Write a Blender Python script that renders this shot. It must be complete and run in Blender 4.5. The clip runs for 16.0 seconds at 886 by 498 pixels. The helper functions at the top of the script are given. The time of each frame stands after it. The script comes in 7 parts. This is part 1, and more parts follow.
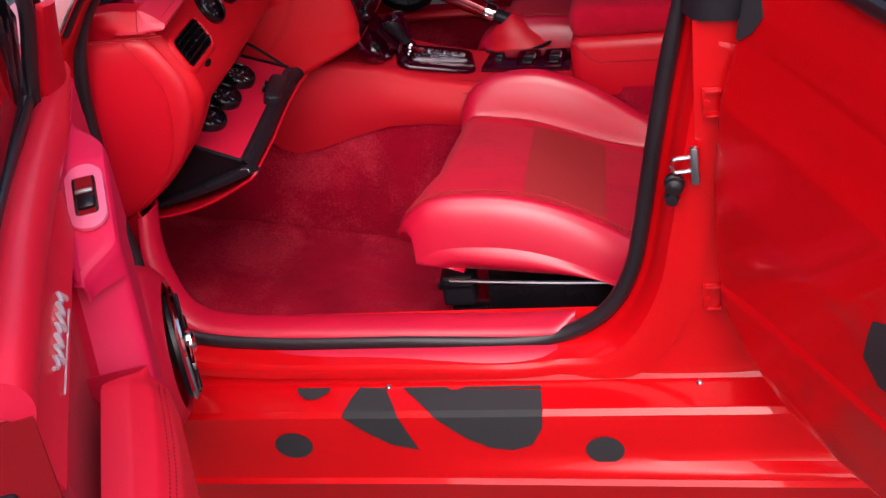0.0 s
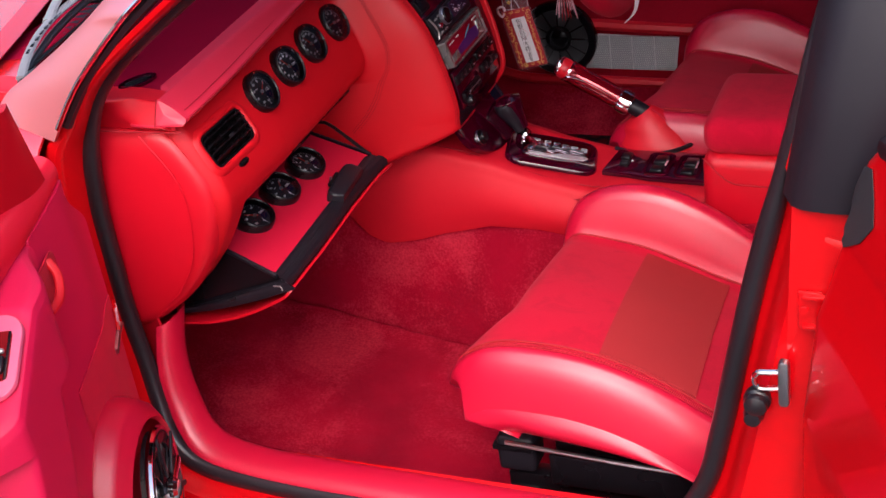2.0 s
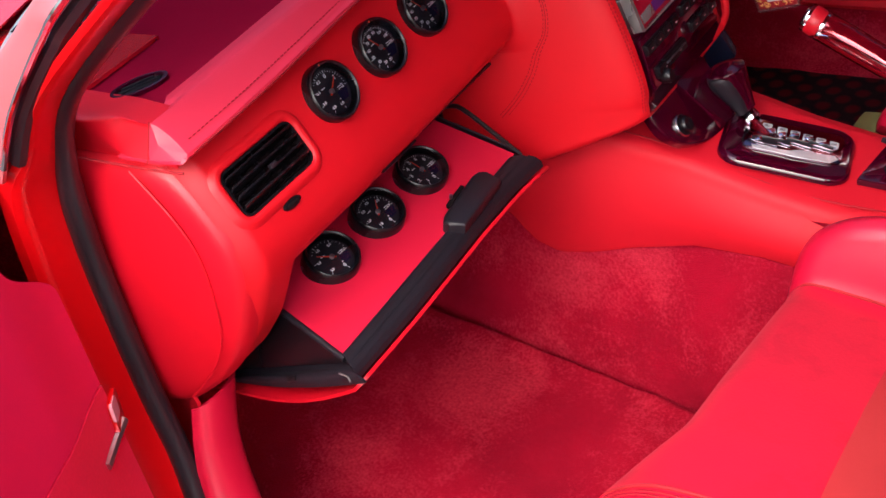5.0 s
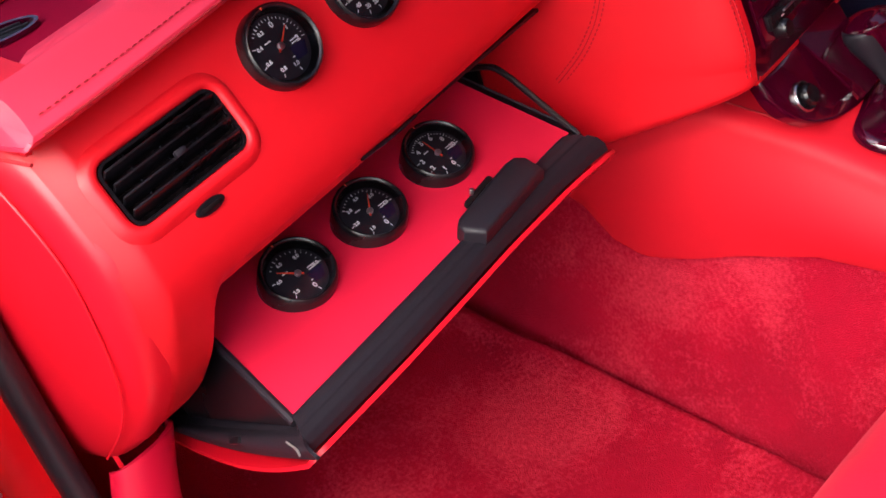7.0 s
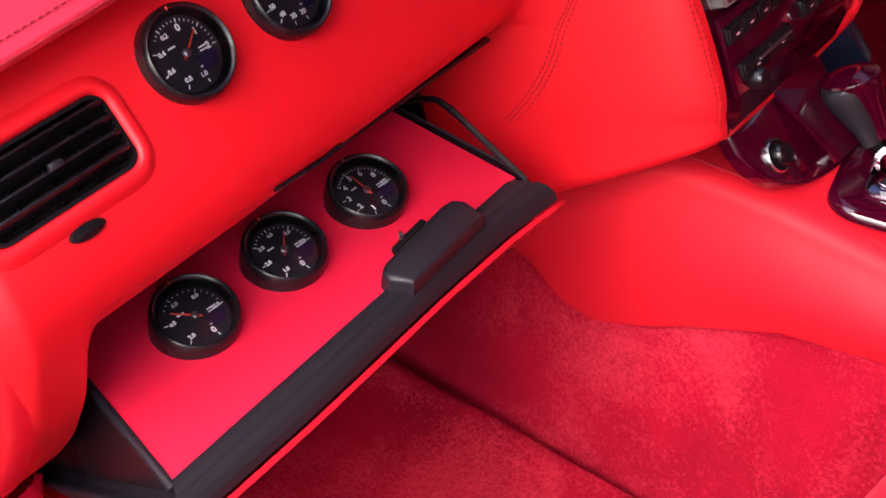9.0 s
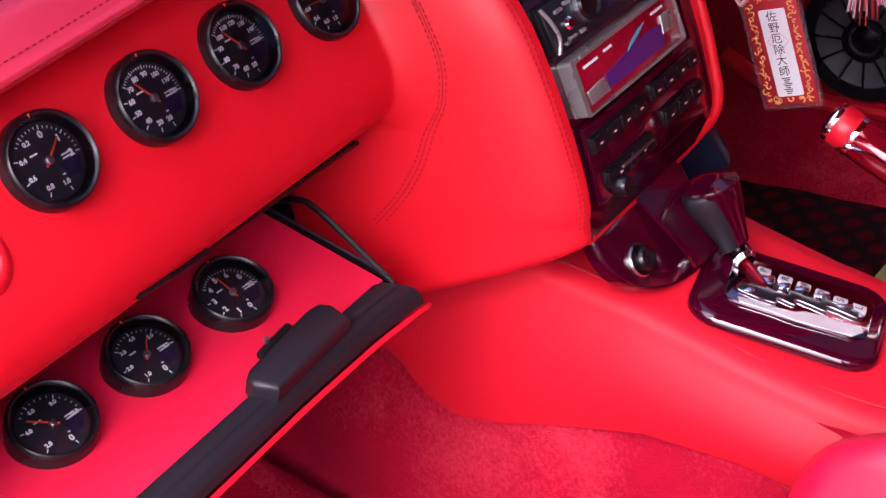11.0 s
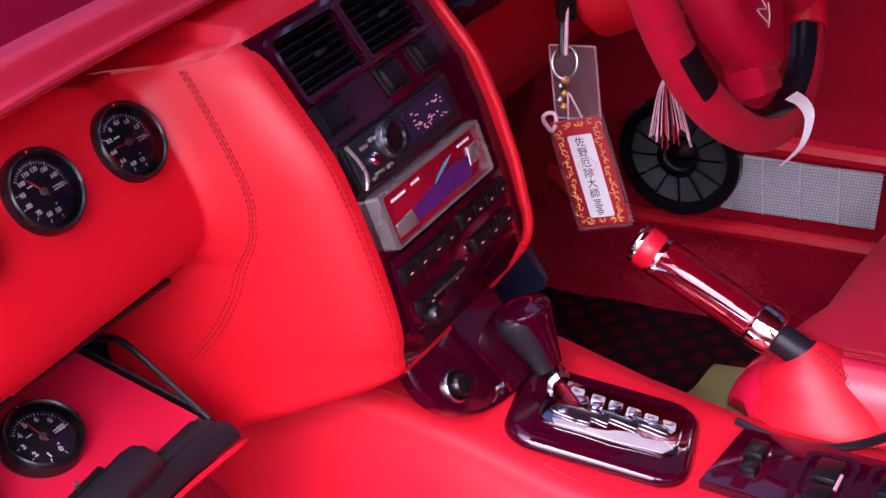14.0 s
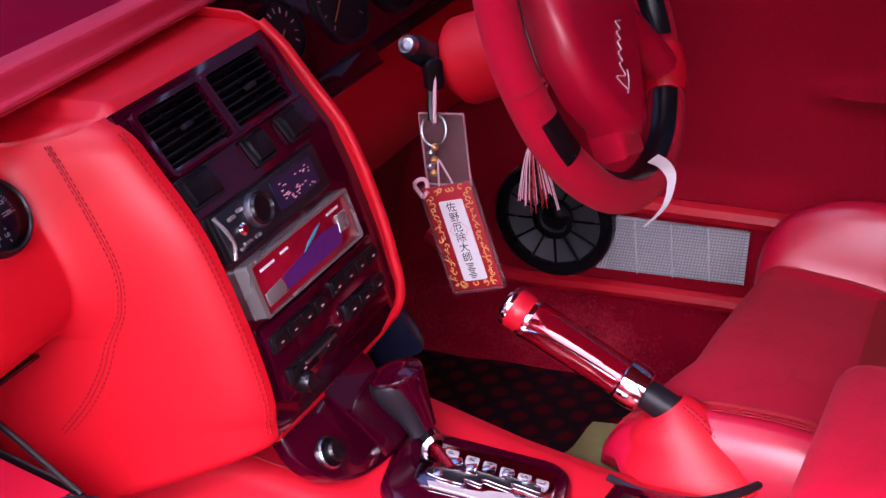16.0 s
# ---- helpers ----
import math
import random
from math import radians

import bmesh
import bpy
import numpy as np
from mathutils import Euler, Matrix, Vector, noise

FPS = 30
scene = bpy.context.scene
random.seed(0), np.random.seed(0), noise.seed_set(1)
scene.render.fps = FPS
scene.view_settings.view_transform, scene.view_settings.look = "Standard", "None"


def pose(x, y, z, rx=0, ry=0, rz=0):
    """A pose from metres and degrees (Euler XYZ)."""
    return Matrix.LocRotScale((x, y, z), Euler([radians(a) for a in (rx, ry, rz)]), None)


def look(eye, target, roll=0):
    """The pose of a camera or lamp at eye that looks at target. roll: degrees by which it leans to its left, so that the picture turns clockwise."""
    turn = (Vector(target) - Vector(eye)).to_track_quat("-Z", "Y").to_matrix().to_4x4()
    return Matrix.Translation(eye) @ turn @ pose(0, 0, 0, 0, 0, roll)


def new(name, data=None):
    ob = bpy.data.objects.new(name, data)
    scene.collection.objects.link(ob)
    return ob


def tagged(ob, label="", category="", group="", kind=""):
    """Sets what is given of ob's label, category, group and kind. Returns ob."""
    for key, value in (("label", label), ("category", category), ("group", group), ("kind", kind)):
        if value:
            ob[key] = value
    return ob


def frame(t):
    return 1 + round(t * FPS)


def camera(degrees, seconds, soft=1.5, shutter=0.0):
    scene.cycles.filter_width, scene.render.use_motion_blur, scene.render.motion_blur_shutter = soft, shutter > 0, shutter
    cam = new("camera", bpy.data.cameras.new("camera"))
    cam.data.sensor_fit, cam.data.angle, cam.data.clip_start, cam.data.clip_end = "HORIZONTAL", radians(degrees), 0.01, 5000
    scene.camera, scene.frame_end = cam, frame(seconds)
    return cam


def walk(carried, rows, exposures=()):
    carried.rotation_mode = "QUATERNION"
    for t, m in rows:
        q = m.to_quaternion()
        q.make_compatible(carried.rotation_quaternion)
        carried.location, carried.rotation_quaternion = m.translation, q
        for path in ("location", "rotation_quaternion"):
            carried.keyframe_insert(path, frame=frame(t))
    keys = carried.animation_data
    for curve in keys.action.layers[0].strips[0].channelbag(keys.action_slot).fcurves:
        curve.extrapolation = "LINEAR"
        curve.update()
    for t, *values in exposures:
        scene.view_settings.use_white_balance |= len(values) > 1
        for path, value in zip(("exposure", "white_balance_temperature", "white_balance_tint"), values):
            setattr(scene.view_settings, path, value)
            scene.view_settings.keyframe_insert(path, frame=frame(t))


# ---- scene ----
cam = camera(35.00, 16.0)
PATH = [
    (0, look((1.0237, -1.8199, 1.7252), (0.7689, -0.8185, 1.1150), -9.46)),
    (0.5, look((1.0958, -1.6998, 1.7245), (0.7837, -0.7124, 1.1182), -9.55)),
    (1, look((1.1425, -1.5753, 1.7205), (0.7809, -0.6017, 1.1194), -9.31)),
    (1.5, look((1.1604, -1.4376, 1.7165), (0.7569, -0.4793, 1.1175), -8.88)),
    (2, look((1.1742, -1.3030, 1.7071), (0.7263, -0.3631, 1.1103), -8.67)),
    (2.5, look((1.1964, -1.1622, 1.7016), (0.6949, -0.2552, 1.0968), -9.15)),
    (3, look((1.1923, -1.0326, 1.6856), (0.6471, -0.1606, 1.0673), -9.85)),
    (3.5, look((1.1543, -0.9250, 1.6472), (0.5793, -0.0791, 1.0197), -11.09)),
    (4, look((1.1271, -0.8147, 1.6246), (0.5224, -0.0024, 0.9808), -12.44)),
    (4.2, look((1.1043, -0.7692, 1.6186), (0.4950, 0.0310, 0.9641), -12.56)),
    (6.5, look((0.9432, -0.2806, 1.3802), (0.1924, 0.3765, 0.7136), -18.89)),
    (7, look((0.8920, -0.2188, 1.3318), (0.1339, 0.4260, 0.6613), -18.14)),
    (7.5, look((0.8591, -0.1804, 1.2930), (0.0973, 0.4651, 0.6273), -17.13)),
    (8, look((0.8367, -0.1560, 1.2730), (0.0814, 0.4969, 0.6072), -15.78)),
    (8.5, look((0.8313, -0.1377, 1.2547), (0.0769, 0.5276, 0.6002), -14.71)),
    (9, look((0.8254, -0.1314, 1.2535), (0.0867, 0.5600, 0.6083), -12.94)),
    (11.5, look((0.8232, -0.1117, 1.2843), (0.1715, 0.6935, 0.6787), -8.46)),
    (12, look((0.8311, -0.1080, 1.2887), (0.1914, 0.7148, 0.6939), -8.20)),
    (12.5, look((0.8399, -0.1054, 1.2905), (0.2121, 0.7357, 0.7088), -7.96)),
    (13, look((0.8472, -0.1025, 1.2938), (0.2332, 0.7558, 0.7226), -7.74)),
    (13.5, look((0.8536, -0.0991, 1.2972), (0.2550, 0.7762, 0.7354), -7.46)),
    (14, look((0.8584, -0.0970, 1.3020), (0.2776, 0.7951, 0.7482), -7.04)),
    (14.5, look((0.8661, -0.0965, 1.3038), (0.3012, 0.8123, 0.7606), -6.84)),
    (15, look((0.8711, -0.0956, 1.3063), (0.3247, 0.8296, 0.7720), -6.57)),
    (15.5, look((0.8777, -0.0970, 1.3077), (0.3503, 0.8447, 0.7834), -6.38)),
    (16, look((0.8865, -0.0993, 1.3107), (0.3769, 0.8570, 0.7953), -6.20)),
]
EXPOSURES = [(0, 0.85, 6200, 17), (1.5, 1.1, 6200, 17), (3.5, 1.5, 6220, 16), (6.5, 2.0, 6220, 10), (9, 2.3, 6200, 12), (12.5, 2.25, 5600, 31), (16, 2.3, 5600, 31)]
walk(cam, PATH, EXPOSURES)
# ---- built ----

# ---- light ----
world = bpy.data.worlds.new("sky")
scene.world = world
world.use_nodes = True
wn = world.node_tree.nodes
wl = world.node_tree.links
sky = wn.new("ShaderNodeTexSky")
sky.sky_type = 'NISHITA'
sky.sun_disc = False
sky.sun_elevation = radians(51)
sky.sun_rotation = radians(166)
sky.air_density = 1.0
sky.dust_density = 6.0
wl.new(sky.outputs[0], wn["Background"].inputs[0])
wn["Background"].inputs[1].default_value = 0.125

sun = new("sun", bpy.data.lights.new("sun", "SUN"))
sun.data.energy = 1.25
sun.data.angle = radians(68)
sun.data.color = (1.0, 0.95, 0.9)
sun.matrix_world = look((1.2, -4.75, 6.1), (0.0, 0.0, 0.0))


# ---- materials ----
def material(name, color, rough=0.5, metal=0.0, coat=0.0, vary=0.12, grain=180.0, bump=0.15, dist=0.0006,
             stain=0.0, sheen=0.0, spec=0.5, patch=6.0, rough_vary=0.08, second=None, blot=0.0, brush=None):
    m = bpy.data.materials.new(name)
    m.use_nodes = True
    t = m.node_tree
    n, l = t.nodes, t.links
    b = n["Principled BSDF"]
    b.inputs["Roughness"].default_value = rough
    b.inputs["Metallic"].default_value = metal
    b.inputs["Coat Weight"].default_value = coat
    b.inputs["Coat Roughness"].default_value = 0.04
    b.inputs["Specular IOR Level"].default_value = spec
    if sheen:
        b.inputs["Sheen Weight"].default_value = sheen
        b.inputs["Sheen Roughness"].default_value = 0.6
        b.inputs["Sheen Tint"].default_value = (1.0, 0.25, 0.3, 1)
    co = n.new("ShaderNodeTexCoord")
    big = n.new("ShaderNodeTexNoise")
    big.inputs["Scale"].default_value = patch
    big.inputs["Detail"].default_value = 5
    fine = n.new("ShaderNodeTexNoise")
    fine.inputs["Scale"].default_value = grain
    fine.inputs["Detail"].default_value = 3
    l.new(co.outputs["Object"], big.inputs["Vector"])
    l.new(co.outputs["Object"], fine.inputs["Vector"])
    mix = n.new("ShaderNodeMix")
    mix.data_type = "RGBA"
    k = 1 - vary - stain
    mix.inputs[6].default_value = (*[c * k for c in (second or color)], 1) if not second else (*second, 1)
    mix.inputs[7].default_value = (*color, 1)
    ramp = n.new("ShaderNodeMapRange")
    ramp.inputs["From Min"].default_value = 0.35
    ramp.inputs["From Max"].default_value = 0.62
    add = n.new("ShaderNodeMath")
    add.operation = "MULTIPLY_ADD"
    add.inputs[1].default_value = 0.3
    l.new(fine.outputs["Fac"], add.inputs[0])
    sub = n.new("ShaderNodeMath")
    sub.operation = "MULTIPLY"
    sub.inputs[1].default_value = 0.72
    l.new(big.outputs["Fac"], sub.inputs[0])
    l.new(sub.outputs[0], add.inputs[2])
    l.new(add.outputs[0], ramp.inputs["Value"])
    l.new(ramp.outputs[0], mix.inputs[0])
    l.new(mix.outputs[2], b.inputs["Base Color"])
    if blot:
        # trodden dark blotches with ragged edges
        bn = n.new("ShaderNodeTexNoise")
        bn.inputs["Scale"].default_value = 17
        bn.inputs["Detail"].default_value = 7
        bn.inputs["Roughness"].default_value = 0.68
        bn.inputs["Distortion"].default_value = 0.5
        l.new(co.outputs["Object"], bn.inputs["Vector"])
        br = n.new("ShaderNodeMapRange")
        br.inputs["From Min"].default_value = 0.38
        br.inputs["From Max"].default_value = 0.50
        br.inputs["To Min"].default_value = 1 - blot
        br.inputs["To Max"].default_value = 1.0
        l.new(bn.outputs["Fac"], br.inputs["Value"])
        dim = n.new("ShaderNodeVectorMath")
        dim.operation = "SCALE"
        l.new(mix.outputs[2], dim.inputs[0])
        l.new(br.outputs[0], dim.inputs["Scale"])
        l.new(dim.outputs[0], b.inputs["Base Color"])
    if brush:
        # pile brushed the other way shows paler, in ragged patches broken up by tufts
        soft = n.new("ShaderNodeTexNoise")
        soft.inputs["Scale"].default_value = 5.5
        soft.inputs["Detail"].default_value = 6
        soft.inputs["Roughness"].default_value = 0.62
        soft.inputs["Distortion"].default_value = 0.6
        tuft = n.new("ShaderNodeTexNoise")
        tuft.inputs["Scale"].default_value = 240
        tuft.inputs["Detail"].default_value = 4
        l.new(co.outputs["Object"], soft.inputs["Vector"])
        l.new(co.outputs["Object"], tuft.inputs["Vector"])
        both = n.new("ShaderNodeMath")
        both.operation = "MULTIPLY_ADD"
        both.inputs[1].default_value = 0.55
        l.new(tuft.outputs["Fac"], both.inputs[0])
        l.new(soft.outputs["Fac"], both.inputs[2])
        pick = n.new("ShaderNodeMapRange")
        pick.inputs["From Min"].default_value = 0.78
        pick.inputs["From Max"].default_value = 1.06
        pick.inputs["To Max"].default_value = 0.75
        l.new(both.outputs[0], pick.inputs["Value"])
        pale = n.new("ShaderNodeMix")
        pale.data_type = "RGBA"
        l.new(pick.outputs[0], pale.inputs[0])
        l.new(mix.outputs[2], pale.inputs[6])
        pale.inputs[7].default_value = (*brush, 1)
        l.new(pale.outputs[2], b.inputs["Base Color"])
    rr = n.new("ShaderNodeMapRange")
    rr.inputs["To Min"].default_value = max(0.02, rough - rough_vary)
    rr.inputs["To Max"].default_value = min(1.0, rough + rough_vary)
    l.new(big.outputs["Fac"], rr.inputs["Value"])
    l.new(rr.outputs[0], b.inputs["Roughness"])
    if bump:
        bp = n.new("ShaderNodeBump")
        bp.inputs["Strength"].default_value = bump
        bp.inputs["Distance"].default_value = dist
        l.new(fine.outputs["Fac"], bp.inputs["Height"])
        l.new(bp.outputs[0], b.inputs["Normal"])
    return m


PAINT = material("red_paint", (0.57, 0.002, 0.004), 0.3, coat=0.55, spec=0.2, bump=0.0, vary=0.06, rough_vary=0.03)
# same car paint, coat index pushed up to strengthen the sky's reflection
SKYPAINT = material("sky_lifted_red_paint", (0.62, 0.002, 0.005), 0.25, coat=1.0, spec=0.5, bump=0.0, vary=0.06, rough_vary=0.03)
SKYPAINT.node_tree.nodes["Principled BSDF"].inputs["Coat IOR"].default_value = 3.0
SKYPAINT.node_tree.nodes["Principled BSDF"].inputs["Coat Roughness"].default_value = 0.22
# car paint again, pushed further so the pillar whitens under the sky
PILLARPAINT = material("sky_lifted_pillar_paint", (0.62, 0.002, 0.005), 0.25, coat=1.0, spec=0.5, bump=0.0, vary=0.06, rough_vary=0.03)
PILLARPAINT.node_tree.nodes["Principled BSDF"].inputs["Coat IOR"].default_value = 4.0
PILLARPAINT.node_tree.nodes["Principled BSDF"].inputs["IOR"].default_value = 4.0
PILLARPAINT.node_tree.nodes["Principled BSDF"].inputs["Coat Roughness"].default_value = 0.4
VINYL = material("red_vinyl", (0.58, 0.003, 0.014), 0.40, spec=0.55, grain=900, bump=0.12, dist=0.0003, vary=0.05)
LEATHER = material("red_leather", (0.53, 0.004, 0.032), 0.36, spec=0.78, grain=700, bump=0.15, dist=0.0004, vary=0.08)
DASHSKIN = material("dash_leatherette", (0.60, 0.004, 0.011), 0.46, spec=0.46, grain=1100, bump=0.1, dist=0.0003, vary=0.05)
# paler, pinker red leather: windscreen light on the roll put into its colour
PADSKIN = material("lit_pad_leatherette", (0.64, 0.012, 0.046), 0.5, spec=0.9, grain=900, bump=0.15, dist=0.0003, vary=0.06)
CONSOLESKIN = material("console_leatherette", (0.60, 0.004, 0.016), 0.62, spec=0.36, grain=1300, bump=0.25, dist=0.0003, vary=0.07)
SUEDE = material("red_suede", (0.50, 0.003, 0.025), 0.9, grain=300, bump=0.3, dist=0.0008, vary=0.12, sheen=0.12, spec=0.12, blot=0.12)
DOORSKIN = material("bright_red_leather", (0.78, 0.008, 0.034), 0.40, spec=0.75, grain=800, bump=0.15, dist=0.0004, vary=0.08)
# door suede with the driver side's dimness put into its colour
SHADEDSUEDE = material("shaded_door_suede", (0.31, 0.002, 0.013), 0.9, grain=260, bump=0.35, dist=0.0009, vary=0.2, sheen=0.05, spec=0.12)
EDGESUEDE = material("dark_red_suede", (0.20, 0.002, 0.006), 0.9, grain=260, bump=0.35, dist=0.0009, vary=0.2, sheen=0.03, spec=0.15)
SWITCHPINK = material("pink_switch_plastic", (0.80, 0.13, 0.24), 0.4, grain=900, bump=0.06, dist=0.0002, vary=0.06)
MAGENTA = material("crimson_trim", (0.70, 0.003, 0.066), 0.6, grain=600, bump=0.15, dist=0.0004, vary=0.1)
DASHTOP = material("dark_crimson_flock", (0.24, 0.002, 0.022), 0.95, grain=500, bump=0.3, dist=0.0006, vary=0.15, spec=0.04)
DOORSUEDE = material("door_suede", (0.70, 0.005, 0.046), 0.85, grain=260, bump=0.35, dist=0.0009, vary=0.16, sheen=0.08, spec=0.15)
INSERT = material("seat_insert_cloth", (0.37, 0.026, 0.030), 0.92, grain=1400, bump=0.35, dist=0.0006, vary=0.12, spec=0.1)
CARPET = material("red_carpet", (0.41, 0.0025, 0.021), 0.95, grain=700, bump=1.0, dist=0.004, vary=0.24, stain=0.22, patch=6, sheen=0.16, spec=0.04, brush=(0.72, 0.040, 0.075))
CARPET.node_tree.nodes["Principled BSDF"].inputs["Sheen Tint"].default_value = (1.0, 0.07, 0.16, 1)
BLACK = material("black_plastic", (0.006, 0.005, 0.007), 0.28, spec=0.4, grain=1500, bump=0.15, dist=0.0003, vary=0.2)
MATTE = material("black_grained_plastic", (0.012, 0.010, 0.015), 0.42, spec=0.32, grain=1600, bump=0.3, dist=0.0004, vary=0.2)
RUBBER = material("black_rubber", (0.013, 0.011, 0.015), 0.34, spec=0.6, grain=500, bump=0.15, vary=0.25, stain=0.15)
PANELSKIN = material("grained_red_leather", (0.58, 0.006, 0.036), 0.5, spec=0.45, grain=1300, bump=0.35, dist=0.0004, vary=0.1)
BOOTSKIN = material("soft_red_leather", (0.66, 0.006, 0.018), 0.48, spec=0.5, grain=500, bump=0.4, dist=0.0006, vary=0.12)
DECAL = material("dark_grey_film", (0.030, 0.030, 0.034), 0.6, spec=0.2, grain=800, bump=0.1, dist=0.0002, vary=0.1)
LACQUER = material("burgundy_lacquer", (0.040, 0.0004, 0.008), 0.12, coat=1.0, spec=0.2, bump=0.0, vary=0.3, patch=20, rough_vary=0.02)
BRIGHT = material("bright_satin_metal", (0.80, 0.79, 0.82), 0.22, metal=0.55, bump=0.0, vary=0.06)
CONE = material("grey_paper_cone", (0.055, 0.055, 0.06), 0.6, grain=500, bump=0.3, vary=0.2)
CHROME = material("chrome", (0.82, 0.82, 0.85), 0.09, metal=1.0, bump=0.0, vary=0.03, rough_vary=0.03)
STEEL = material("zinc_steel", (0.55, 0.55, 0.58), 0.3, metal=1.0, grain=300, bump=0.1, vary=0.2)
SMOKED = material("smoked_chrome", (0.34, 0.27, 0.33), 0.10, metal=1.0, grain=55, bump=0.35, dist=0.002, vary=0.3, patch=40, rough_vary=0.03)
SILVER = material("silver_plastic", (0.42, 0.41, 0.40), 0.28, metal=0.7, grain=600, bump=0.05, vary=0.06)
REDGLOSS = material("candy_red_metal", (0.30, 0.003, 0.014), 0.10, metal=0.6, coat=1.0, bump=0.0, vary=0.06, rough_vary=0.02)
DIAL = material("dial_face", (0.010, 0.009, 0.015), 0.45, bump=0.0, vary=0.1)
DIALBLUE = material("dial_blue_film", (0.018, 0.016, 0.05), 0.25, bump=0.0, vary=0.1)
WIPERGREY = material("weathered_grey_metal", (0.26, 0.26, 0.28), 0.45, metal=0.3, grain=300, bump=0.1, vary=0.2)
WHITE = material("white_print", (0.88, 0.88, 0.90), 0.6, bump=0.0, vary=0.05)
PINKGREY = material("pink_grey_plastic", (0.62, 0.30, 0.34), 0.42, grain=600, bump=0.05, vary=0.06)
NEEDLE = material("orange_red_needle", (0.75, 0.05, 0.02), 0.5, bump=0.0, vary=0.05)
PURPLE = material("display_violet", (0.10, 0.02, 0.16), 0.1, bump=0.0, vary=0.2)
DISPRED = material("display_red", (0.30, 0.005, 0.02), 0.12, bump=0.0, vary=0.25, patch=60)
CYAN = material("display_cyan", (0.05, 0.35, 0.50), 0.3, bump=0.0, vary=0.05)
MESHGREY = material("grey_speaker_mesh", (0.60, 0.59, 0.59), 0.5, metal=0.3, grain=900, bump=0.6, dist=0.001, vary=0.15)
CLOTH = material("olive_cloth", (0.30, 0.27, 0.10), 0.9, grain=500, bump=0.5, dist=0.001, vary=0.2)
GOLD = material("gold_thread", (0.75, 0.36, 0.10), 0.4, metal=0.4, bump=0.0, vary=0.2)
BROCADE = material("red_brocade", (0.42, 0.01, 0.02), 0.6, grain=800, bump=0.3, vary=0.15)
PAPER = material("white_amulet_cloth", (0.80, 0.77, 0.78), 0.8, grain=700, bump=0.2, vary=0.06)
INK = material("black_ink", (0.02, 0.016, 0.02), 0.7, bump=0.0, vary=0.1)
ASPHALT = material("asphalt", (0.055, 0.055, 0.058), 0.9, grain=120, bump=0.8, dist=0.004, vary=0.3, patch=3)
STITCH = material("dark_red_thread", (0.33, 0.003, 0.010), 0.8, bump=0.0, vary=0.1)
PINKTHREAD = material("pale_pink_thread", (0.78, 0.45, 0.5), 0.7, bump=0.0, vary=0.1)
NAVY = material("dark_blue_plastic", (0.012, 0.02, 0.05), 0.25, bump=0.0, vary=0.2)
# near black that carries the shade of hollows; also on the underbody
DARK = material("unlit_near_black", (0.006, 0.003, 0.004), 0.9, spec=0.1, grain=200, bump=0.2, vary=0.3)
HEADLINER = material("headliner_red", (0.32, 0.02, 0.03), 0.9, grain=400, bump=0.2, vary=0.1)


def pane_material(name, tint):
    """Thin window glass: tinted light goes straight through, the surface mirrors."""
    m = bpy.data.materials.new(name)
    m.use_nodes = True
    n, l = m.node_tree.nodes, m.node_tree.links
    n.remove(n["Principled BSDF"])
    tr = n.new("ShaderNodeBsdfTransparent")
    tr.inputs[0].default_value = (*tint, 1)
    gl = n.new("ShaderNodeBsdfGlossy")
    gl.inputs["Roughness"].default_value = 0.02
    fr = n.new("ShaderNodeFresnel")
    fr.inputs[0].default_value = 1.45
    mx = n.new("ShaderNodeMixShader")
    l.new(fr.outputs[0], mx.inputs[0])
    l.new(tr.outputs[0], mx.inputs[1])
    l.new(gl.outputs[0], mx.inputs[2])
    l.new(mx.outputs[0], n["Material Output"].inputs[0])
    return m


SCREEN = pane_material("tinted_windscreen_glass", (0.72, 0.72, 0.78))
TINTED = pane_material("dark_window_film", (0.32, 0.30, 0.33))
LENS = pane_material("clear_meter_glass", (0.96, 0.96, 0.98))
CLEARFILM = material("clear_vinyl_sleeve", (0.62, 0.42, 0.44), 0.18, spec=0.6, bump=0.25, grain=160, dist=0.001, vary=0.2)
CLEARFILM.node_tree.nodes["Principled BSDF"].inputs["Alpha"].default_value = 0.10


def mat_checks():
    m = material("black_mat_red_dots", (0.012, 0.011, 0.012), 0.9, grain=600, bump=0.6, dist=0.002, vary=0.2, spec=0.1)
    t = m.node_tree
    n, l = t.nodes, t.links
    co = n.new("ShaderNodeTexCoord")
    mp = n.new("ShaderNodeMapping")
    mp.inputs["Rotation"].default_value = (0, 0, radians(45))
    vo = n.new("ShaderNodeTexVoronoi")
    vo.voronoi_dimensions = "2D"
    vo.inputs["Scale"].default_value = 27.0
    vo.inputs["Randomness"].default_value = 0.0
    dots = n.new("ShaderNodeMapRange")
    dots.inputs["From Min"].default_value = 0.22
    dots.inputs["From Max"].default_value = 0.42
    mx = n.new("ShaderNodeMix")
    mx.data_type = "RGBA"
    mx.inputs[6].default_value = (0.075, 0.002, 0.006, 1)
    mx.inputs[7].default_value = (0.012, 0.006, 0.008, 1)
    l.new(co.outputs["Object"], mp.inputs["Vector"])
    l.new(mp.outputs[0], vo.inputs["Vector"])
    l.new(vo.outputs["Distance"], dots.inputs["Value"])
    l.new(dots.outputs[0], mx.inputs[0])
    l.new(mx.outputs[2], n["Principled BSDF"].inputs["Base Color"])
    return m


MATCHECK = mat_checks()


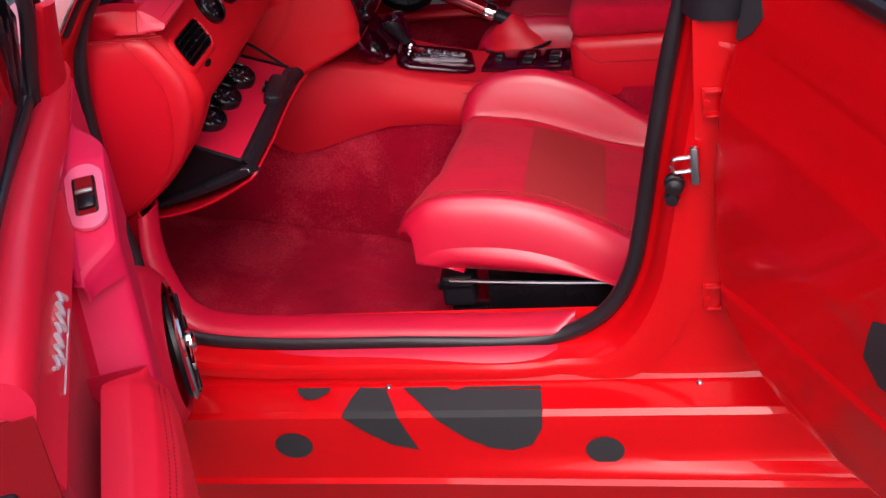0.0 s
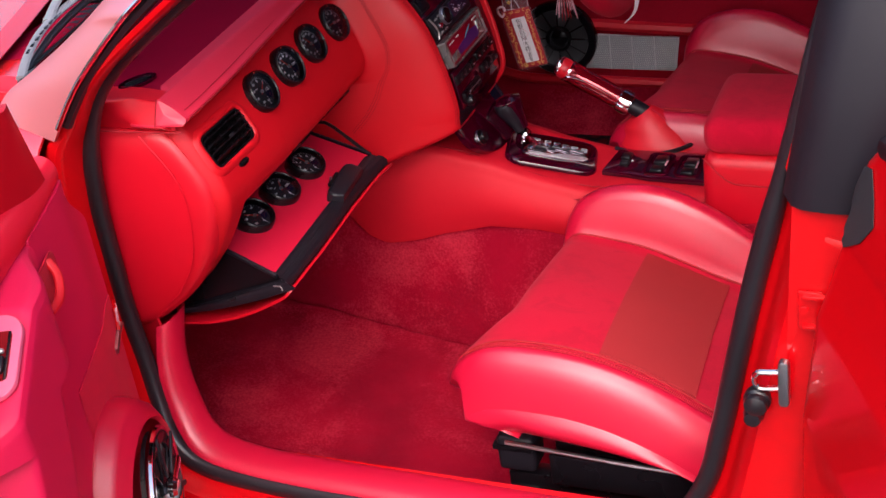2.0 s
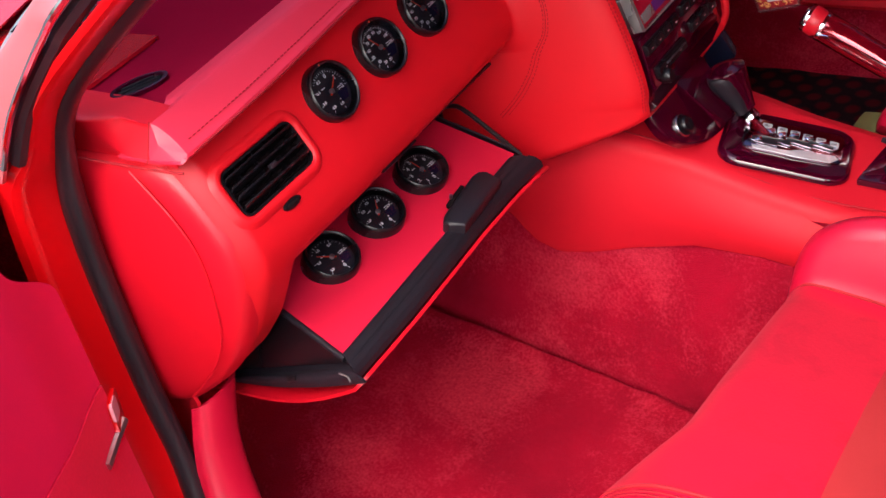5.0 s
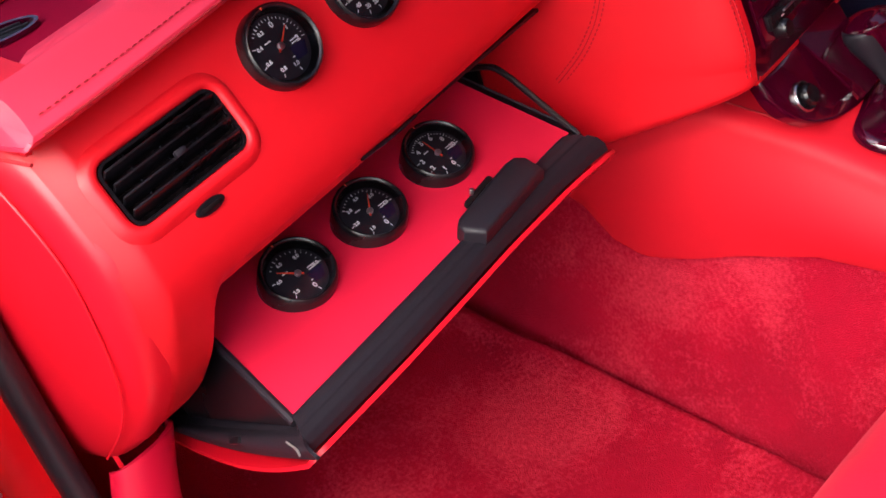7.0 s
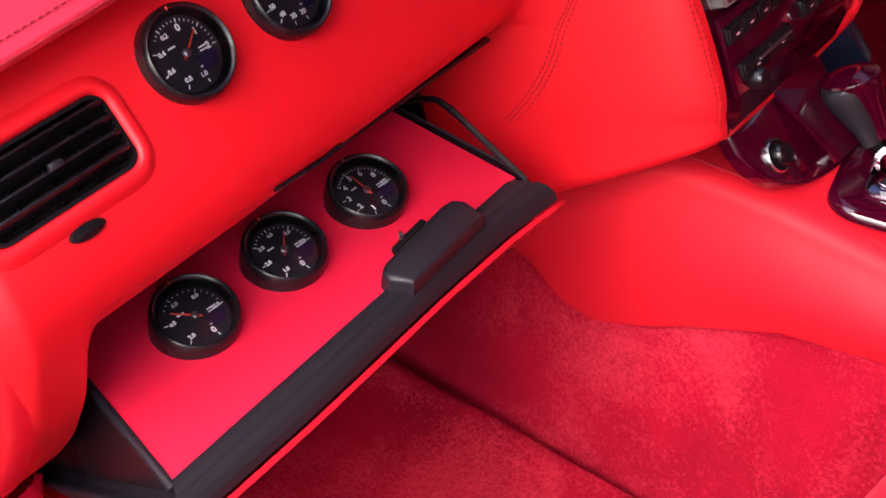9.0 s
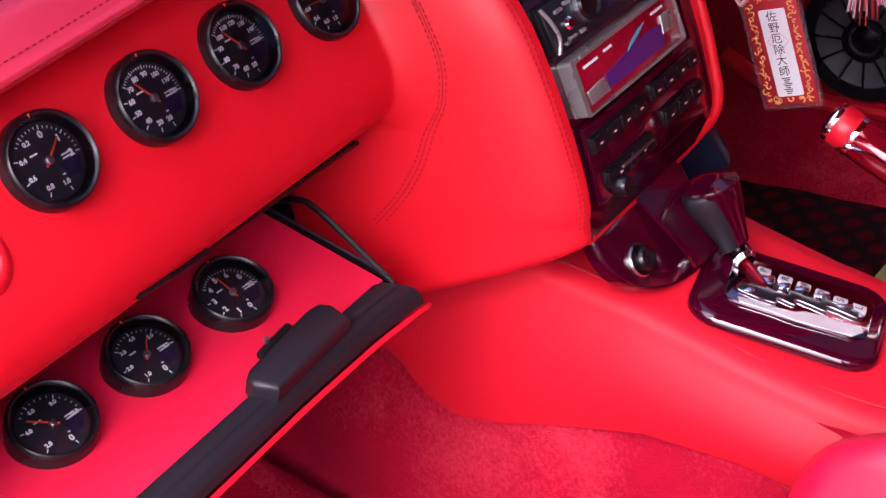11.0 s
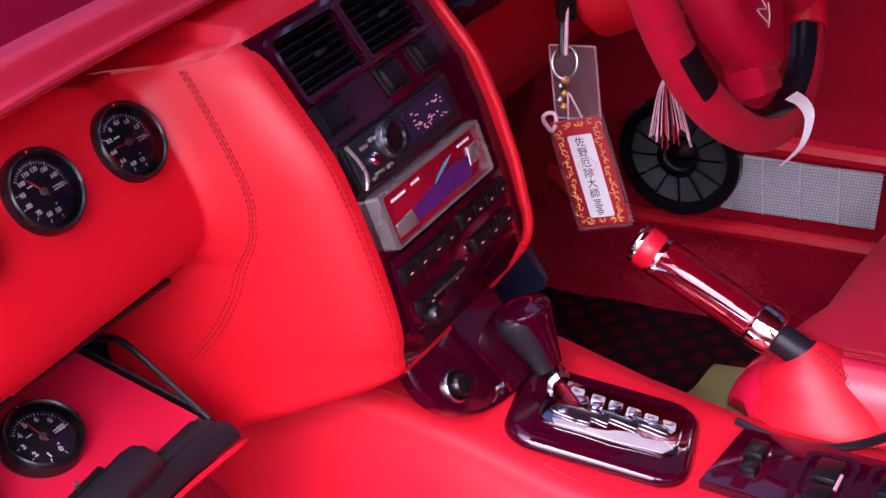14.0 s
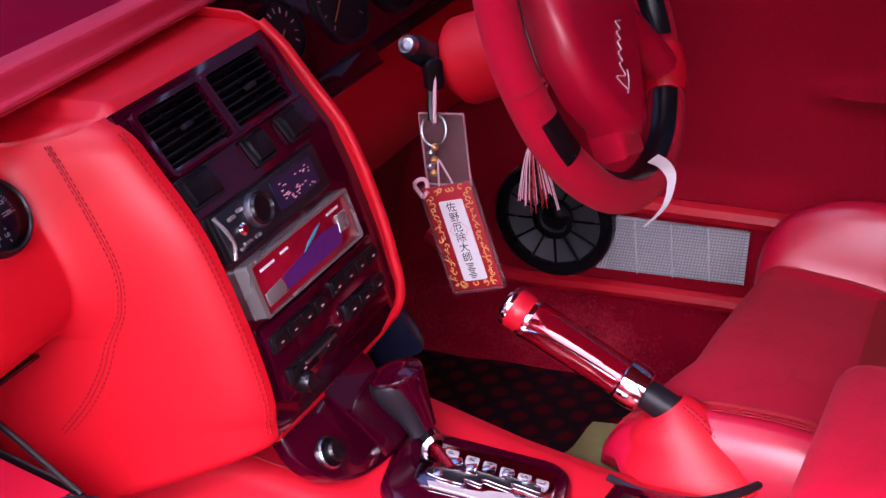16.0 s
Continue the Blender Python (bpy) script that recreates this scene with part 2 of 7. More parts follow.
# ---- building helpers ----
def thing(name, label, category, m=None, group="", kind=""):
    ob = new(name)
    ob.empty_display_size = 0.05
    ob.matrix_basis = m if m is not None else Matrix()
    return tagged(ob, label, category, group, kind)


def sharpen(bm, deg=38):
    for e in bm.edges:
        e.smooth = len(e.link_faces) == 2 and e.calc_face_angle(0) <= radians(deg)
    for f in bm.faces:
        f.smooth = True


def part(name, bm, mt, parent=None, label="", solid=0.0, local=False, deg=38, fix=True):
    """Links a bmesh as one mesh object; its coordinates are the world's unless local."""
    if fix:
        bmesh.ops.recalc_face_normals(bm, faces=bm.faces[:])
    sharpen(bm, deg)
    me = bpy.data.meshes.new(name)
    bm.to_mesh(me)
    bm.free()
    me.materials.append(mt)
    ob = new(name, me)
    if parent is not None:
        ob.parent = parent
        if not local:
            top = parent
            m = Matrix()
            while top is not None:
                m = top.matrix_basis @ m if top.type == "EMPTY" else m
                top = top.parent
            if parent.type == "EMPTY":
                ob.matrix_parent_inverse = m.inverted()
    if label:
        ob["label"] = label
    if solid:
        s = ob.modifiers.new("thickness", "SOLIDIFY")
        s.thickness = solid
        s.offset = -1
    return ob


def alone(name, bm, mt, label, category, kind="", group="", solid=0.0, deg=38):
    return tagged(part(name, bm, mt, None, "", solid, deg=deg), label, category, group, kind)


def join(*bms):
    out = bmesh.new()
    for b in bms:
        me = bpy.data.meshes.new("tmp")
        b.to_mesh(me)
        out.from_mesh(me)
        bpy.data.meshes.remove(me)
        b.free()
    return out


def moved(bm, m):
    bmesh.ops.transform(bm, matrix=m, verts=bm.verts[:])
    return bm


def sheet(fn, nu, nv, close_u=False, close_v=False):
    """A grid of fn(u, v), u and v from 0 to 1."""
    bm = bmesh.new()
    rows = []
    for i in range(nu + (0 if close_u else 1)):
        rows.append([bm.verts.new(fn(i / nu, j / nv)) for j in range(nv + (0 if close_v else 1))])
    a, b = len(rows), len(rows[0])
    for i in range(nu):
        for j in range(nv):
            vs = [rows[i % a][j % b], rows[(i + 1) % a][j % b], rows[(i + 1) % a][(j + 1) % b], rows[i % a][(j + 1) % b]]
            try:
                bm.faces.new(vs)
            except ValueError:
                pass
    return bm


def spline(pts, u, closed=False):
    """A smooth curve through pts at u from 0 to 1."""
    n = len(pts)
    k = u * (n if closed else n - 1)
    i = min(int(k), n - 1 if closed else n - 2)
    f = k - i
    g = (lambda j: Vector(pts[j % n])) if closed else (lambda j: Vector(pts[min(max(j, 0), n - 1)]))
    a, b, c, d = g(i - 1), g(i), g(i + 1), g(i + 2)
    return 0.5 * ((2 * b) + (c - a) * f + (2 * a - 5 * b + 4 * c - d) * f * f + (3 * b - a - 3 * c + d) * f * f * f)


def tube(pts, r, n=10, steps=60, closed=False, flat=1.0, ends=True):
    """A round bar of radius r (a number or a function of u) along a smooth curve."""
    bm = bmesh.new()
    rings = []
    up = None
    cnt = steps if closed else steps + 1
    for i in range(cnt):
        u = i / steps
        p = spline(pts, u, closed)
        q = (spline(pts, min(1, u + 0.004) if not closed else (u + 0.004) % 1, closed) - spline(pts, max(0, u - 0.004) if not closed else (u - 0.004) % 1, closed)).normalized()
        if up is None:
            up = Vector((0, 0, 1)) if abs(q.z) < 0.9 else Vector((0, 1, 0))
        up = (up - q * up.dot(q)).normalized()
        side = q.cross(up)
        rad = r(u) if callable(r) else r
        rings.append([bm.verts.new(p + rad * (math.cos(t) * up * flat + math.sin(t) * side)) for t in [2 * math.pi * k / n for k in range(n)]])
    for i in range(steps):
        a, b = rings[i], rings[(i + 1) % cnt]
        for k in range(n):
            bm.faces.new((a[k], a[(k + 1) % n], b[(k + 1) % n], b[k]))
    if ends and not closed:
        bm.faces.new(rings[0])
        bm.faces.new(rings[-1][::-1])
    return bm


def box(sx, sy, sz, m=None, bevel=0.003, seg=2):
    bm = bmesh.new()
    bmesh.ops.create_cube(bm, size=1)
    bmesh.ops.scale(bm, vec=(sx, sy, sz), verts=bm.verts[:])
    if bevel:
        bmesh.ops.bevel(bm, geom=bm.edges[:], offset=min(bevel, 0.49 * min(sx, sy, sz)), segments=seg, profile=0.5, affect="EDGES")
    return moved(bm, m) if m is not None else bm


def lathe(profile, m=None, n=40):
    """A turned solid: profile rows (radius, height) round z."""
    bm = bmesh.new()
    rings = []
    for r, z in profile:
        if r < 1e-6:
            rings.append([bm.verts.new((0, 0, z))])
        else:
            rings.append([bm.verts.new((r * math.cos(2 * math.pi * k / n), r * math.sin(2 * math.pi * k / n), z)) for k in range(n)])
    for a, b in zip(rings, rings[1:]):
        for k in range(n):
            q = [a[k % len(a)], a[(k + 1) % len(a)], b[(k + 1) % len(b)], b[k % len(b)]]
            q = [v for i, v in enumerate(q) if v not in q[:i]]
            if len(q) > 2:
                bm.faces.new(q)
    return moved(bm, m) if m is not None else bm


def slab(outline, depth, m=None, bevel=0.0, seg=2):
    """An outline in x and y, made solid from z = 0 to z = depth."""
    bm = bmesh.new()
    f = bm.faces.new([bm.verts.new((x, y, 0)) for x, y in outline])
    got = bmesh.ops.extrude_face_region(bm, geom=[f])
    bmesh.ops.translate(bm, vec=(0, 0, depth), verts=[v for v in got["geom"] if isinstance(v, bmesh.types.BMVert)])
    bmesh.ops.recalc_face_normals(bm, faces=bm.faces[:])
    if bevel:
        top = [e for e in bm.edges if all(abs(v.co.z - depth) < 1e-6 for v in e.verts)]
        bmesh.ops.bevel(bm, geom=top, offset=bevel, segments=seg, profile=0.5, affect="EDGES")
    return moved(bm, m) if m is not None else bm


def rounded(w, h, r, n=5, cx=0.0, cy=0.0):
    pts = []
    for sx, sy, a0 in ((1, 1, 0), (-1, 1, 90), (-1, -1, 180), (1, -1, 270)):
        for k in range(n + 1):
            a = radians(a0 + 90 * k / n)
            pts.append((cx + sx * (w / 2 - r) + r * math.cos(a), cy + sy * (h / 2 - r) + r * math.sin(a)))
    return pts


def ring_frame(outer, inner, depth, m=None):
    """A flat frame between two outlines with the same number of points."""
    bm = bmesh.new()
    n = len(outer)
    rows = [[bm.verts.new((x, y, z)) for x, y in o] for o, z in ((outer, 0), (outer, depth), (inner, depth), (inner, 0))]
    for i in range(4):
        for k in range(n):
            bm.faces.new((rows[i][k], rows[i][(k + 1) % n], rows[(i + 1) % 4][(k + 1) % n], rows[(i + 1) % 4][k]))
    return moved(bm, m) if m is not None else bm


def basis(origin, right, up):
    """A pose whose x is right, whose y is up and whose z faces the viewer."""
    x = Vector(right).normalized()
    z = x.cross(Vector(up)).normalized()
    y = z.cross(x)
    return Matrix.Translation(origin) @ Matrix((x, y, z)).transposed().to_4x4()


def letters(text, size, m, depth=0.0004, align="CENTER", bold=0.0):
    """Raised writing as a bmesh."""
    cu = bpy.data.curves.new("writing", "FONT")
    cu.body = text
    cu.size = size
    cu.align_x = align
    cu.align_y = "CENTER"
    cu.extrude = depth
    cu.offset = size * bold
    cu.resolution_u = 3
    ob = bpy.data.objects.new("writing", cu)
    me = bpy.data.meshes.new_from_object(ob)
    bm = bmesh.new()
    bm.from_mesh(me)
    bpy.data.objects.remove(ob)
    bpy.data.curves.remove(cu)
    bpy.data.meshes.remove(me)
    return moved(bm, m)


def smooth01(t):
    t = min(1.0, max(0.0, t))
    return t * t * (3 - 2 * t)


def interp(table, v):
    """Piecewise smooth value of a table of (v, value)."""
    if v <= table[0][0]:
        return table[0][1]
    for (a, x), (b, y) in zip(table, table[1:]):
        if v <= b:
            return x + (y - x) * (v - a) / (b - a)
    return table[-1][1]


def stitches(pts, r=0.0007, length=0.0036, gap=0.0016, closed=False):
    """A row of single stitches along a smooth curve through pts."""
    n = 400
    path = [spline(pts, k / n, closed) for k in range(n + 1)]
    out = bmesh.new()
    run, start = 0.0, 0
    for k in range(1, n + 1):
        run += (path[k] - path[k - 1]).length
        if run >= length + gap:
            a, b = path[start], path[k]
            d = b - a
            b = a + d * (length / d.length)
            side = d.normalized().cross(Vector((0.3, 0.5, 0.8))).normalized()
            up = d.normalized().cross(side)
            ra = [out.verts.new(a + (side * c + up * e) * r * 0.6) for c, e in ((1, 0), (0, 1), (-1, 0), (0, -1))]
            rm = [out.verts.new((a + b) / 2 + (side * c + up * e) * r * 1.1) for c, e in ((1, 0), (0, 1), (-1, 0), (0, -1))]
            rb = [out.verts.new(b + (side * c + up * e) * r * 0.6) for c, e in ((1, 0), (0, 1), (-1, 0), (0, -1))]
            for p, q in ((ra, rm), (rm, rb)):
                for j in range(4):
                    out.faces.new((p[j], p[(j + 1) % 4], q[(j + 1) % 4], q[j]))
            run, start = 0.0, k
    return out


def loft(rows, m=None):
    """A skin through outlines with the same number of points: rows of (outline, height)."""
    bm = bmesh.new()
    rings = [[bm.verts.new((x, y, z)) for x, y in o] for o, z in rows]
    n = len(rings[0])
    for a, b in zip(rings, rings[1:]):
        for k in range(n):
            bm.faces.new((a[k], a[(k + 1) % n], b[(k + 1) % n], b[k]))
    return moved(bm, m) if m is not None else bm

# ---- ground ----
alone("ground", sheet(lambda u, v: (-600 + 1200 * u, -600 + 1200 * v, 0.0), 8, 8), ASPHALT, "dark grey asphalt ground under the car", "ground", "structure")

# ---- body shell ----
body = thing("car_body", "bright red painted car body shell with open door apertures", "car body", Matrix.Translation((0.5, 0.4, 0.2)), kind="structure")

# the loop of the front door's opening, front pillar foot first, then sill, rear pillar, roof
LOOP = [(0.33, 0.095, 1.235), (0.235, 0.093, 1.17), (0.075, 0.09, 1.05), (0.01, 0.098, 0.955), (-0.012, 0.10, 0.86), (-0.016, 0.10, 0.76),
        (-0.016, 0.10, 0.66), (-0.008, 0.098, 0.58), (0.006, 0.085, 0.515), (0.035, 0.062, 0.455), (0.10, 0.05, 0.424), (0.25, 0.047, 0.412),
        (0.45, 0.047, 0.409), (0.64, 0.047, 0.405), (0.73, 0.05, 0.418), (0.80, 0.05, 0.462), (0.843, 0.05, 0.535), (0.866, 0.05, 0.626),
        (0.888, 0.05, 0.735), (0.912, 0.052, 0.85), (0.943, 0.056, 0.98), (0.973, 0.066, 1.11), (1.0, 0.10, 1.25), (0.96, 0.17, 1.34),
        (0.80, 0.19, 1.36), (0.60, 0.18, 1.345), (0.45, 0.14, 1.30)]


def loop_out(u):
    """The way outward from the opening at u, square to the loop, in the plane of the body side."""
    a, b = spline(LOOP, (u - 0.004) % 1, True), spline(LOOP, (u + 0.004) % 1, True)
    d = b - a
    return Vector((-d.z, 0, d.x)).normalized() * -1


def jamb(u, v):
    rows = [(-0.004, 0.012), (0.012, 0.010), (0.026, -0.004), (0.036, -0.030), (0.046, -0.047), (0.062, -0.052), (0.10, -0.053)]
    k = v * (len(rows) - 1)
    i = min(int(k), len(rows) - 2)
    o = rows[i][0] + (rows[i + 1][0] - rows[i][0]) * (k - i)
    y = rows[i][1] + (rows[i + 1][1] - rows[i][1]) * (k - i)
    p = spline(LOOP, u, True)
    lower = smooth01((0.62 - p.z) / 0.12) * smooth01((p.x - 0.02) / 0.05) * smooth01((0.80 - p.x) / 0.1)
    front = smooth01((0.52 - p.x) / 0.12) * smooth01((p.z - 0.44) / 0.06)
    upper = smooth01((p.z - 0.955) / 0.03) * smooth01((p.x - 0.6) / 0.2)
    pillar = smooth01((p.z - 0.94) / 0.06) * smooth01((0.52 - p.x) / 0.12)
    o = o * (1 - 0.62 * lower) * (1 - 0.66 * front) * (1 - 0.94 * upper) * (1 - 0.62 * pillar)
    q = p + loop_out(u) * o + Vector((0, y * (1 - 0.10 * lower) * (1 - 0.85 * upper) * (1 - 0.28 * pillar), 0))
    return q


part("door_aperture", sheet(jamb, 160, 18, close_u=True), PAINT, body, solid=0.004)

SILL = [(0.115, 0.424), (0.05, 0.402), (0.03, 0.392), (0.012, 0.386), (0.004, 0.372), (-0.002, 0.361), (-0.03, 0.354), (-0.059, 0.3465),
        (-0.067, 0.338), (-0.069, 0.312), (-0.070, 0.276), (-0.070, 0.235), (-0.070, 0.214), (-0.079, 0.208), (-0.075, 0.199), (-0.058, 0.155), (-0.02, 0.150), (0.10, 0.150)]


def sill(u, v):
    x = -0.75 + 2.6 * u
    k = v * (len(SILL) - 1)
    i = min(int(k), len(SILL) - 2)
    y, z = [SILL[i][j] + (SILL[i + 1][j] - SILL[i][j]) * (k - i) for j in (0, 1)]
    if z < 0.26:
        y -= 0.030 * smooth01((x - 0.35) / 0.9) * smooth01((0.26 - z) / 0.04)
        z += 0.018 * smooth01((x - 0.35) / 0.9) * smooth01((0.26 - z) / 0.04)
    return (x, y, z)


part("sill_panel", sheet(sill, 60, 51), PAINT, body, solid=0.003, deg=28)

# the pillar's broad face behind the opening, and the body side further back
part("rear_pillar", sheet(lambda u, v: (0.905 - 0.12 * (1 - u) * (1 - smooth01(v / 0.14)) + 0.035 * smooth01((v - 0.1) / 0.6) + 0.02 * v + u * (0.30 - 0.03 * v), -0.004 + 0.006 * (1 - smooth01(u / 0.3)) * (1 - smooth01((v - 0.1) / 0.15)) + 0.005 * smooth01((v - 0.85) / 0.15) + 0.10 * max(0, u - 0.55), 0.372 + 0.60 * v), 12, 24), PAINT, body, solid=0.004)
part("pillar_garnish", sheet(lambda u, v: (0.946 + 0.065 * v + 0.125 * u, -0.002 + 0.030 * (1 - smooth01(u / 0.14)) + 0.02 * v + 0.10 * v * v - 0.010 * math.sin(math.pi * min(1, u * 1.02)), 0.968 + 0.40 * v), 10, 16), MATTE, body, "black textured window pillar trim", solid=0.006)
part("rear_sill_corner", sheet(lambda u, v: (1.04 + 0.5 * u, -0.004 + 0.05 * v, 0.36 + 0.05 * v), 6, 4), PAINT, body, solid=0.004)

# rubber seal round the opening
part("door_seal", tube(LOOP, lambda u: 0.0135 - 0.0028 * smooth01((spline(LOOP, u % 1.0, True).z - 0.90) / 0.08), 12, 200, True, 1.0), RUBBER, body, "black rubber door seal")

# raised red treadplate and sill screws
part("tread_plate", sheet(lambda u, v: (0.03 + 0.685 * u, 0.034 - 0.036 * v, 0.4055 + 0.003 * math.sin(math.pi * v) - 0.020 * v - 0.004 * smooth01((v - 0.85) / 0.15)), 30, 8), LEATHER, body, "red leather-covered tread strip", solid=0.006)
for sx in (0.433, 0.941):
    part("sill_screw", lathe([(0, 0.003), (0.003, 0.003), (0.0052, 0.0012), (0.0056, 0)], Matrix.Translation((sx, -0.012, 0.3595)) @ pose(0, 0, 0, 12), 12), STEEL, body)

# soft trim inside the seal, along the sill and up the kick panel
TRIM = [(0.012, 0.155, 0.625), (0.012, 0.132, 0.56), (0.03, 0.112, 0.495), (0.075, 0.088, 0.445), (0.16, 0.078, 0.426), (0.30, 0.077, 0.421), (0.46, 0.077, 0.418), (0.60, 0.077, 0.415), (0.70, 0.074, 0.418), (0.745, 0.07, 0.432)]


def trim(u, v):
    p = spline(TRIM, u)
    a = math.pi * (1.10 * v - 0.05)
    w = 0.034 * (1 - 0.8 * smooth01((u - 0.9) / 0.1))
    up = smooth01((0.5 - u) / 0.3)
    q = p + Vector((0.020 * math.sin(a) * up, -w * math.cos(a), 0.016 * math.sin(a) * (1 - 0.6 * up)))
    return q


part("sill_trim", sheet(trim, 60, 12), LEATHER, body, "padded red sill trim", solid=0.004)


def kick(u, v):
    z = 0.26 + 0.40 * v
    x = -0.16 + 0.215 * u - 0.05 * v * u
    return (x, 0.135 + 0.012 * math.sin(math.pi * u) + 0.03 * (1 - u), z)


part("kick_panel", sheet(kick, 10, 14), VINYL, body, "red vinyl kick panel", solid=0.004)

# decals on the sill: dark film pieces that follow its folds


def sill_point(x, w):
    """A point on the sill's outside, w metres down from the screw line."""
    pts = SILL[5:13]
    for (a, b), (c, d) in zip(pts, pts[1:]):
        n = math.hypot(c - a, d - b)
        if w <= n:
            f = w / n
            ny, nz = -(d - b) / n, (c - a) / n
            if ny > 0:
                ny, nz = -ny, -nz
            return Vector((x, a + (c - a) * f - 0.0035, b + (d - b) * f + 0.0022))
        w -= n
    return Vector((x, pts[-1][0] - 0.004, pts[-1][1]))


def decal(poly, parent):
    """A film cut to the outline poly of (x, w)."""
    xs = [p[0] for p in poly]
    ws = [p[1] for p in poly]
    n = 44
    bm = bmesh.new()
    rows = []
    for j in range(n + 1):
        w = min(ws) + (max(ws) - min(ws)) * (j + 0.001) / (n + 0.002)
        cuts = []
        for (a, b), (c, d) in zip(poly, poly[1:] + poly[:1]):
            if (b <= w) != (d <= w):
                cuts.append(a + (c - a) * (w - b) / (d - b))
        cuts.sort()
        rows.append([bm.verts.new(sill_point(x, w)) for x in cuts])
    for a, b in zip(rows, rows[1:]):
        for k in range(0, min(len(a), len(b)) - 1, 2):
            bm.faces.new((a[k], a[k + 1], b[k + 1], b[k]))
    return part("decal", bm, DECAL, parent, "dark grey matt film patch on the sill", deg=12)


decal([(0.275, 0.008), (0.335, 0.008), (0.330, 0.020), (0.315, 0.032), (0.296, 0.033), (0.281, 0.022)], body)
decal([(0.385, 0.008), (0.428, 0.010), (0.446, 0.045), (0.484, 0.134), (0.440, 0.124), (0.402, 0.100), (0.362, 0.068), (0.374, 0.030)], body)
decal([(0.458, 0.010), (0.53, 0.010), (0.545, 0.018), (0.566, 0.010), (0.688, 0.010), (0.694, 0.060), (0.692, 0.092), (0.672, 0.126), (0.640, 0.136), (0.606, 0.132), (0.566, 0.112), (0.525, 0.078), (0.486, 0.038)], body)
decal([(0.270 + 0.033 * math.cos(a), 0.124 + 0.026 * math.sin(a)) for a in [2 * math.pi * (k + 0.5) / 20 for k in range(20)]], body)
decal([(0.789 + 0.031 * math.cos(a), 0.137 + 0.027 * math.sin(a)) for a in [2 * math.pi * (k + 0.5) / 20 for k in range(20)]], body)

# front pillar, wing, bonnet, scuttle and roof
PILLAR_IN = [(0.000, 0.034, 0.975), (0.048, 0.036, 1.044), (0.085, 0.037, 1.084), (0.142, 0.038, 1.138), (0.190, 0.042, 1.178), (0.40, 0.110, 1.350)]
PILLAR_OUT = [(-0.130, 0.080, 0.982), (-0.108, 0.095, 1.014), (-0.054, 0.094, 1.048), (0.022, 0.090, 1.098), (0.105, 0.090, 1.160), (0.37, 0.160, 1.385)]


def a_pillar(u, v):
    """The rounded outer skin from the door's edge to the windscreen's edge."""
    p, q = spline(PILLAR_IN, u), spline(PILLAR_OUT, u)
    w = p.lerp(q, v)
    return w + Vector((-0.30, -0.60, 0.74)) * 0.007 * math.sin(math.pi * v) ** 0.8


part("front_pillar", sheet(a_pillar, 24, 14), PILLARPAINT, body, solid=0.004)
part("pillar_molding", tube([(0.010, 0.036, 0.993), (0.048, 0.036, 1.044), (0.085, 0.037, 1.084), (0.142, 0.038, 1.138), (0.190, 0.042, 1.178), (0.36, 0.095, 1.315)], 0.0036, 8, 40), CHROME, body, "thin bright drip molding", )
part("pillar_gasket", tube([(0.013, 0.052, 0.992), (0.047, 0.052, 1.038), (0.080, 0.052, 1.074), (0.134, 0.053, 1.123), (0.184, 0.056, 1.163), (0.36, 0.108, 1.300)], 0.0085, 8, 40), RUBBER, body)


def wing(u, v):
    x = -0.02 - 1.1 * u
    y = -0.02 + 0.30 * v
    z = 0.965 + 0.028 * math.sin(math.pi * 0.5 * min(1, v * 2.2)) - 0.10 * u * u - 0.05 * u - 0.06 * (1 - min(1, v * 4)) ** 2
    return (x, y, z)


part("front_wing", sheet(wing, 20, 14), SKYPAINT, body, solid=0.004)
part("wing_side", sheet(lambda u, v: (-0.03 - 1.1 * u, -0.02 - 0.03 * math.sin(math.pi * v), 0.30 + (0.605 - 0.05 * u - 0.10 * u * u) * v), 16, 12), PAINT, body, solid=0.004)


def bonnet_edge(y):
    """Where the bonnet's rear edge stands at y."""
    return -0.228 - 0.13 * smooth01((y - 0.10) / 0.65) + 0.15 * smooth01((y - 0.95) / 0.65)


def bonnet(u, v):
    y = 0.07 + 1.52 * v
    x0 = bonnet_edge(y)
    z = 1.002 - 0.12 * u - 0.06 * u * u + 0.022 * math.sin(math.pi * v) - 0.018 * (1 - smooth01(u / 0.02))
    return (x0 + (-1.25 - x0) * u, y, z)


part("bonnet", sheet(bonnet, 40, 24), SKYPAINT, body, solid=0.005)
part("scuttle_grille", sheet(lambda u, v: (bonnet_edge(0.08 + 1.46 * v) - 0.02 + 0.175 * u, 0.08 + 1.46 * v, 0.962 + 0.032 * u + 0.004 * math.sin(v * 400)), 6, 200), BLACK, body, "black ribbed scuttle panel", solid=0.004)
part("roof_panel", sheet(lambda u, v: (0.42 + 1.75 * u, 0.16 + 1.30 * v, 1.385 + 0.05 * math.sin(math.pi * v) * 1.0 + 0.02 * math.sin(math.pi * u)), 12, 16), PAINT, body, solid=0.02)
part("roof_lining", sheet(lambda u, v: (0.45 + 1.70 * u, 0.18 + 1.26 * v, 1.36 + 0.045 * math.sin(math.pi * v)), 8, 10), HEADLINER, body, "red roof lining", solid=0.004)
part("nose_panel", sheet(lambda u, v: (-1.14 - 0.05 * math.sin(math.pi * v) - 0.06 * math.sin(math.pi * u), -0.03 + 1.70 * u, 0.24 + 0.54 * v), 16, 10), PAINT, body, solid=0.006)
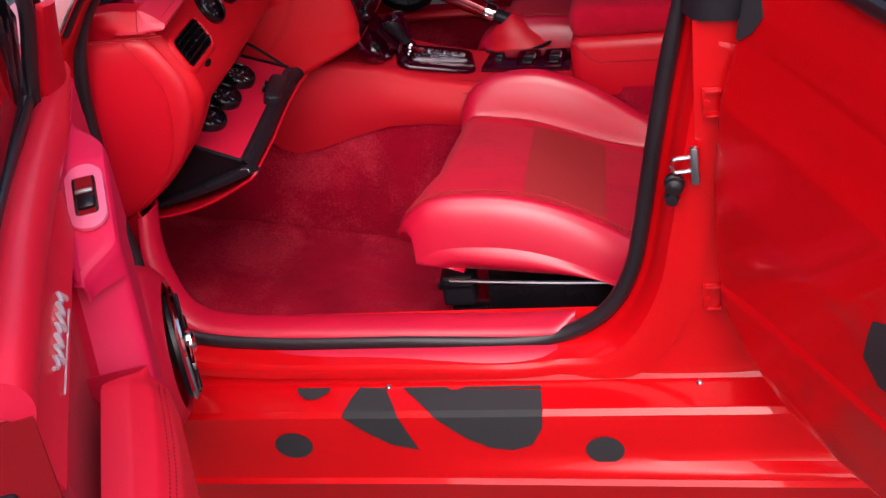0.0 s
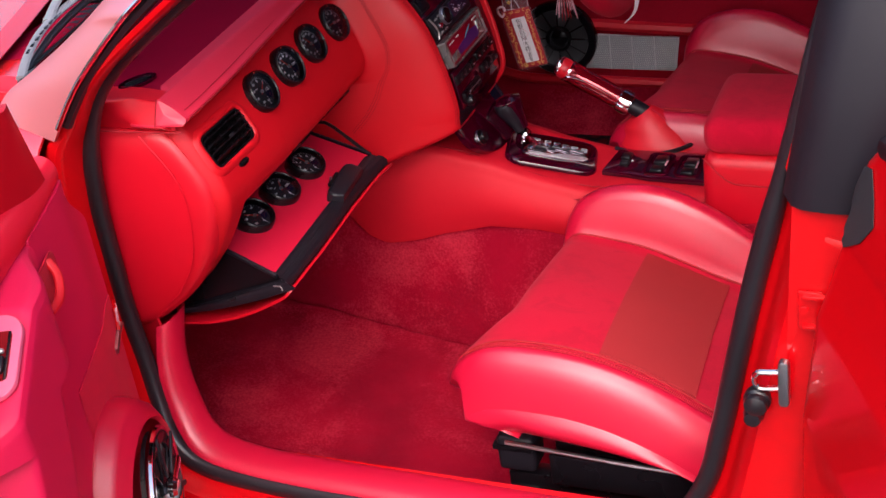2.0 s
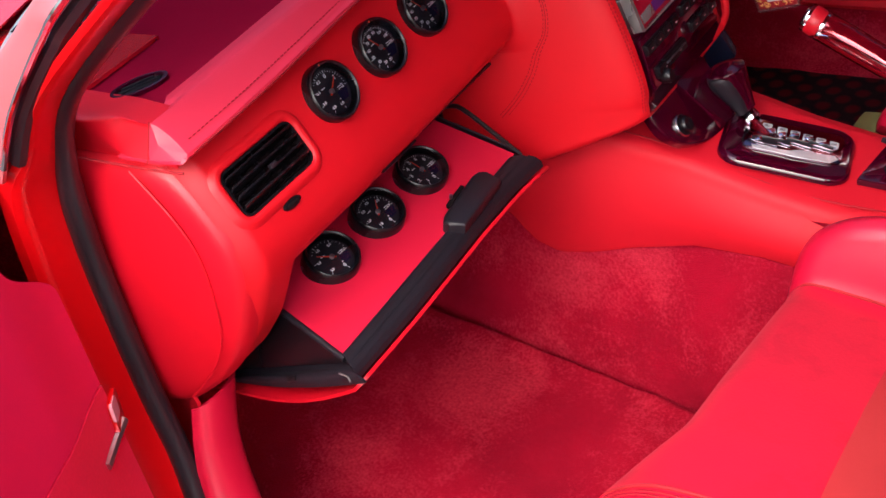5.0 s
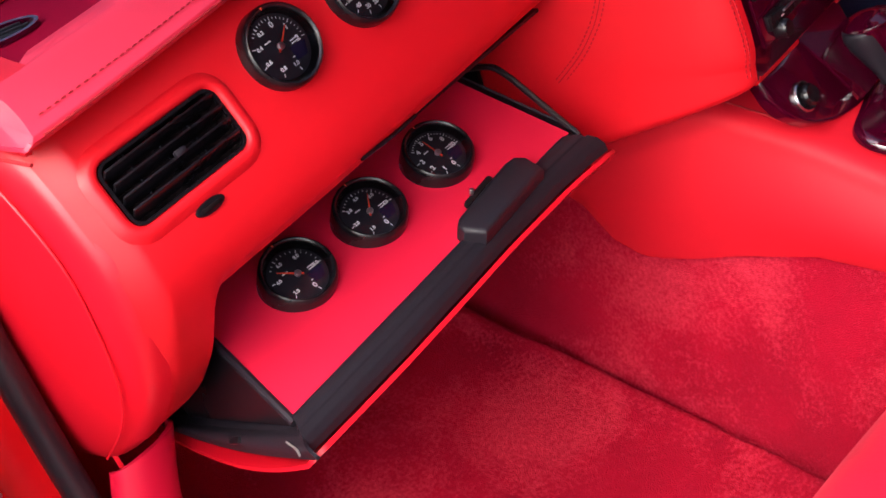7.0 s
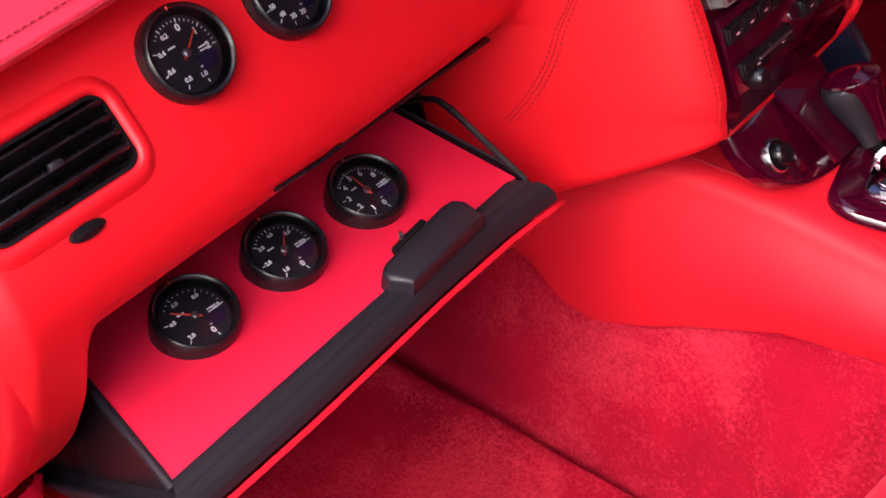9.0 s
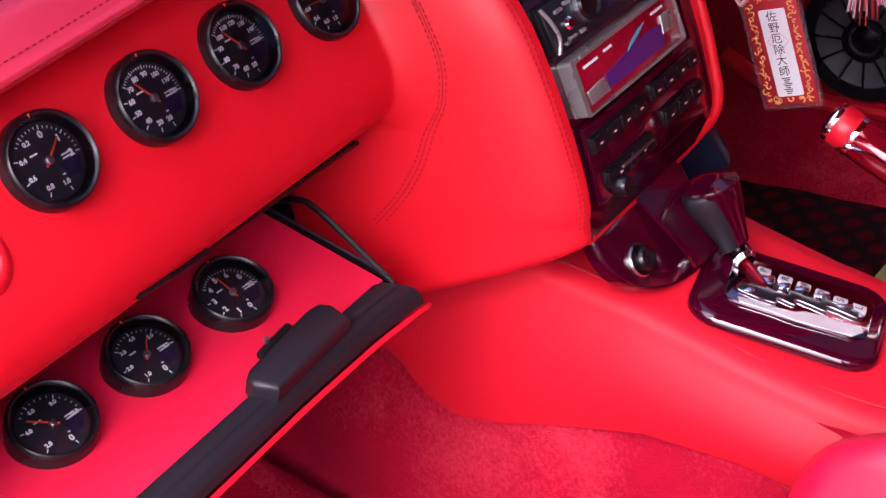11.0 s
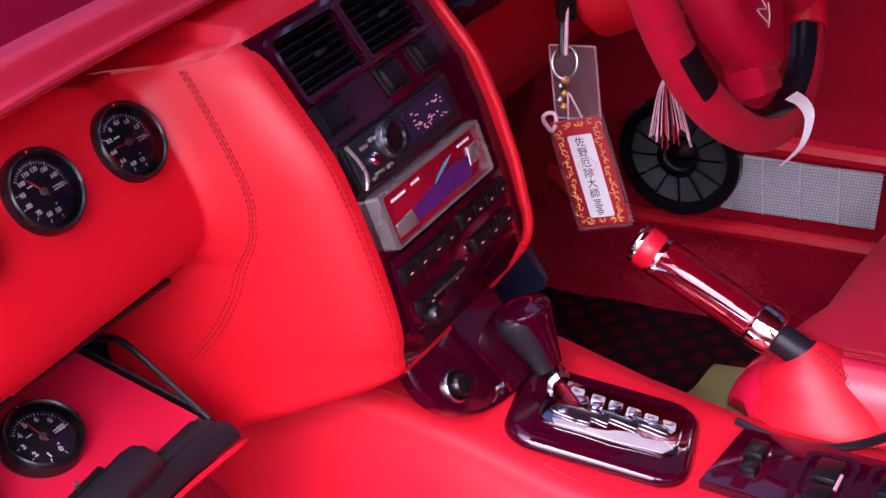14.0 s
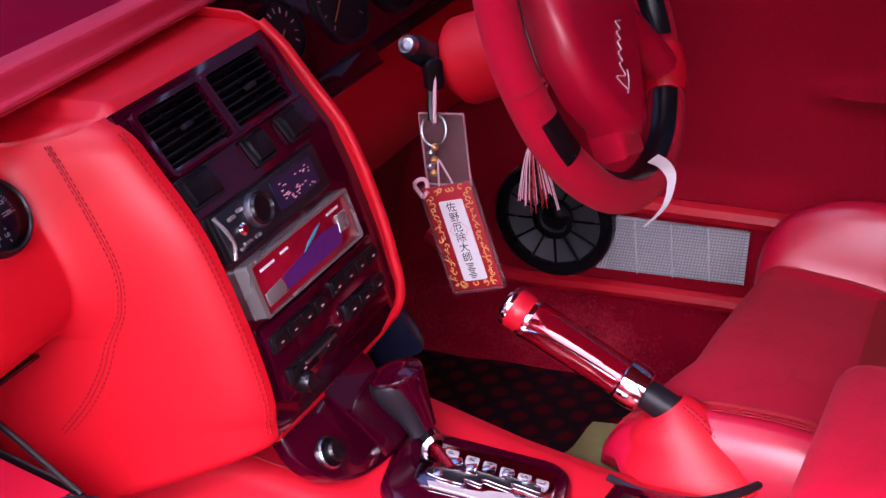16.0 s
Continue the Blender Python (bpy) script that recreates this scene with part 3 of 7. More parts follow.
part("far_side", sheet(lambda u, v: (-1.14 + 3.44 * u, 1.675, 0.15 + (0.85 - 0.22 * (1 - smooth01(u / 0.32))) * v), 24, 8), PAINT, body, solid=0.02)
part("far_front_pillar", tube([(-0.33, 1.56, 0.98), (0.05, 1.53, 1.16), (0.45, 1.44, 1.385)], 0.04, 8, 16), VINYL, body)
part("far_centre_pillar", tube([(1.0, 1.60, 0.98), (1.02, 1.54, 1.2), (1.05, 1.45, 1.38)], 0.045, 8, 12), VINYL, body)
# plain unseen wall, added only to hold back light from behind
part("unseen_rear_wall", sheet(lambda u, v: (2.15 + 0.05 * v, 0.1 + 1.5 * u, 0.2 + 0.85 * v), 4, 4), SUEDE, body, solid=0.02)
part("underbody", box(3.2, 1.6, 0.02, Matrix.Translation((0.6, 0.85, 0.185)), 0.004), DARK, body)

alone("windscreen", sheet(lambda u, v: (-0.20 + 0.10 * (2 * v - 1) ** 4 + (0.65 - 0.10 * (2 * v - 1) ** 4) * u, 0.10 + 0.07 * u + (1.46 - 0.14 * u) * v, 1.000 + 0.385 * u + 0.012 * (2 * v - 1) ** 4 * (1 - u)), 10, 24), SCREEN, "lightly tinted laminated windscreen", "windscreen", "structure", solid=0.005)
alone("driver_window", sheet(lambda u, v: (0.0 + 0.98 * u, 1.625 - 0.16 * v * 1.0, 1.0 + 0.36 * v), 4, 4), TINTED, "dark tinted closed driver door window", "window", "structure", solid=0.004)
alone("rear_side_window", sheet(lambda u, v: (1.02 + 1.12 * u, 1.625 - 0.16 * v, 1.0 + 0.37 * v), 4, 4), TINTED, "dark tinted rear side window", "window", "structure", solid=0.004)
alone("rear_window", sheet(lambda u, v: (2.18 + 0.02 * (1 - v), 0.15 + 1.45 * u, 1.03 + 0.36 * v), 4, 4), TINTED, "dark tinted rear window", "window", "structure", solid=0.004)

wiper = thing("wiper", "grey slotted windscreen wiper lying on the black scuttle", "wiper", Matrix.Translation((-0.20, 0.3, 1.0)))
part("blade", tube([(-0.130, 0.150, 1.000), (-0.176, 0.262, 1.002), (-0.205, 0.350, 1.002), (-0.225, 0.47, 1.004), (-0.240, 0.66, 1.006)], 0.0060, 8, 30), RUBBER, wiper)
part("bridge", tube([(-0.134, 0.158, 1.006), (-0.168, 0.232, 1.016), (-0.198, 0.318, 1.020), (-0.222, 0.42, 1.017), (-0.238, 0.56, 1.010)], 0.0075, 8, 30, flat=0.55), WIPERGREY, wiper, "weathered grey wiper frame")
for k in range(9):
    part("slot", box(0.004, 0.015, 0.002, basis((-0.163 - 0.0062 * k, 0.222 + 0.0205 * k, 1.0188 + 0.0042 * math.sin(math.pi * k / 8)), (-0.93, -0.36, 0), (-0.36, 0.93, 0)), 0.0005), BLACK, wiper)
part("arm", tube([(-0.205, 0.330, 1.020), (-0.236, 0.42, 1.030), (-0.262, 0.52, 1.006)], 0.008, 8, 30, flat=0.6), WIPERGREY, wiper)
part("pivot", lathe([(0.016, 0), (0.016, 0.018), (0.010, 0.026), (0, 0.027)], Matrix.Translation((-0.262, 0.52, 0.985)), 16), BLACK, wiper)

# striker and rubber stop on the pillar
striker = thing("door_striker", "zinc-plated door striker loop on the red pillar", "striker", Matrix.Translation((0.955, -0.01, 0.76)))
part("plate", slab(rounded(0.012, 0.060, 0.005), 0.010, basis((0.953, -0.014, 0.752), (1, 0.0, 0), (0.05, 0, 1)), 0.0015), STEEL, striker)
part("loop", tube([(0.952, -0.016, 0.766), (0.940, -0.020, 0.766), (0.926, -0.021, 0.765), (0.921, -0.021, 0.759), (0.921, -0.021, 0.750), (0.926, -0.021, 0.744), (0.940, -0.020, 0.744), (0.952, -0.016, 0.744)], 0.0035, 8, 50), CHROME, striker)
stop = thing("door_stop", "black ribbed rubber door stop below the striker", "rubber stop", Matrix.Translation((0.92, -0.01, 0.715)))
part("buffer", lathe([(0.014, 0), (0.0155, 0.005), (0.0155, 0.012), (0.013, 0.015), (0.014, 0.019), (0.0125, 0.024), (0.006, 0.027), (0, 0.028)], basis((0.922, -0.006, 0.722), (1, 0, 0), (0, 0, 1)), 20), RUBBER, stop)
part("foot", lathe([(0.011, 0), (0.012, 0.006), (0.009, 0.018), (0, 0.020)], basis((0.917, -0.006, 0.698), (1, 0, 0), (0, 0, 1)), 20), RUBBER, stop)
for hx, hz in ((0.966, 0.520), (0.980, 0.846)):
    hinge = thing("hinge", "red painted hinge of the rear door on the pillar", "hinge", Matrix.Translation((hx, -0.01, hz)), "rear door hinges")
    part("leaf", box(0.026, 0.005, 0.046, Matrix.Translation((hx, -0.008, hz)), 0.002), PAINT, hinge)
    for dz in (-0.019, 0.019):
        part("knuckle", box(0.024, 0.010, 0.005, Matrix.Translation((hx + 0.004, -0.013, hz + dz)), 0.0018), PAINT, hinge)
    part("bolt", lathe([(0.0055, 0), (0.0055, 0.003), (0, 0.0035)], basis((hx - 0.006, -0.0105, hz), (1, 0, 0), (0, 0, 1)), 6), PAINT, hinge)

# ---- floor ----
def floor_fn(u, v):
    x = -0.62 + 1.95 * u
    y = 0.112 + 0.585 * v
    z = 0.245 + 0.45 * smooth01((-0.17 - x) / 0.42) + 0.13 * min(0.50, max(0.0, 0.32 - x)) * smooth01((y - 0.15) / 0.3)
    z += 0.17 * smooth01((0.150 - y) / 0.04) * smooth01((x + 0.12) / 0.1)
    z += 0.012 * smooth01((y - 0.62) / 0.05) - 0.032 * smooth01((y - 0.656 + 0.05 * (x - 0.15)) / 0.016)
    z += 0.005 * noise.noise((x * 8, y * 8, 0.3)) + 0.002 * noise.noise((x * 34, y * 34, 1.3))
    return (x, y, z)


alone("floor", sheet(floor_fn, 150, 90), CARPET, "worn red pile carpet on the footwell floor", "floor carpet", "structure", deg=180)


def tunnel_fn(u, v):
    x = -0.62 + 1.95 * u
    z = 0.215 + 0.323 * v
    y = 0.676 - 0.05 * (x - 0.15) + 0.075 * smooth01(v * 0.95) - 0.016 * math.sin(math.pi * min(1.0, v * 3.0)) * 0.6
    if x < 0.05:
        y += 0.02 * (0.05 - x)
    z += 0.45 * smooth01((-0.17 - x) / 0.42)
    y += 0.003 * noise.noise((x * 9, z * 9, 4.3)) + 0.0015 * noise.noise((x * 34, z * 34, 1.3))
    return (x, y, z)


alone("tunnel", sheet(tunnel_fn, 120, 30), CARPET, "red pile carpet on the side of the transmission tunnel", "tunnel carpet", "structure", deg=180)


def floor_far(u, v):
    x = -0.62 + 1.95 * u
    y = 0.92 + 0.70 * v
    z = 0.245 + 0.45 * smooth01((-0.17 - x) / 0.42)
    z += (0.50 - z) * smooth01((1.02 - y) / 0.09) + 0.15 * smooth01((y - 1.56) / 0.05)
    return (x, y, z)


alone("floor", sheet(floor_far, 60, 40), CARPET, "red pile carpet in the driver footwell", "floor carpet", "structure", deg=180)


# road wheels that carry the body
for wx in (-0.78, 1.72):
    for wy, turn in ((0.04, 90), (1.52, -90)):
        wm = Matrix.Translation((wx, wy, 0.300)) @ pose(0, 0, 0, turn)
        tyre = part("tyre", lathe([(0.19, -0.085), (0.27, -0.095), (0.296, -0.080), (0.300, 0.0), (0.296, 0.080), (0.27, 0.095), (0.19, 0.085)], wm, 40), RUBBER, body, "black road tyre")
        part("wheel_rim", lathe([(0.192, 0.080), (0.180, 0.060), (0.06, 0.045), (0.03, 0.060), (0, 0.060)], wm, 32), STEEL, body)

# ---- dashboard ----
dash = thing("dashboard", "bright red leather-covered dashboard with stitched seams", "dashboard", Matrix.Translation((0.0, 0.8, 0.6)))

FACE = [(0.985, 0.094), (0.962, 0.098), (0.950, 0.113), (0.921, 0.134), (0.879, 0.156), (0.845, 0.168), (0.815, 0.167), (0.797, 0.155), (0.787, 0.130)]
STACK = [(0.995, 0.10), (0.972, 0.165), (0.962, 0.183), (0.94, 0.200), (0.91, 0.219), (0.873, 0.246), (0.83, 0.262), (0.77, 0.279), (0.715, 0.289), (0.69, 0.286), (0.66, 0.26)]
face_tab = sorted((z, x) for z, x in FACE)
stack_tab = sorted((z, x) for z, x in STACK)


def eased(table, z, r):
    """The table's value with its corners rounded off over r."""
    return sum(interp(table, z + r * k / 3) for k in range(-3, 4)) / 7


def cheek_x(y, z):
    """How far back the side of the centre stack stands at y and z."""
    t = min(1.0, max(0.0, (y - 0.626) / 0.079))
    w = 1 - (1 - t) ** 2.2
    return -0.02 + (eased(stack_tab, max(z, 0.70), 0.022) + 0.02) * w


def soft_max(a, b, k=0.060):
    h = min(1.0, max(0.0, 0.5 + 0.5 * (a - b) / k))
    return b + (a - b) * h + k * h * (1 - h)


def lip_x(z):
    """The fascia's profile, with the underside of its lip."""
    return eased(face_tab, z, min(0.014, max(0.0, z - 0.789))) if z > 0.787 else 0.130 - 0.23 * (0.787 - z) / 0.017 if z > 0.770 else -0.10


strip_tab = [(0.60, -0.06), (0.618, -0.008), (0.649, 0.040), (0.69, 0.086), (0.738, 0.125), (0.785, 0.1525), (0.815, 0.166), (0.845, 0.168)]


def skin_x(y, z):
    """The dash skin: the fascia, its lip and the side of the centre stack in one."""
    x = soft_max(cheek_x(y, z), lip_x(z) - 0.040 * max(0.0, y - 0.33)) if y > 0.52 else lip_x(z) - 0.040 * max(0.0, y - 0.33)
    if y < 0.215 and z < 0.845:
        # beside the glovebox the skin runs straight down
        k = smooth01((0.208 - y) / 0.016) * smooth01((0.845 - z) / 0.03)
        x = x * (1 - k) + eased(strip_tab, z, 0.012) * k
    return x - 0.016 * (1 - smooth01((y - 0.130) / 0.028))


def top_z(y):
    """The height of the fascia's and the stack side's upper edge."""
    return 0.964 - 0.017 * smooth01((y - 0.56) / 0.07) + 0.007 * smooth01((y - 0.665) / 0.035)


def face_fn(u, v):
    y = 0.136 + 0.570 * u
    w = 1 - (1 - min(1, max(0, (y - 0.626) / 0.079))) ** 2.2
    zb = 0.785 + (0.548 + 0.122 * w - 0.785) * smooth01((y - 0.600) / 0.022)
    zb -= 0.180 * smooth01((0.200 - y) / 0.010)
    z = top_z(y) - (top_z(y) - 0.785) * v / 0.55 if v < 0.55 else 0.785 - (0.785 - zb) * (v - 0.55) / 0.45
    x = skin_x(y, z)
    z += 0.004 * smooth01((y - 0.64) / 0.05) * (1 - v)
    x -= 0.013 * smooth01((y - 0.60) / 0.04) * max(0.0, 1 - v / 0.07) ** 2
    if y > 0.62 and v > 0.94:
        k = (v - 0.94) / 0.06
        x -= 0.014 * k * k
        y += 0.012 * k * k
    return (x, y, z)


fascia = sheet(face_fn, 285, 160)
bmesh.ops.remove_doubles(fascia, verts=fascia.verts[:], dist=0.00002)
inside = [f for f in fascia.faces if abs(f.calc_center_median().y - 0.2155) < 0.0550 and abs(f.calc_center_median().z - 0.8995) < 0.0228]
bmesh.ops.delete(fascia, geom=inside, context="FACES")
part("fascia", fascia, DASHSKIN, dash, solid=0.003, deg=75)


def lip_under(u, v):
    y = 0.150 + 0.47 * u
    return (0.130 - 0.13 * v, y, 0.786 - 0.004 * math.sin(math.pi * v))


part("fascia_underside", sheet(lip_under, 16, 4), BLACK, dash, solid=0.003)


def crown_x(y):
    return soft_max(cheek_x(y, 0.962), lip_x(0.962) - 0.040 * max(0.0, y - 0.33)) - 0.014 if y < 0.705 else 0.178


part("stack_crown", sheet(lambda u, v: (0.050 + (crown_x(0.640 + 0.295 * u) - 0.050) * v, 0.640 + 0.295 * u, (0.967 if u > 0.225 else top_z(0.640 + 0.295 * u) + 0.003) - 0.002 * v - 0.008 * smooth01((v - 0.9) / 0.1)), 40, 20), DASHSKIN, dash, solid=0.003, deg=60)
part("ledge", sheet(lambda u, v: (0.050 + (0.049 - 0.040 * max(0.0, 0.520 * u - 0.19)) * v, 0.140 + 0.520 * u, top_z(0.140 + 0.520 * u) + 0.0015 - 0.0015 * v), 40, 4), DASHSKIN, dash, "shadowed ledge below the dash roll", solid=0.003)
part("ledge_back", sheet(lambda u, v: (0.052, 0.140 + 0.80 * u, 0.964 + 0.012 * v), 8, 2), DASHSKIN, dash, solid=0.003)

# far side of the stack and the driver's half
def cheek_far(u, v):
    y = 0.931 + 0.030 * u
    w = 1 - u
    z = 0.975 - 0.30 * v
    xs = interp(stack_tab, z)
    return (0.0 + xs * w, y, z)


part("stack_cheek", sheet(cheek_far, 20, 24), DASHSKIN, dash, solid=0.003, deg=60)
part("driver_fascia", sheet(lambda u, v: (0.10 + 0.04 * math.sin(math.pi * v) - 0.12 * v * v, 0.96 + 0.62 * u, 0.835 - 0.235 * v), 12, 14), DASHSKIN, dash, solid=0.003)
part("top", sheet(lambda u, v: (-0.30 + 0.392 * u, 0.150 + 1.405 * v, 0.976 + (0.0115 + 0.013 * smooth01((1.405 * v + 0.03) / 0.55)) * smooth01(u * 1.15)), 10, 24), DASHTOP, dash, "dark crimson flocked dash top", solid=0.004)


def pad(u, v):
    """The padded band along the dash top: a sloping face over a stitched lower edge."""
    y = 0.122 + 1.302 * u
    rise = smooth01((y - 0.12) / 0.55)
    ux, uz, lx, lz = 0.100 + 0.004 * rise, 0.9905 + 0.013 * rise, 0.1445 - 0.022 * rise - 0.010 * smooth01((y - 0.7) / 0.3), 0.9665 + 0.013 * rise
    rows = [(0.070, uz - 0.004), (ux - 0.012, uz - 0.0005), (ux, uz), (ux + 0.006, uz - 0.0025), (lx - 0.006, lz + 0.0040), (lx - 0.001, lz + 0.0015), (lx, lz - 0.002), (lx - 0.004, lz - 0.006), (0.094, lz - 0.009), (0.060, lz - 0.009)]
    k = v * (len(rows) - 1)
    i = min(int(k), len(rows) - 2)
    x, z = [rows[i][j] + (rows[i + 1][j] - rows[i][j]) * (k - i) for j in (0, 1)]
    end = max(0.0, 1 - (y - 0.122) / 0.05)
    slant = (0.017 + 0.016 * min(1.0, max(0.0, (x - 0.0985) / 0.046))) * min(1.0, max(0.0, (z - 0.9575) / 0.033)) - 0.001
    z -= 0.014 * smooth01(end * 2) * smooth01((0.099 - x) / 0.004) * (1 if v < 0.5 else 0)
    return (x, y + end * slant, z)


def pad_rim(u):
    """The outline of the band's slanted end, from the corner piece outward."""
    a, b = Vector(pad(0, 0.2225)), Vector(pad(0, 0.90))
    p = Vector(pad(0, 0.2225 + 0.6775 * u / 0.9)) if u < 0.9 else b.lerp(a, (u - 0.9) / 0.1)
    return Vector((max(p.x, 0.0985), p.y, p.z))


def seam_at(y, up=0.0):
    """A point on the band's lower edge, up metres back from it."""
    rise = smooth01((y - 0.12) / 0.55)
    return (0.1445 - 0.022 * rise - 0.010 * smooth01((y - 0.7) / 0.3) - up + 0.0002, y, 0.9665 + 0.013 * rise + (0.0052 + (up - 0.006) * 0.54 if up else -0.001))


part("pad_end", sheet(lambda u, v: pad_rim(u).lerp(Vector((0.112, 0.1287, 0.9745)), v), 36, 3), PADSKIN, dash, solid=0.002, deg=30)
part("pad_filler", sheet(lambda u, v: (0.094 + 0.030 * u, 0.1300 + 0.002 * v, 0.9505 + 0.0075 * v), 6, 3), VINYL, dash, solid=0.002)
part("end_seam", tube([(0.0988, 0.1385, 0.9915), (0.0985, 0.1298, 0.9760), (0.0990, 0.1200, 0.9585)], 0.0007, 6, 24), STITCH, dash)
part("crash_pad", sheet(pad, 60, 36), PADSKIN, dash, "padded red dash roll", solid=0.003, deg=70)

# near end of the dash: side cap in two pieces and the strip beside the glovebox
CAP = [(-0.17, 0.945), (-0.06, 0.946), (0.04, 0.948), (0.088, 0.949), (0.118, 0.925), (0.146, 0.88), (0.156, 0.845), (0.150, 0.80), (0.122, 0.735), (0.082, 0.685), (0.035, 0.645), (-0.012, 0.616), (-0.10, 0.60), (-0.17, 0.62)]


def cap(u, v):
    p = spline([(x, 0, z) for x, z in CAP], u, True)
    c = Vector((0.0, 0, 0.79))
    rows = [(1.0, 0.150), (0.985, 0.139), (0.95, 0.131), (0.86, 0.125), (0.55, 0.119), (0.0, 0.117)]
    k = v * (len(rows) - 1)
    i = min(int(k), len(rows) - 2)
    s, y = [rows[i][j] + (rows[i + 1][j] - rows[i][j]) * (k - i) for j in (0, 1)]
    q = c + (p - c) * s
    return (q.x, y, q.z)


part("end_cap", sheet(cap, 60, 12, close_u=True), VINYL, dash, "smooth red dash end cap", deg=60)


def corner(u, v):
    """The dash's rounded near corner, from the cap's seam up to the top and forward to the padded band."""
    fall = smooth01((u - 0.80) / 0.20)
    z = 0.9465 + 0.0565 * math.sin(math.pi * 0.5 * min(1, v * 1.3)) - 0.010 * smooth01(u * 1.6) * smooth01(v * 2)
    y = 0.121 + 0.016 * (1 - math.sin(math.pi * 0.5 * v)) + 0.050 * smooth01((v - 0.62) / 0.38)
    side = 0.1205 + 0.0175 * min(1.0, max(0.0, (z - 0.9575) / 0.033)) + 0.016 * (1 - smooth01((z - 0.9465) / 0.011)) + 0.034 * smooth01((v - 0.80) / 0.20)
    y += (side - y) * smooth01((u - 0.70) / 0.20)
    return (-0.18 + (0.2800 + 0.019 * (1 - smooth01(v / 0.25))) * u, y, z - 0.004 * fall * smooth01(v * 1.5))


part("corner_piece", sheet(corner, 30, 18), VINYL, dash, solid=0.003, deg=60)

STRIP = [(0.1545, 0.789), (0.152, 0.785), (0.147, 0.777), (0.125, 0.738), (0.086, 0.69), (0.040, 0.649), (-0.008, 0.618), (-0.06, 0.60)]


part("surround_return", sheet(lambda u, v: (interp(sorted((z, x) for x, z in STRIP), 0.60 + 0.235 * v) - 0.010 - 0.14 * u, 0.1925, 0.60 + 0.235 * v), 6, 14), BLACK, dash, "black inner side of the glovebox opening", solid=0.003)

# raised seams with thread: along the pad, the cap and down the cheek
def seam(pts, r=0.0012, steps=60):
    return tube(pts, r, 6, steps)


part("seam", seam([seam_at(0.138 + 0.79 * k / 10) for k in range(11)], 0.0010), STITCH, dash)
part("seam", seam([(0.0 + 0.0, 0.1215, 0.9485), (0.05, 0.1215, 0.9495), (0.100, 0.1225, 0.9495), (0.136, 0.1255, 0.9495)], 0.0013, 20), STITCH, dash)
part("seam", seam([(0.068, 0.1195, 0.945), (0.105, 0.1205, 0.89), (0.118, 0.121, 0.84), (0.108, 0.1205, 0.76), (0.075, 0.1205, 0.70), (0.02, 0.1215, 0.645)], 0.0012, 40), VINYL, dash)
SEAMY = [(0.69, 0.6435), (0.726, 0.649), (0.755, 0.653), (0.781, 0.656), (0.807, 0.660), (0.83, 0.662), (0.849, 0.663), (0.872, 0.663), (0.92, 0.664), (0.966, 0.665)]


def on_cheek(y, z, out=0.0006):
    return Vector((soft_max(cheek_x(y, z), lip_x(z) - 0.040 * (y - 0.33)) + out, y - out, z + 0.004 * smooth01((y - 0.64) / 0.05)))


for off in (-0.0009, 0.0009):
    part("stitching", stitches([on_cheek(interp(SEAMY, z) + off, z) for z in [0.946 - 0.254 * k / 20 for k in range(21)]]), STITCH, dash)
part("seam", seam([on_cheek(interp(SEAMY, z), z, 0.0002) for z in [0.946 - 0.254 * k / 20 for k in range(21)]], 0.0005), STITCH, dash)
for yy in (0.6950, 0.6982):
    part("stitching", stitches([on_cheek(yy, z) for z in [0.946 - 0.261 * k / 20 for k in range(21)]]), STITCH, dash)
part("stitching", stitches([seam_at(0.146 + 0.78 * k / 12, 0.010) for k in range(13)], 0.0008), STITCH, dash)

# oval demister in the dash top
demist = thing("demister_vent", "oval dark side window demister in the dash top", "air vent", Matrix.Translation((0.04, 0.16, 1.0)))
md = basis((0.036, 0.192, 0.9895), (0.46, 0.89, 0.0), (-0.89, 0.46, 0.05))
part("rim", ring_frame([(0.030 * math.cos(a), 0.015 * math.sin(a)) for a in [2 * math.pi * k / 32 for k in range(32)]], [(0.0265 * math.cos(a), 0.0115 * math.sin(a)) for a in [2 * math.pi * k / 32 for k in range(32)]], 0.004, md), LACQUER, demist)
part("grille", slab([(0.0265 * math.cos(a), 0.0115 * math.sin(a)) for a in [2 * math.pi * k / 32 for k in range(32)]], 0.001, md), BLACK, demist)
for k in range(3):
    part("slat", box(0.044 - 0.010 * abs(k - 1), 0.0016, 0.003, md @ Matrix.Translation((0, -0.006 + 0.006 * k, 0.002)), 0.0006), MATTE, demist)

# side vent
FU = Vector((-0.464, 0, 0.886))     # up along it
vent = thing("air_vent", "black louvred side air vent in a moulded red recess", "air vent", Matrix.Translation((0.146, 0.215, 0.90)))
vm = basis((0.1465, 0.2155, 0.8995), (0, 1, 0), FU)
part("surround", loft([(rounded(0.136, 0.076, 0.024), -0.0035), (rounded(0.126, 0.066, 0.019), 0.0012), (rounded(0.118, 0.058, 0.015), 0.0022), (rounded(0.111, 0.0525, 0.012), 0.0006), (rounded(0.107, 0.049, 0.010), -0.006)], vm @ Matrix.Translation((0, 0, 0.0004))), DASHSKIN, vent, "moulded red vent surround", deg=80)
part("frame", ring_frame(rounded(0.108, 0.050, 0.010), rounded(0.103, 0.0455, 0.008), 0.004, vm @ Matrix.Translation((0, 0, -0.004))), BLACK, vent)
part("duct_wall", loft([(rounded(0.1045, 0.0475, 0.008), -0.003), (rounded(0.1045, 0.0475, 0.008), -0.023)], vm), DARK, vent)
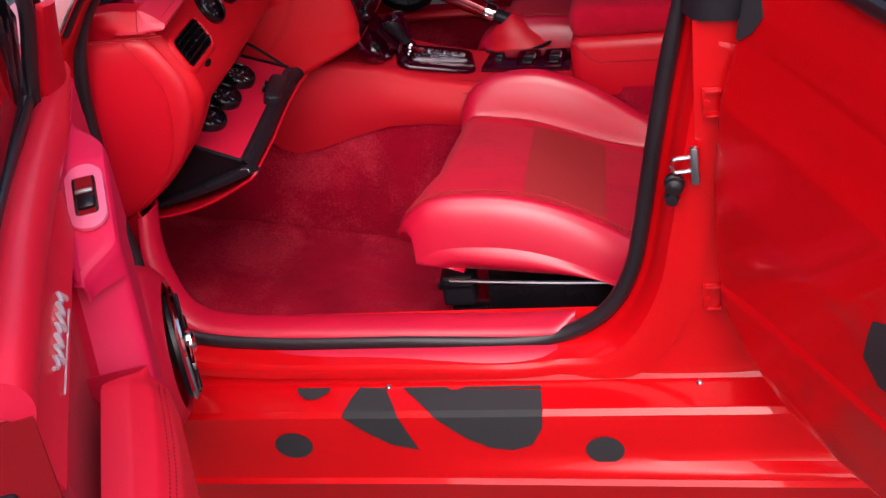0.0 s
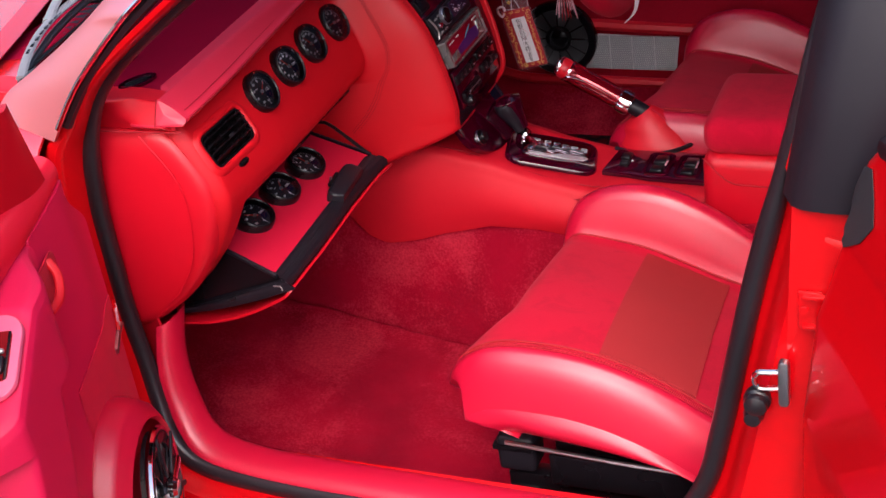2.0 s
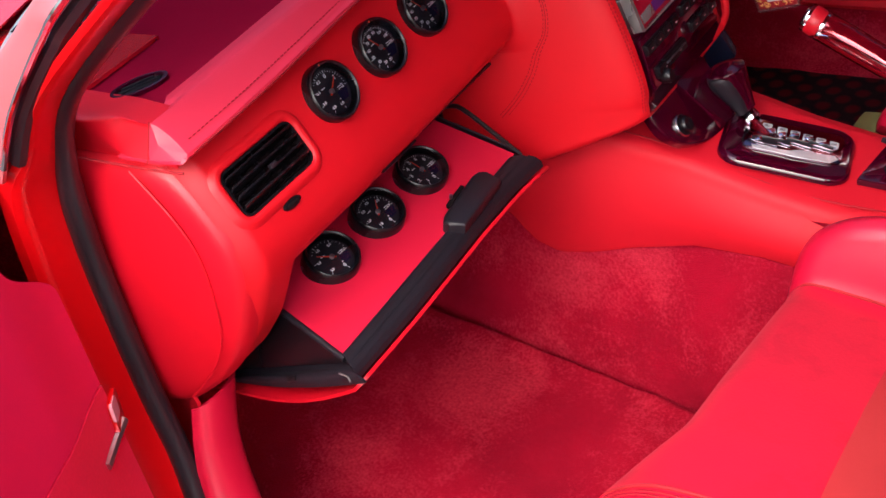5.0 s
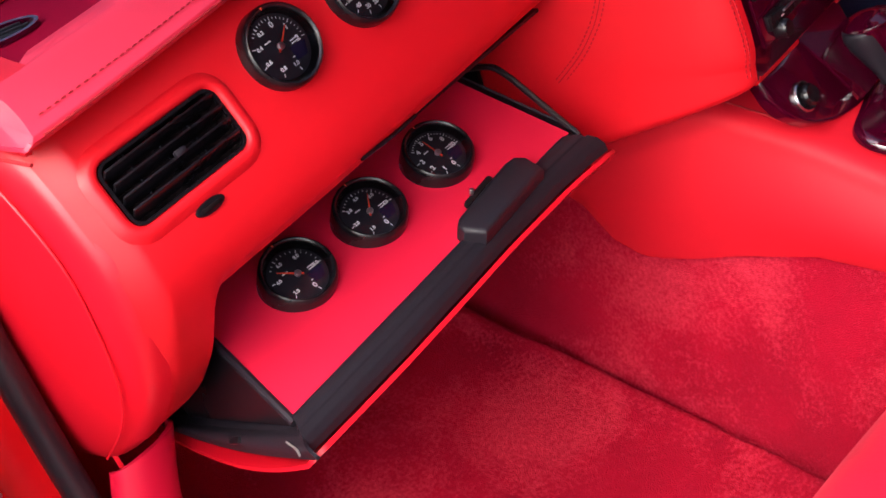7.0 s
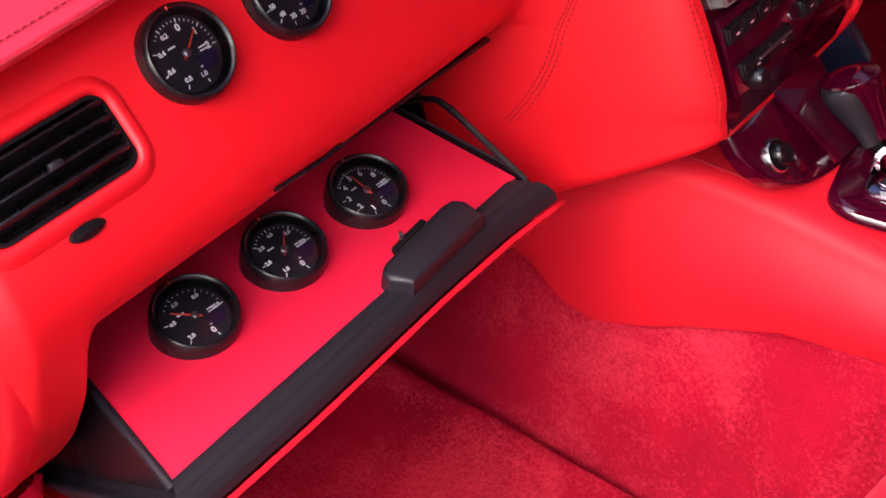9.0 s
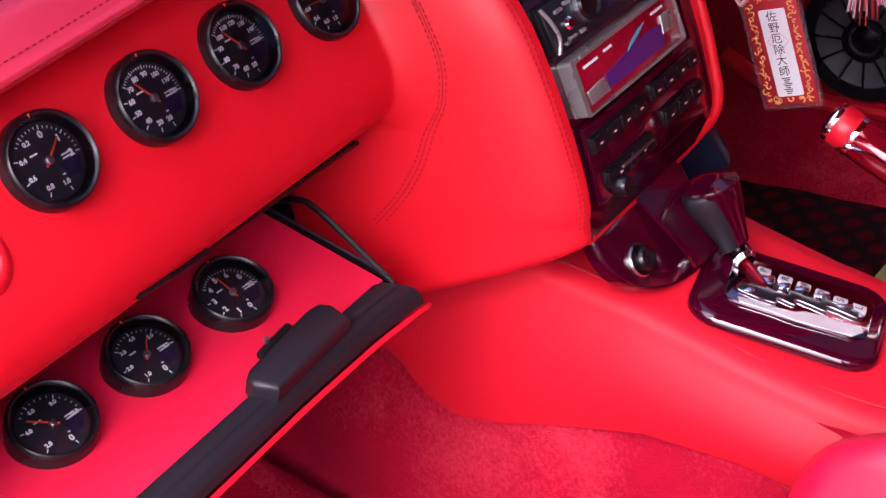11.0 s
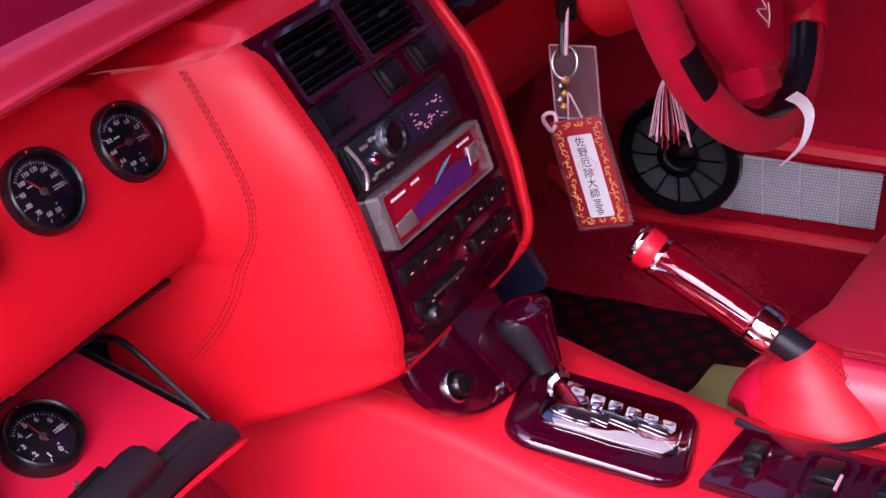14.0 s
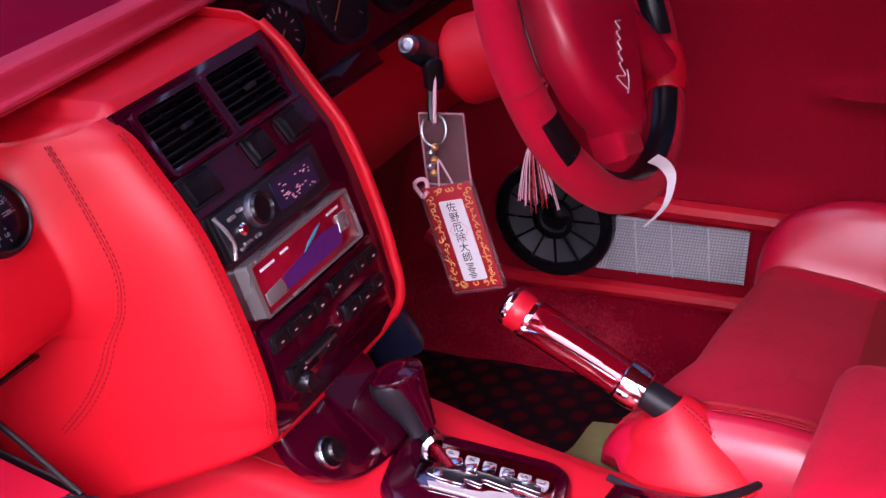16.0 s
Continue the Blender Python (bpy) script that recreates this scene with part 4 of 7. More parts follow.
part("duct", slab(rounded(0.1045, 0.0475, 0.006), 0.002, vm @ Matrix.Translation((0, 0, -0.022))), DARK, vent)
for k in range(4):
    part("louvre", box(0.100, 0.0022, 0.016, vm @ Matrix.Translation((0, -0.0155 + 0.0103 * k, -0.002)) @ pose(0, 0, 0, -28), 0.0008), BLACK, vent)
for k in range(3):
    part("vane", box(0.0016, 0.042, 0.010, vm @ Matrix.Translation((-0.026 + 0.026 * k, 0, -0.013)), 0.0005), BLACK, vent)
part("tab", box(0.010, 0.0055, 0.006, vm @ Matrix.Translation((0.002, 0.0, 0.006)), 0.002), MATTE, vent)
button = thing("dash_lock", "small black oval catch below the vent", "catch", Matrix.Translation((0.165, 0.2155, 0.86)))
part("bezel", slab([(0.0130 * math.cos(a), 0.0050 * math.sin(a)) for a in [2 * math.pi * k / 24 for k in range(24)]], 0.003, basis((0.1615, 0.2155, 0.8608), (0, 1, -0.03), (-0.30, 0, 0.95)), 0.001), BLACK, button)
part("slot", box(0.016, 0.003, 0.002, basis((0.1650, 0.2155, 0.8618), (0, 1, -0.03), (-0.30, 0, 0.95)), 0.0008), DARK, button)


# ---- gauges ----
def shrink(bm):
    """Draws a dial's print in to the width of its recessed face."""
    bm.transform(Matrix.Diagonal((0.93, 0.93, 1, 1)))
    return bm


def gauge(m, numbers, angle, label, minor=5, H=0.018):
    """A round meter, its face towards local z, its twelve o'clock towards local y."""
    g = thing("gauge", label, "gauge", m, "auxiliary meters")
    housing = part("housing", lathe([(0.0318, -0.012), (0.0322, 0.004), (0.0322, H - 0.005), (0.0312, H - 0.0012), (0.0298, H), (0.0286, H - 0.0006), (0.0278, H - 0.002), (0.0250, H - 0.0085)], None, 48), BLACK, g, local=True)
    dial = part("dial", lathe([(0.0254, H - 0.0095), (0.0254, H - 0.0085), (0, H - 0.0085)], None, 40), DIAL, g, "black dial face", local=True)
    zt = H - 0.0083
    marks = []
    n = len(numbers)
    for i, s in enumerate(numbers):
        a = radians(-80 - 288 * i / (n - 1))
        size = (0.0056 if n < 10 else 0.0042) if len(s) < 3 else 0.0038
        marks.append(letters(s, size * 1.22, Matrix.Translation((0.0180 * math.cos(a), 0.0180 * math.sin(a), zt)), 0.0002, bold=0.04))
    part("numerals", shrink(join(*marks)), WHITE, dial, "white printed numerals", local=True)
    ticks = []
    for i in range((n - 1) * minor + 1):
        a = radians(-80 - 288 * i / ((n - 1) * minor))
        long = i % minor == 0
        if i * 2 < (n - 1) * minor and not long:
            continue
        ticks.append(box(0.0030 if long else 0.0018, 0.0008 if long else 0.0005, 0.0003, Matrix.Translation((0, 0, zt)) @ pose(0, 0, 0, 0, 0, math.degrees(a)) @ Matrix.Translation((0.0232, 0, 0)), 0))
    part("scale", shrink(join(*ticks)), WHITE, dial, local=True)
    bars = [box(0.0085, 0.0011, 0.0003, Matrix.Translation((0.0145, -0.0010 - 0.0024 * k, zt)), 0) for k in range(2)]
    bars += [box(0.0062, 0.0013, 0.0003, Matrix.Translation((-0.0075, 0.0078, zt)) @ pose(0, 0, 0, 0, 0, 0), 0), box(0.0052, 0.001, 0.0003, Matrix.Translation((0.0065, -0.0125, zt)), 0)]
    part("printed_bars", shrink(join(*bars)), WHITE, dial, local=True)
    part("window", shrink(slab([(0.006, -0.0165), (0.017, -0.0165), (0.0225, -0.0065), (0.0190, -0.0050), (0.006, -0.0050)], 0.0002, Matrix.Translation((0, 0, zt)))), DIALBLUE, dial, "dark blue display window", local=True)
    part("needle", slab([(-0.005, -0.0008), (0.0170, -0.0003), (0.0170, 0.0003), (-0.005, 0.0008)], 0.0008, Matrix.Translation((0, 0, zt + 0.0010)) @ pose(0, 0, 0, 0, 0, angle)), NEEDLE, dial, "orange-red pointer", local=True)
    part("hub", lathe([(0.0028, 0), (0.0028, 0.0026), (0.0020, 0.0030), (0, 0.0032)], Matrix.Translation((0, 0, zt)), 20), STEEL, g, local=True)
    lens = part("lens", lathe([(0.0276, H - 0.0024), (0.0276, H - 0.0021), (0.018, H - 0.0012), (0.009, H - 0.0006), (0, H - 0.0004)], None, 40), LENS, housing, "clear meter glass", local=True)
    part("index", slab([(-0.0010, 0.0302), (0, 0.0278), (0.0010, 0.0302)], 0.0006, Matrix.Translation((0, 0, H - 0.0004))), NEEDLE, housing, local=True)
    return g


UPPER = [(0.3335, ["1.0", "0.8", "0.6", "0.4", "0.2", "0", "1", "2"], 38, "round black vacuum and boost meter in the red fascia"),
         (0.425, ["20", "30", "40", "50", "60", "70", "80", "90", "100", "110", "120"], 120, "round black temperature meter in the red fascia"),
         (0.5145, ["50", "60", "70", "80", "90", "100", "110", "120", "130", "140", "150"], 122, "round black oil temperature meter in the red fascia"),
         (0.609, ["1.0", "0.8", "0.6", "0.4", "0.2", "0", "0.5", "1.0", "1.5", "2.0"], 176, "round black boost meter near the centre stack")]
for (gy, nums, ang, lab), (gx, gz) in zip(UPPER, ((0.1330, 0.9105), (0.1310, 0.9105), (0.1255, 0.9090), (0.1210, 0.9055))):
    gauge(basis((gx, gy, gz), (0, 1, 0), FU), nums, ang, lab)

# ---- glovebox ----
lid = thing("glovebox", "open red drop-down glovebox tray with a black inner frame", "glovebox", Matrix.Translation((0.0, 0.39, 0.6)))
NR, FR = Vector((0.187, 0.194, 0.6905)), Vector((0.161, 0.586, 0.6825))     # rear edge of the meter panel
NF, FF = Vector((0.040, 0.228, 0.728)), Vector((0.036, 0.574, 0.732))     # its front edge, under the dash
PN = (FR - NR).cross(NF - NR).normalized()
if PN.z < 0:
    PN = -PN


def quad(u, v, a, b, c, d):
    return a.lerp(b, u).lerp(d.lerp(c, u), v)


part("meter_panel", sheet(lambda u, v: quad(u, v, NR, FR, FF, NF), 12, 8), PANELSKIN, lid, "red leather panel that carries three meters", solid=0.006)


WIDE = [(0.0, 0.84), (0.27, 0.88), (0.45, 0.82), (0.64, 0.74), (0.85, 0.78), (0.95, 0.92), (1.0, 1.02)]


def rim(u, v):
    """The lid's black upper edge: a rounded strip along the rear."""
    inner = NR.lerp(FR, u) + Vector((0, -0.015 * u, 0))
    rows = [(-0.002, -0.008), (0.0, 0.002), (0.003, 0.0035), (0.012, 0.0025), (0.016, 0.0005), (0.0175, -0.0012), (0.019, 0.0002), (0.025, -0.004), (0.029, -0.010), (0.030, -0.017)]
    k = v * (len(rows) - 1)
    i = min(int(k), len(rows) - 2)
    a, b = [rows[i][j] + (rows[i + 1][j] - rows[i][j]) * (k - i) for j in (0, 1)]
    wide = interp(WIDE, u)
    return inner + Vector((a * wide, (a / 0.030) * (-0.014 * (1 - u) + 0.026 * u), b * (0.9 + 0.3 * u)))


part("inner_frame", sheet(rim, 40, 36), MATTE, lid, "black grained lid frame", solid=0.003)


def skin(u, v):
    """The lid's outer skin, which faces down."""
    a = Vector(rim(u, 1)) + Vector((0.0042, -0.002 + 0.004 * u, 0.001))
    f = Vector((-0.055, 0.200 + 0.405 * u, 0.578))
    p = a.lerp(f, v)
    return p + Vector((0.0, 0, -0.020 * math.sin(math.pi * min(1, v * 1.1)) - 0.006 * smooth01(v / 0.06)))


part("outer_skin", sheet(skin, 24, 18), VINYL, lid, "red vinyl lid skin", solid=0.004)
# black cheeks at both ends and the broad worn lip below the near one
lo_f, lo_r = Vector((-0.045, 0.200, 0.588)), Vector(rim(0, 1)) + Vector((0.002, -0.003, 0.001))
hi_f, hi_r = lo_f + Vector((0, 0.002, 0.006)), NR + Vector((0.003, -0.005, -0.007))
part("cheek", sheet(lambda u, v: quad(u, v, NR + Vector((0.002, 0.002, -0.003)), NF, hi_f + Vector((0, 0.010, -0.004)), hi_r + Vector((0, 0.010, -0.004))), 8, 8), BLACK, lid, "black lid side wall", solid=0.003)
part("cheek", sheet(lambda u, v: quad(u, v, FR + Vector((0.004, 0, -0.003)), FF, Vector((-0.050, 0.602, 0.585)), FR + Vector((0.027, 0.014, -0.018))), 8, 8), BLACK, lid, "black lid side wall", solid=0.003)


def lip(u, v):
    """The lid's near edge: narrow at the hinge, broad and rounded at the free corner."""
    sag = Vector((0, -0.002, -0.009)) * math.sin(math.pi * min(1.0, u * 0.92))
    p, q = lo_f.lerp(lo_r, u) + sag, hi_f.lerp(hi_r, u) + sag * 0.55
    w = p.lerp(q, v)
    return w + Vector((0.001, -0.0045, 0.0035)) * math.sin(math.pi * v) + Vector((0, 0.004, -0.003)) * smooth01((v - 0.8) / 0.2)


part("edge_lip", sheet(lambda u, v: lip(u * 1.045, v), 40, 12), MATTE, lid, "worn black lid edge", solid=0.003, deg=80)
part("lip_shelf", sheet(lambda u, v: lip(u * 1.05, 0.98).lerp(hi_f.lerp(hi_r, u * 1.05) + Vector((0, 0.013, -0.005)), v), 40, 4), MATTE, lid, solid=0.002)
part("lip_scuff", tube([lip(0.97, 0.12) + Vector((0.001, -0.001, 0.0015)), lip(0.985, 0.40) + Vector((0.001, -0.001, 0.0015)), lip(0.95, 0.62) + Vector((0.001, -0.001, 0.0015))], 0.0010, 6, 12), SILVER, lid, "bare worn corner")
part("lip_clip", box(0.013, 0.006, 0.005, Matrix.Translation(lip(0.63, 0.55) + Vector((0, -0.0008, 0.001))) @ pose(0, 0, 0, 35, -20, 10), 0.0015), BLACK, lid)
part("panel_bead", tube([NR + Vector((0.004, -0.003, -0.002)), NF + Vector((0, -0.003, 0.000))], 0.0036, 8, 10), MATTE, lid)
part("stay", tube([(0.020, 0.560, 0.726), (0.045, 0.584, 0.730), (0.082, 0.587, 0.739), (0.100, 0.588, 0.734), (0.131, 0.590, 0.708), (0.166, 0.592, 0.677)], 0.0030, 8, 40), BLACK, lid, "bent black wire lid stay")
part("stay_plate", sheet(lambda u, v: FF.lerp(FR, u) + Vector((0.004, 0.006 + 0.010 * v, 0.002 - 0.020 * v)), 8, 3), MATTE, lid, solid=0.002)
# latch housing
lm = basis(NR.lerp(FR, 0.655) + Vector((0.004, 0, 0.002)), FR - NR, Vector((-0.95, 0, 0.30)))
latch = part("latch", slab([(-0.028, -0.016), (-0.037, 0.000), (-0.034, 0.009), (-0.026, 0.013), (0.052, 0.019), (0.064, 0.017), (0.070, 0.008), (0.066, -0.013)], 0.0175, lm @ Matrix.Translation((0, 0, -0.003)), 0.005, 3), MATTE, lid, "black latch housing")
part("latch_hook", box(0.042, 0.007, 0.007, lm @ Matrix.Translation((0.012, 0.0185, 0.0095)) @ pose(0, 0, 0, 0, 0, 4), 0.003), DARK, latch)
part("latch_pin", lathe([(0, 0), (0.0022, 0.001), (0.0022, 0.006), (0, 0.007)], lm @ Matrix.Translation((0.004, 0.0205, 0.0115)), 10), STEEL, latch)
bin_ = thing("cubby", "open cavity behind the drop-down glovebox, its shade put into near-black walls", "cubby", Matrix.Translation((-0.1, 0.39, 0.7)))
# the cavity's shade is put into the colour of these walls
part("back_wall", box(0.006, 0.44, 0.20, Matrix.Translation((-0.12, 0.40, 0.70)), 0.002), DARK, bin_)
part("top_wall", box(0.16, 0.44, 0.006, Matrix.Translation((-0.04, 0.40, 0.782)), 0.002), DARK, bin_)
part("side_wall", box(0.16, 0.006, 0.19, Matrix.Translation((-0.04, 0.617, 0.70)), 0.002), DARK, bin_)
part("slot_strip", tube([(0.1590, 0.3555, 0.8065), (0.1525, 0.3950, 0.8000), (0.1495, 0.4280, 0.7985)], 0.0030, 8, 12, flat=0.6), BLACK, bin_)
LOWER = [(0.299, ["0", "2.0", "4.0", "6.0", "8.0", "10.0"], 137, "round black pressure meter on the glovebox panel"),
         (0.388, ["0", "1.0", "2.0", "3.0", "4.0", "5.0", "6.0"], 50, "round black oil pressure meter on the glovebox panel"),
         (0.479, ["0", "1", "2", "3", "4", "5", "6", "8", "10"], 94, "round black meter on the glovebox panel")]
for gy, nums, ang, lab in LOWER:
    base = Vector((0.098, gy, 0.0))
    k = (gy - 0.19) / 0.4
    fr, rr = NF.lerp(FF, k), NR.lerp(FR, k)
    f = (base.x - fr.x) / (rr.x - fr.x)
    base.z = fr.z + (rr.z - fr.z) * f
    gauge(basis(base - PN * 0.003, (0.06, 1, 0), (-0.86, 0.06, 0.50)), nums, ang, lab, H=0.024)

# ---- centre stack ----
stack = thing("centre_stack", "glossy dark burgundy lacquered centre stack", "centre console", Matrix.Translation((0.25, 0.81, 0.7)))


def stack_pose(y, z, out=0.0):
    """A pose on the stack's face: x to the driver's side, y up along it, z out of it."""
    x0, x1 = interp(stack_tab, z + 0.012), interp(stack_tab, z - 0.012)
    up = Vector((x0 - x1, 0, 0.024)).normalized()
    m = basis((interp(stack_tab, z), y, z), (0, 1, 0), up)
    return m @ Matrix.Translation((0, 0, out))


facing = sheet(lambda u, v: (interp(stack_tab, max(0.716, 0.960 - 0.280 * v)) - 0.006, 0.704 + 0.226 * u, 0.960 - 0.280 * v), 60, 84)
gone = [f for f in facing.faces if abs(f.calc_center_median().z - 0.9315) < 0.0225 and min(abs(f.calc_center_median().y - vy) for vy in (0.760, 0.855)) < 0.0445]
bmesh.ops.delete(facing, geom=gone, context="FACES")
part("facing", facing, LACQUER, stack, solid=0.004, deg=60)


def stack_edge(y0, sgn):
    pts = [(interp(stack_tab, 0.966 - 0.286 * k / 14) + 0.001, y0 + sgn * 0.004 * math.sin(k * 0.3), 0.966 - 0.286 * k / 14) for k in range(15)]
    return pts


edge = stack_edge(0.930, 1)
part("edge_roll", tube(edge, 0.0050, 10, 50), DASHSKIN, stack, "padded red edge of the stack")
part("edge_roll", tube([(interp(stack_tab, 0.682), 0.925, 0.686), (interp(stack_tab, 0.68) - 0.004, 0.87, 0.676), (interp(stack_tab, 0.68) - 0.004, 0.77, 0.676), (interp(stack_tab, 0.68) - 0.002, 0.712, 0.68)], 0.008, 10, 30), DASHSKIN, stack)
# twin air vents
for vy in (0.760, 0.855):
    v = thing("air_vent", "black louvred centre air vent in burgundy lacquer", "air vent", stack_pose(vy, 0.9315), "centre air vents")
    part("frame", ring_frame(rounded(0.0935, 0.062, 0.007), rounded(0.085, 0.053, 0.004), 0.006, Matrix.Translation((0, 0, -0.003))), LACQUER, v, local=True)
    part("duct_wall", loft([(rounded(0.086, 0.054, 0.004), -0.002), (rounded(0.086, 0.054, 0.004), -0.021)]), DARK, v, local=True)
    part("duct", slab(rounded(0.086, 0.058, 0.004), 0.002, Matrix.Translation((0, 0, -0.020))), DARK, v, local=True)
    for k in range(7):
        part("louvre", box(0.080, 0.0016, 0.010, Matrix.Translation((0, -0.0225 + 0.0075 * k, -0.004)) @ pose(0, 0, 0, -25), 0.0006), BLACK, v, local=True)
    for k in range(3):
        part("vane", box(0.0014, 0.054, 0.008, Matrix.Translation((-0.02 + 0.02 * k, 0, -0.014)), 0.0004), BLACK, v, local=True)
    part("tab", box(0.012, 0.005, 0.007, Matrix.Translation((0.0, 0.0, 0.003)), 0.002), MATTE, v, local=True)
part("vent_lip", box(0.185, 0.004, 0.006, stack_pose(0.812, 0.9065, 0.001), 0.0015), LACQUER, stack)
for by, w in ((0.733, 0.036), (0.822, 0.026), (0.877, 0.026)):
    b = thing("switch", "square black push switch in burgundy lacquer", "switch", stack_pose(by, 0.8925), "stack switches")
    part("cap", box(w, 0.022, 0.010, Matrix.Translation((0, 0, -0.001)), 0.002), BLACK, b, local=True)
    part("bezel", ring_frame(rounded(w + 0.006, 0.028, 0.003), rounded(w + 0.001, 0.023, 0.002), 0.003, Matrix.Translation((0, 0, -0.004))), MATTE, b, local=True)

# car stereo
radio = thing("car_stereo", "black car stereo with a round silver dial", "car stereo", stack_pose(0.797, 0.8545, -0.005) @ Matrix.Diagonal((0.92, 0.86, 1, 1)))
part("body", box(0.180, 0.050, 0.012, Matrix.Translation((0, 0, 0.0)), 0.003), BLACK, radio, local=True)
part("facia", box(0.172, 0.044, 0.003, Matrix.Translation((0, 0, 0.0065)), 0.001), DIAL, radio, local=True)
part("knob", lathe([(0.0165, 0), (0.0165, 0.008), (0.014, 0.011), (0.012, 0.009), (0, 0.009)], Matrix.Translation((-0.030, 0.004, 0.006)), 32), BLACK, radio, local=True)
part("knob_ring", lathe([(0.0172, 0), (0.0178, 0.006), (0.0170, 0.0088), (0.0162, 0.008)], Matrix.Translation((-0.030, 0.004, 0.006)), 32), STEEL, radio, "silver knob ring", local=True)
part("side_trim", tube([(-0.086, 0.022, 0.008), (-0.082, 0.005, 0.011), (-0.080, -0.010, 0.011), (-0.084, -0.023, 0.008)], 0.0018, 8, 20), SILVER, radio, local=True)
part("button", lathe([(0.0062, 0), (0.0062, 0.004), (0.004, 0.006), (0, 0.006)], Matrix.Translation((-0.060, -0.003, 0.007)), 20), CHROME, radio, local=True)
for k, (bx, by, bw) in enumerate(((-0.066, 0.012, 0.010), (-0.052, 0.014, 0.008), (-0.060, -0.016, 0.012), (-0.044, -0.017, 0.008), (-0.070, -0.018, 0.006))):
    part("button", box(bw, 0.0035, 0.004, Matrix.Translation((bx, by, 0.009)), 0.001), SILVER, radio, local=True)
part("display", slab(rounded(0.070, 0.030, 0.003), 0.0012, Matrix.Translation((0.036, 0.002, 0.008))), DIALBLUE, radio, "dark violet display", local=True)
random.seed(4)
spots = [box(0.0018 + 0.002 * random.random(), 0.0011, 0.0004, Matrix.Translation((0.008 + 0.056 * random.random(), -0.010 + 0.022 * random.random(), 0.0095)), 0) for k in range(34)]
part("display_marks", join(*spots), PINKTHREAD, radio, local=True)

# disc player below it
player = thing("disc_player", "silver-framed disc player with a red and violet display", "car stereo", stack_pose(0.8035, 0.8055, -0.016) @ Matrix.Diagonal((0.905, 0.96, 1, 1)))
part("body", box(0.182, 0.052, 0.032, Matrix.Translation((0, 0, -0.006)), 0.003), BLACK, player, local=True)
part("frame", ring_frame(rounded(0.182, 0.050, 0.004), [(x + 0.0025, y - 0.0012) for x, y in rounded(0.174, 0.0450, 0.003)], 0.016, Matrix.Translation((0, 0, 0.008))), SILVER, player, local=True)
part("display", box(0.1735, 0.0446, 0.006, Matrix.Translation((0.0025, -0.0012, 0.018)), 0.001), DISPRED, player, "dark red display glass", local=True)
part("panel_band", slab([(-0.045, -0.017), (0.055, -0.017), (0.070, 0.0), (0.030, 0.004), (-0.045, -0.004)], 0.0006, Matrix.Translation((0, 0, 0.0212))), PURPLE, player, local=True)
part("swoosh", slab([(-0.004, 0.000), (0.020, 0.007), (0.034, 0.013), (0.022, 0.011), (0.004, 0.005)], 0.0006, Matrix.Translation((0, 0, 0.0220))), CYAN, player, local=True)
part("corner_key", slab([(-0.078, -0.018), (-0.045, -0.018), (-0.050, -0.004), (-0.078, -0.006)], 0.002, Matrix.Translation((0, 0, 0.0208)), 0.0006), SILVER, player, local=True)
part("corner_key", slab([(0.058, -0.008), (0.078, -0.008), (0.078, 0.008), (0.062, 0.008)], 0.002, Matrix.Translation((0, 0, 0.0208)), 0.0006), SILVER, player, local=True)
for bx, by, bw in ((-0.060, 0.013, 0.024), (-0.030, 0.014, 0.014), (0.060, 0.014, 0.022), (0.050, -0.013, 0.014)):
    part("marking", box(bw, 0.0022, 0.0006, Matrix.Translation((bx, by, 0.0214)), 0), WHITE, player, local=True)

# heater controls
heater = thing("heater_panel", "black heater control panel with rows of small keys", "heater controls", stack_pose(0.812, 0.742))
part("panel", box(0.188, 0.070, 0.006, Matrix.Translation((0, 0, -0.003)), 0.003), LACQUER, heater, local=True)
for rx, ry, w, n in ((-0.048, 0.018, 0.088, 4), (0.048, 0.020, 0.084, 4), (0.052, -0.008, 0.072, 3), (-0.044, -0.016, 0.080, 2)):
    part("key_strip", box(w, 0.016, 0.006, Matrix.Translation((rx, ry, 0.001)), 0.0025), BLACK, heater, local=True)
    for k in range(n):
        part("key", box(w / n - 0.003, 0.012, 0.0025, Matrix.Translation((rx - w / 2 + w * (k + 0.5) / n, ry, 0.0045)), 0.0015), BLACK, heater, local=True)
        part("key_mark", box(0.004, 0.0013, 0.0006, Matrix.Translation((rx - w / 2 + w * (k + 0.5) / n, ry - 0.001, 0.0058)), 0), PINKGREY, heater, local=True)
part("slider", box(0.052, 0.0022, 0.003, Matrix.Translation((-0.036, -0.014, 0.006)), 0.001), STEEL, heater, local=True)
part("knob", lathe([(0.009, 0), (0.009, 0.009), (0.007, 0.012), (0, 0.012)], Matrix.Translation((-0.068, -0.028, 0.0)), 24), BLACK, heater, local=True)

# ---- centre console ----
console = thing("centre_console", "red vinyl-covered centre console on the tunnel", "centre console", Matrix.Translation((0.35, 0.81, 0.3)))
TOPZ = [(-0.15, 0.62), (0.05, 0.625), (0.20, 0.618), (0.30, 0.600), (0.40, 0.570), (0.50, 0.548), (0.62, 0.545), (0.80, 0.55)]
LOWZ = [(-0.15, 0.54), (0.03, 0.480), (0.06, 0.440), (0.10, 0.424), (0.16, 0.436), (0.22, 0.456), (0.31, 0.478), (0.40, 0.477), (0.50, 0.462), (0.62, 0.44), (0.80, 0.43)]
NEARY = [(-0.15, 0.722), (0.30, 0.722), (0.45, 0.724), (0.62, 0.735), (0.80, 0.74)]


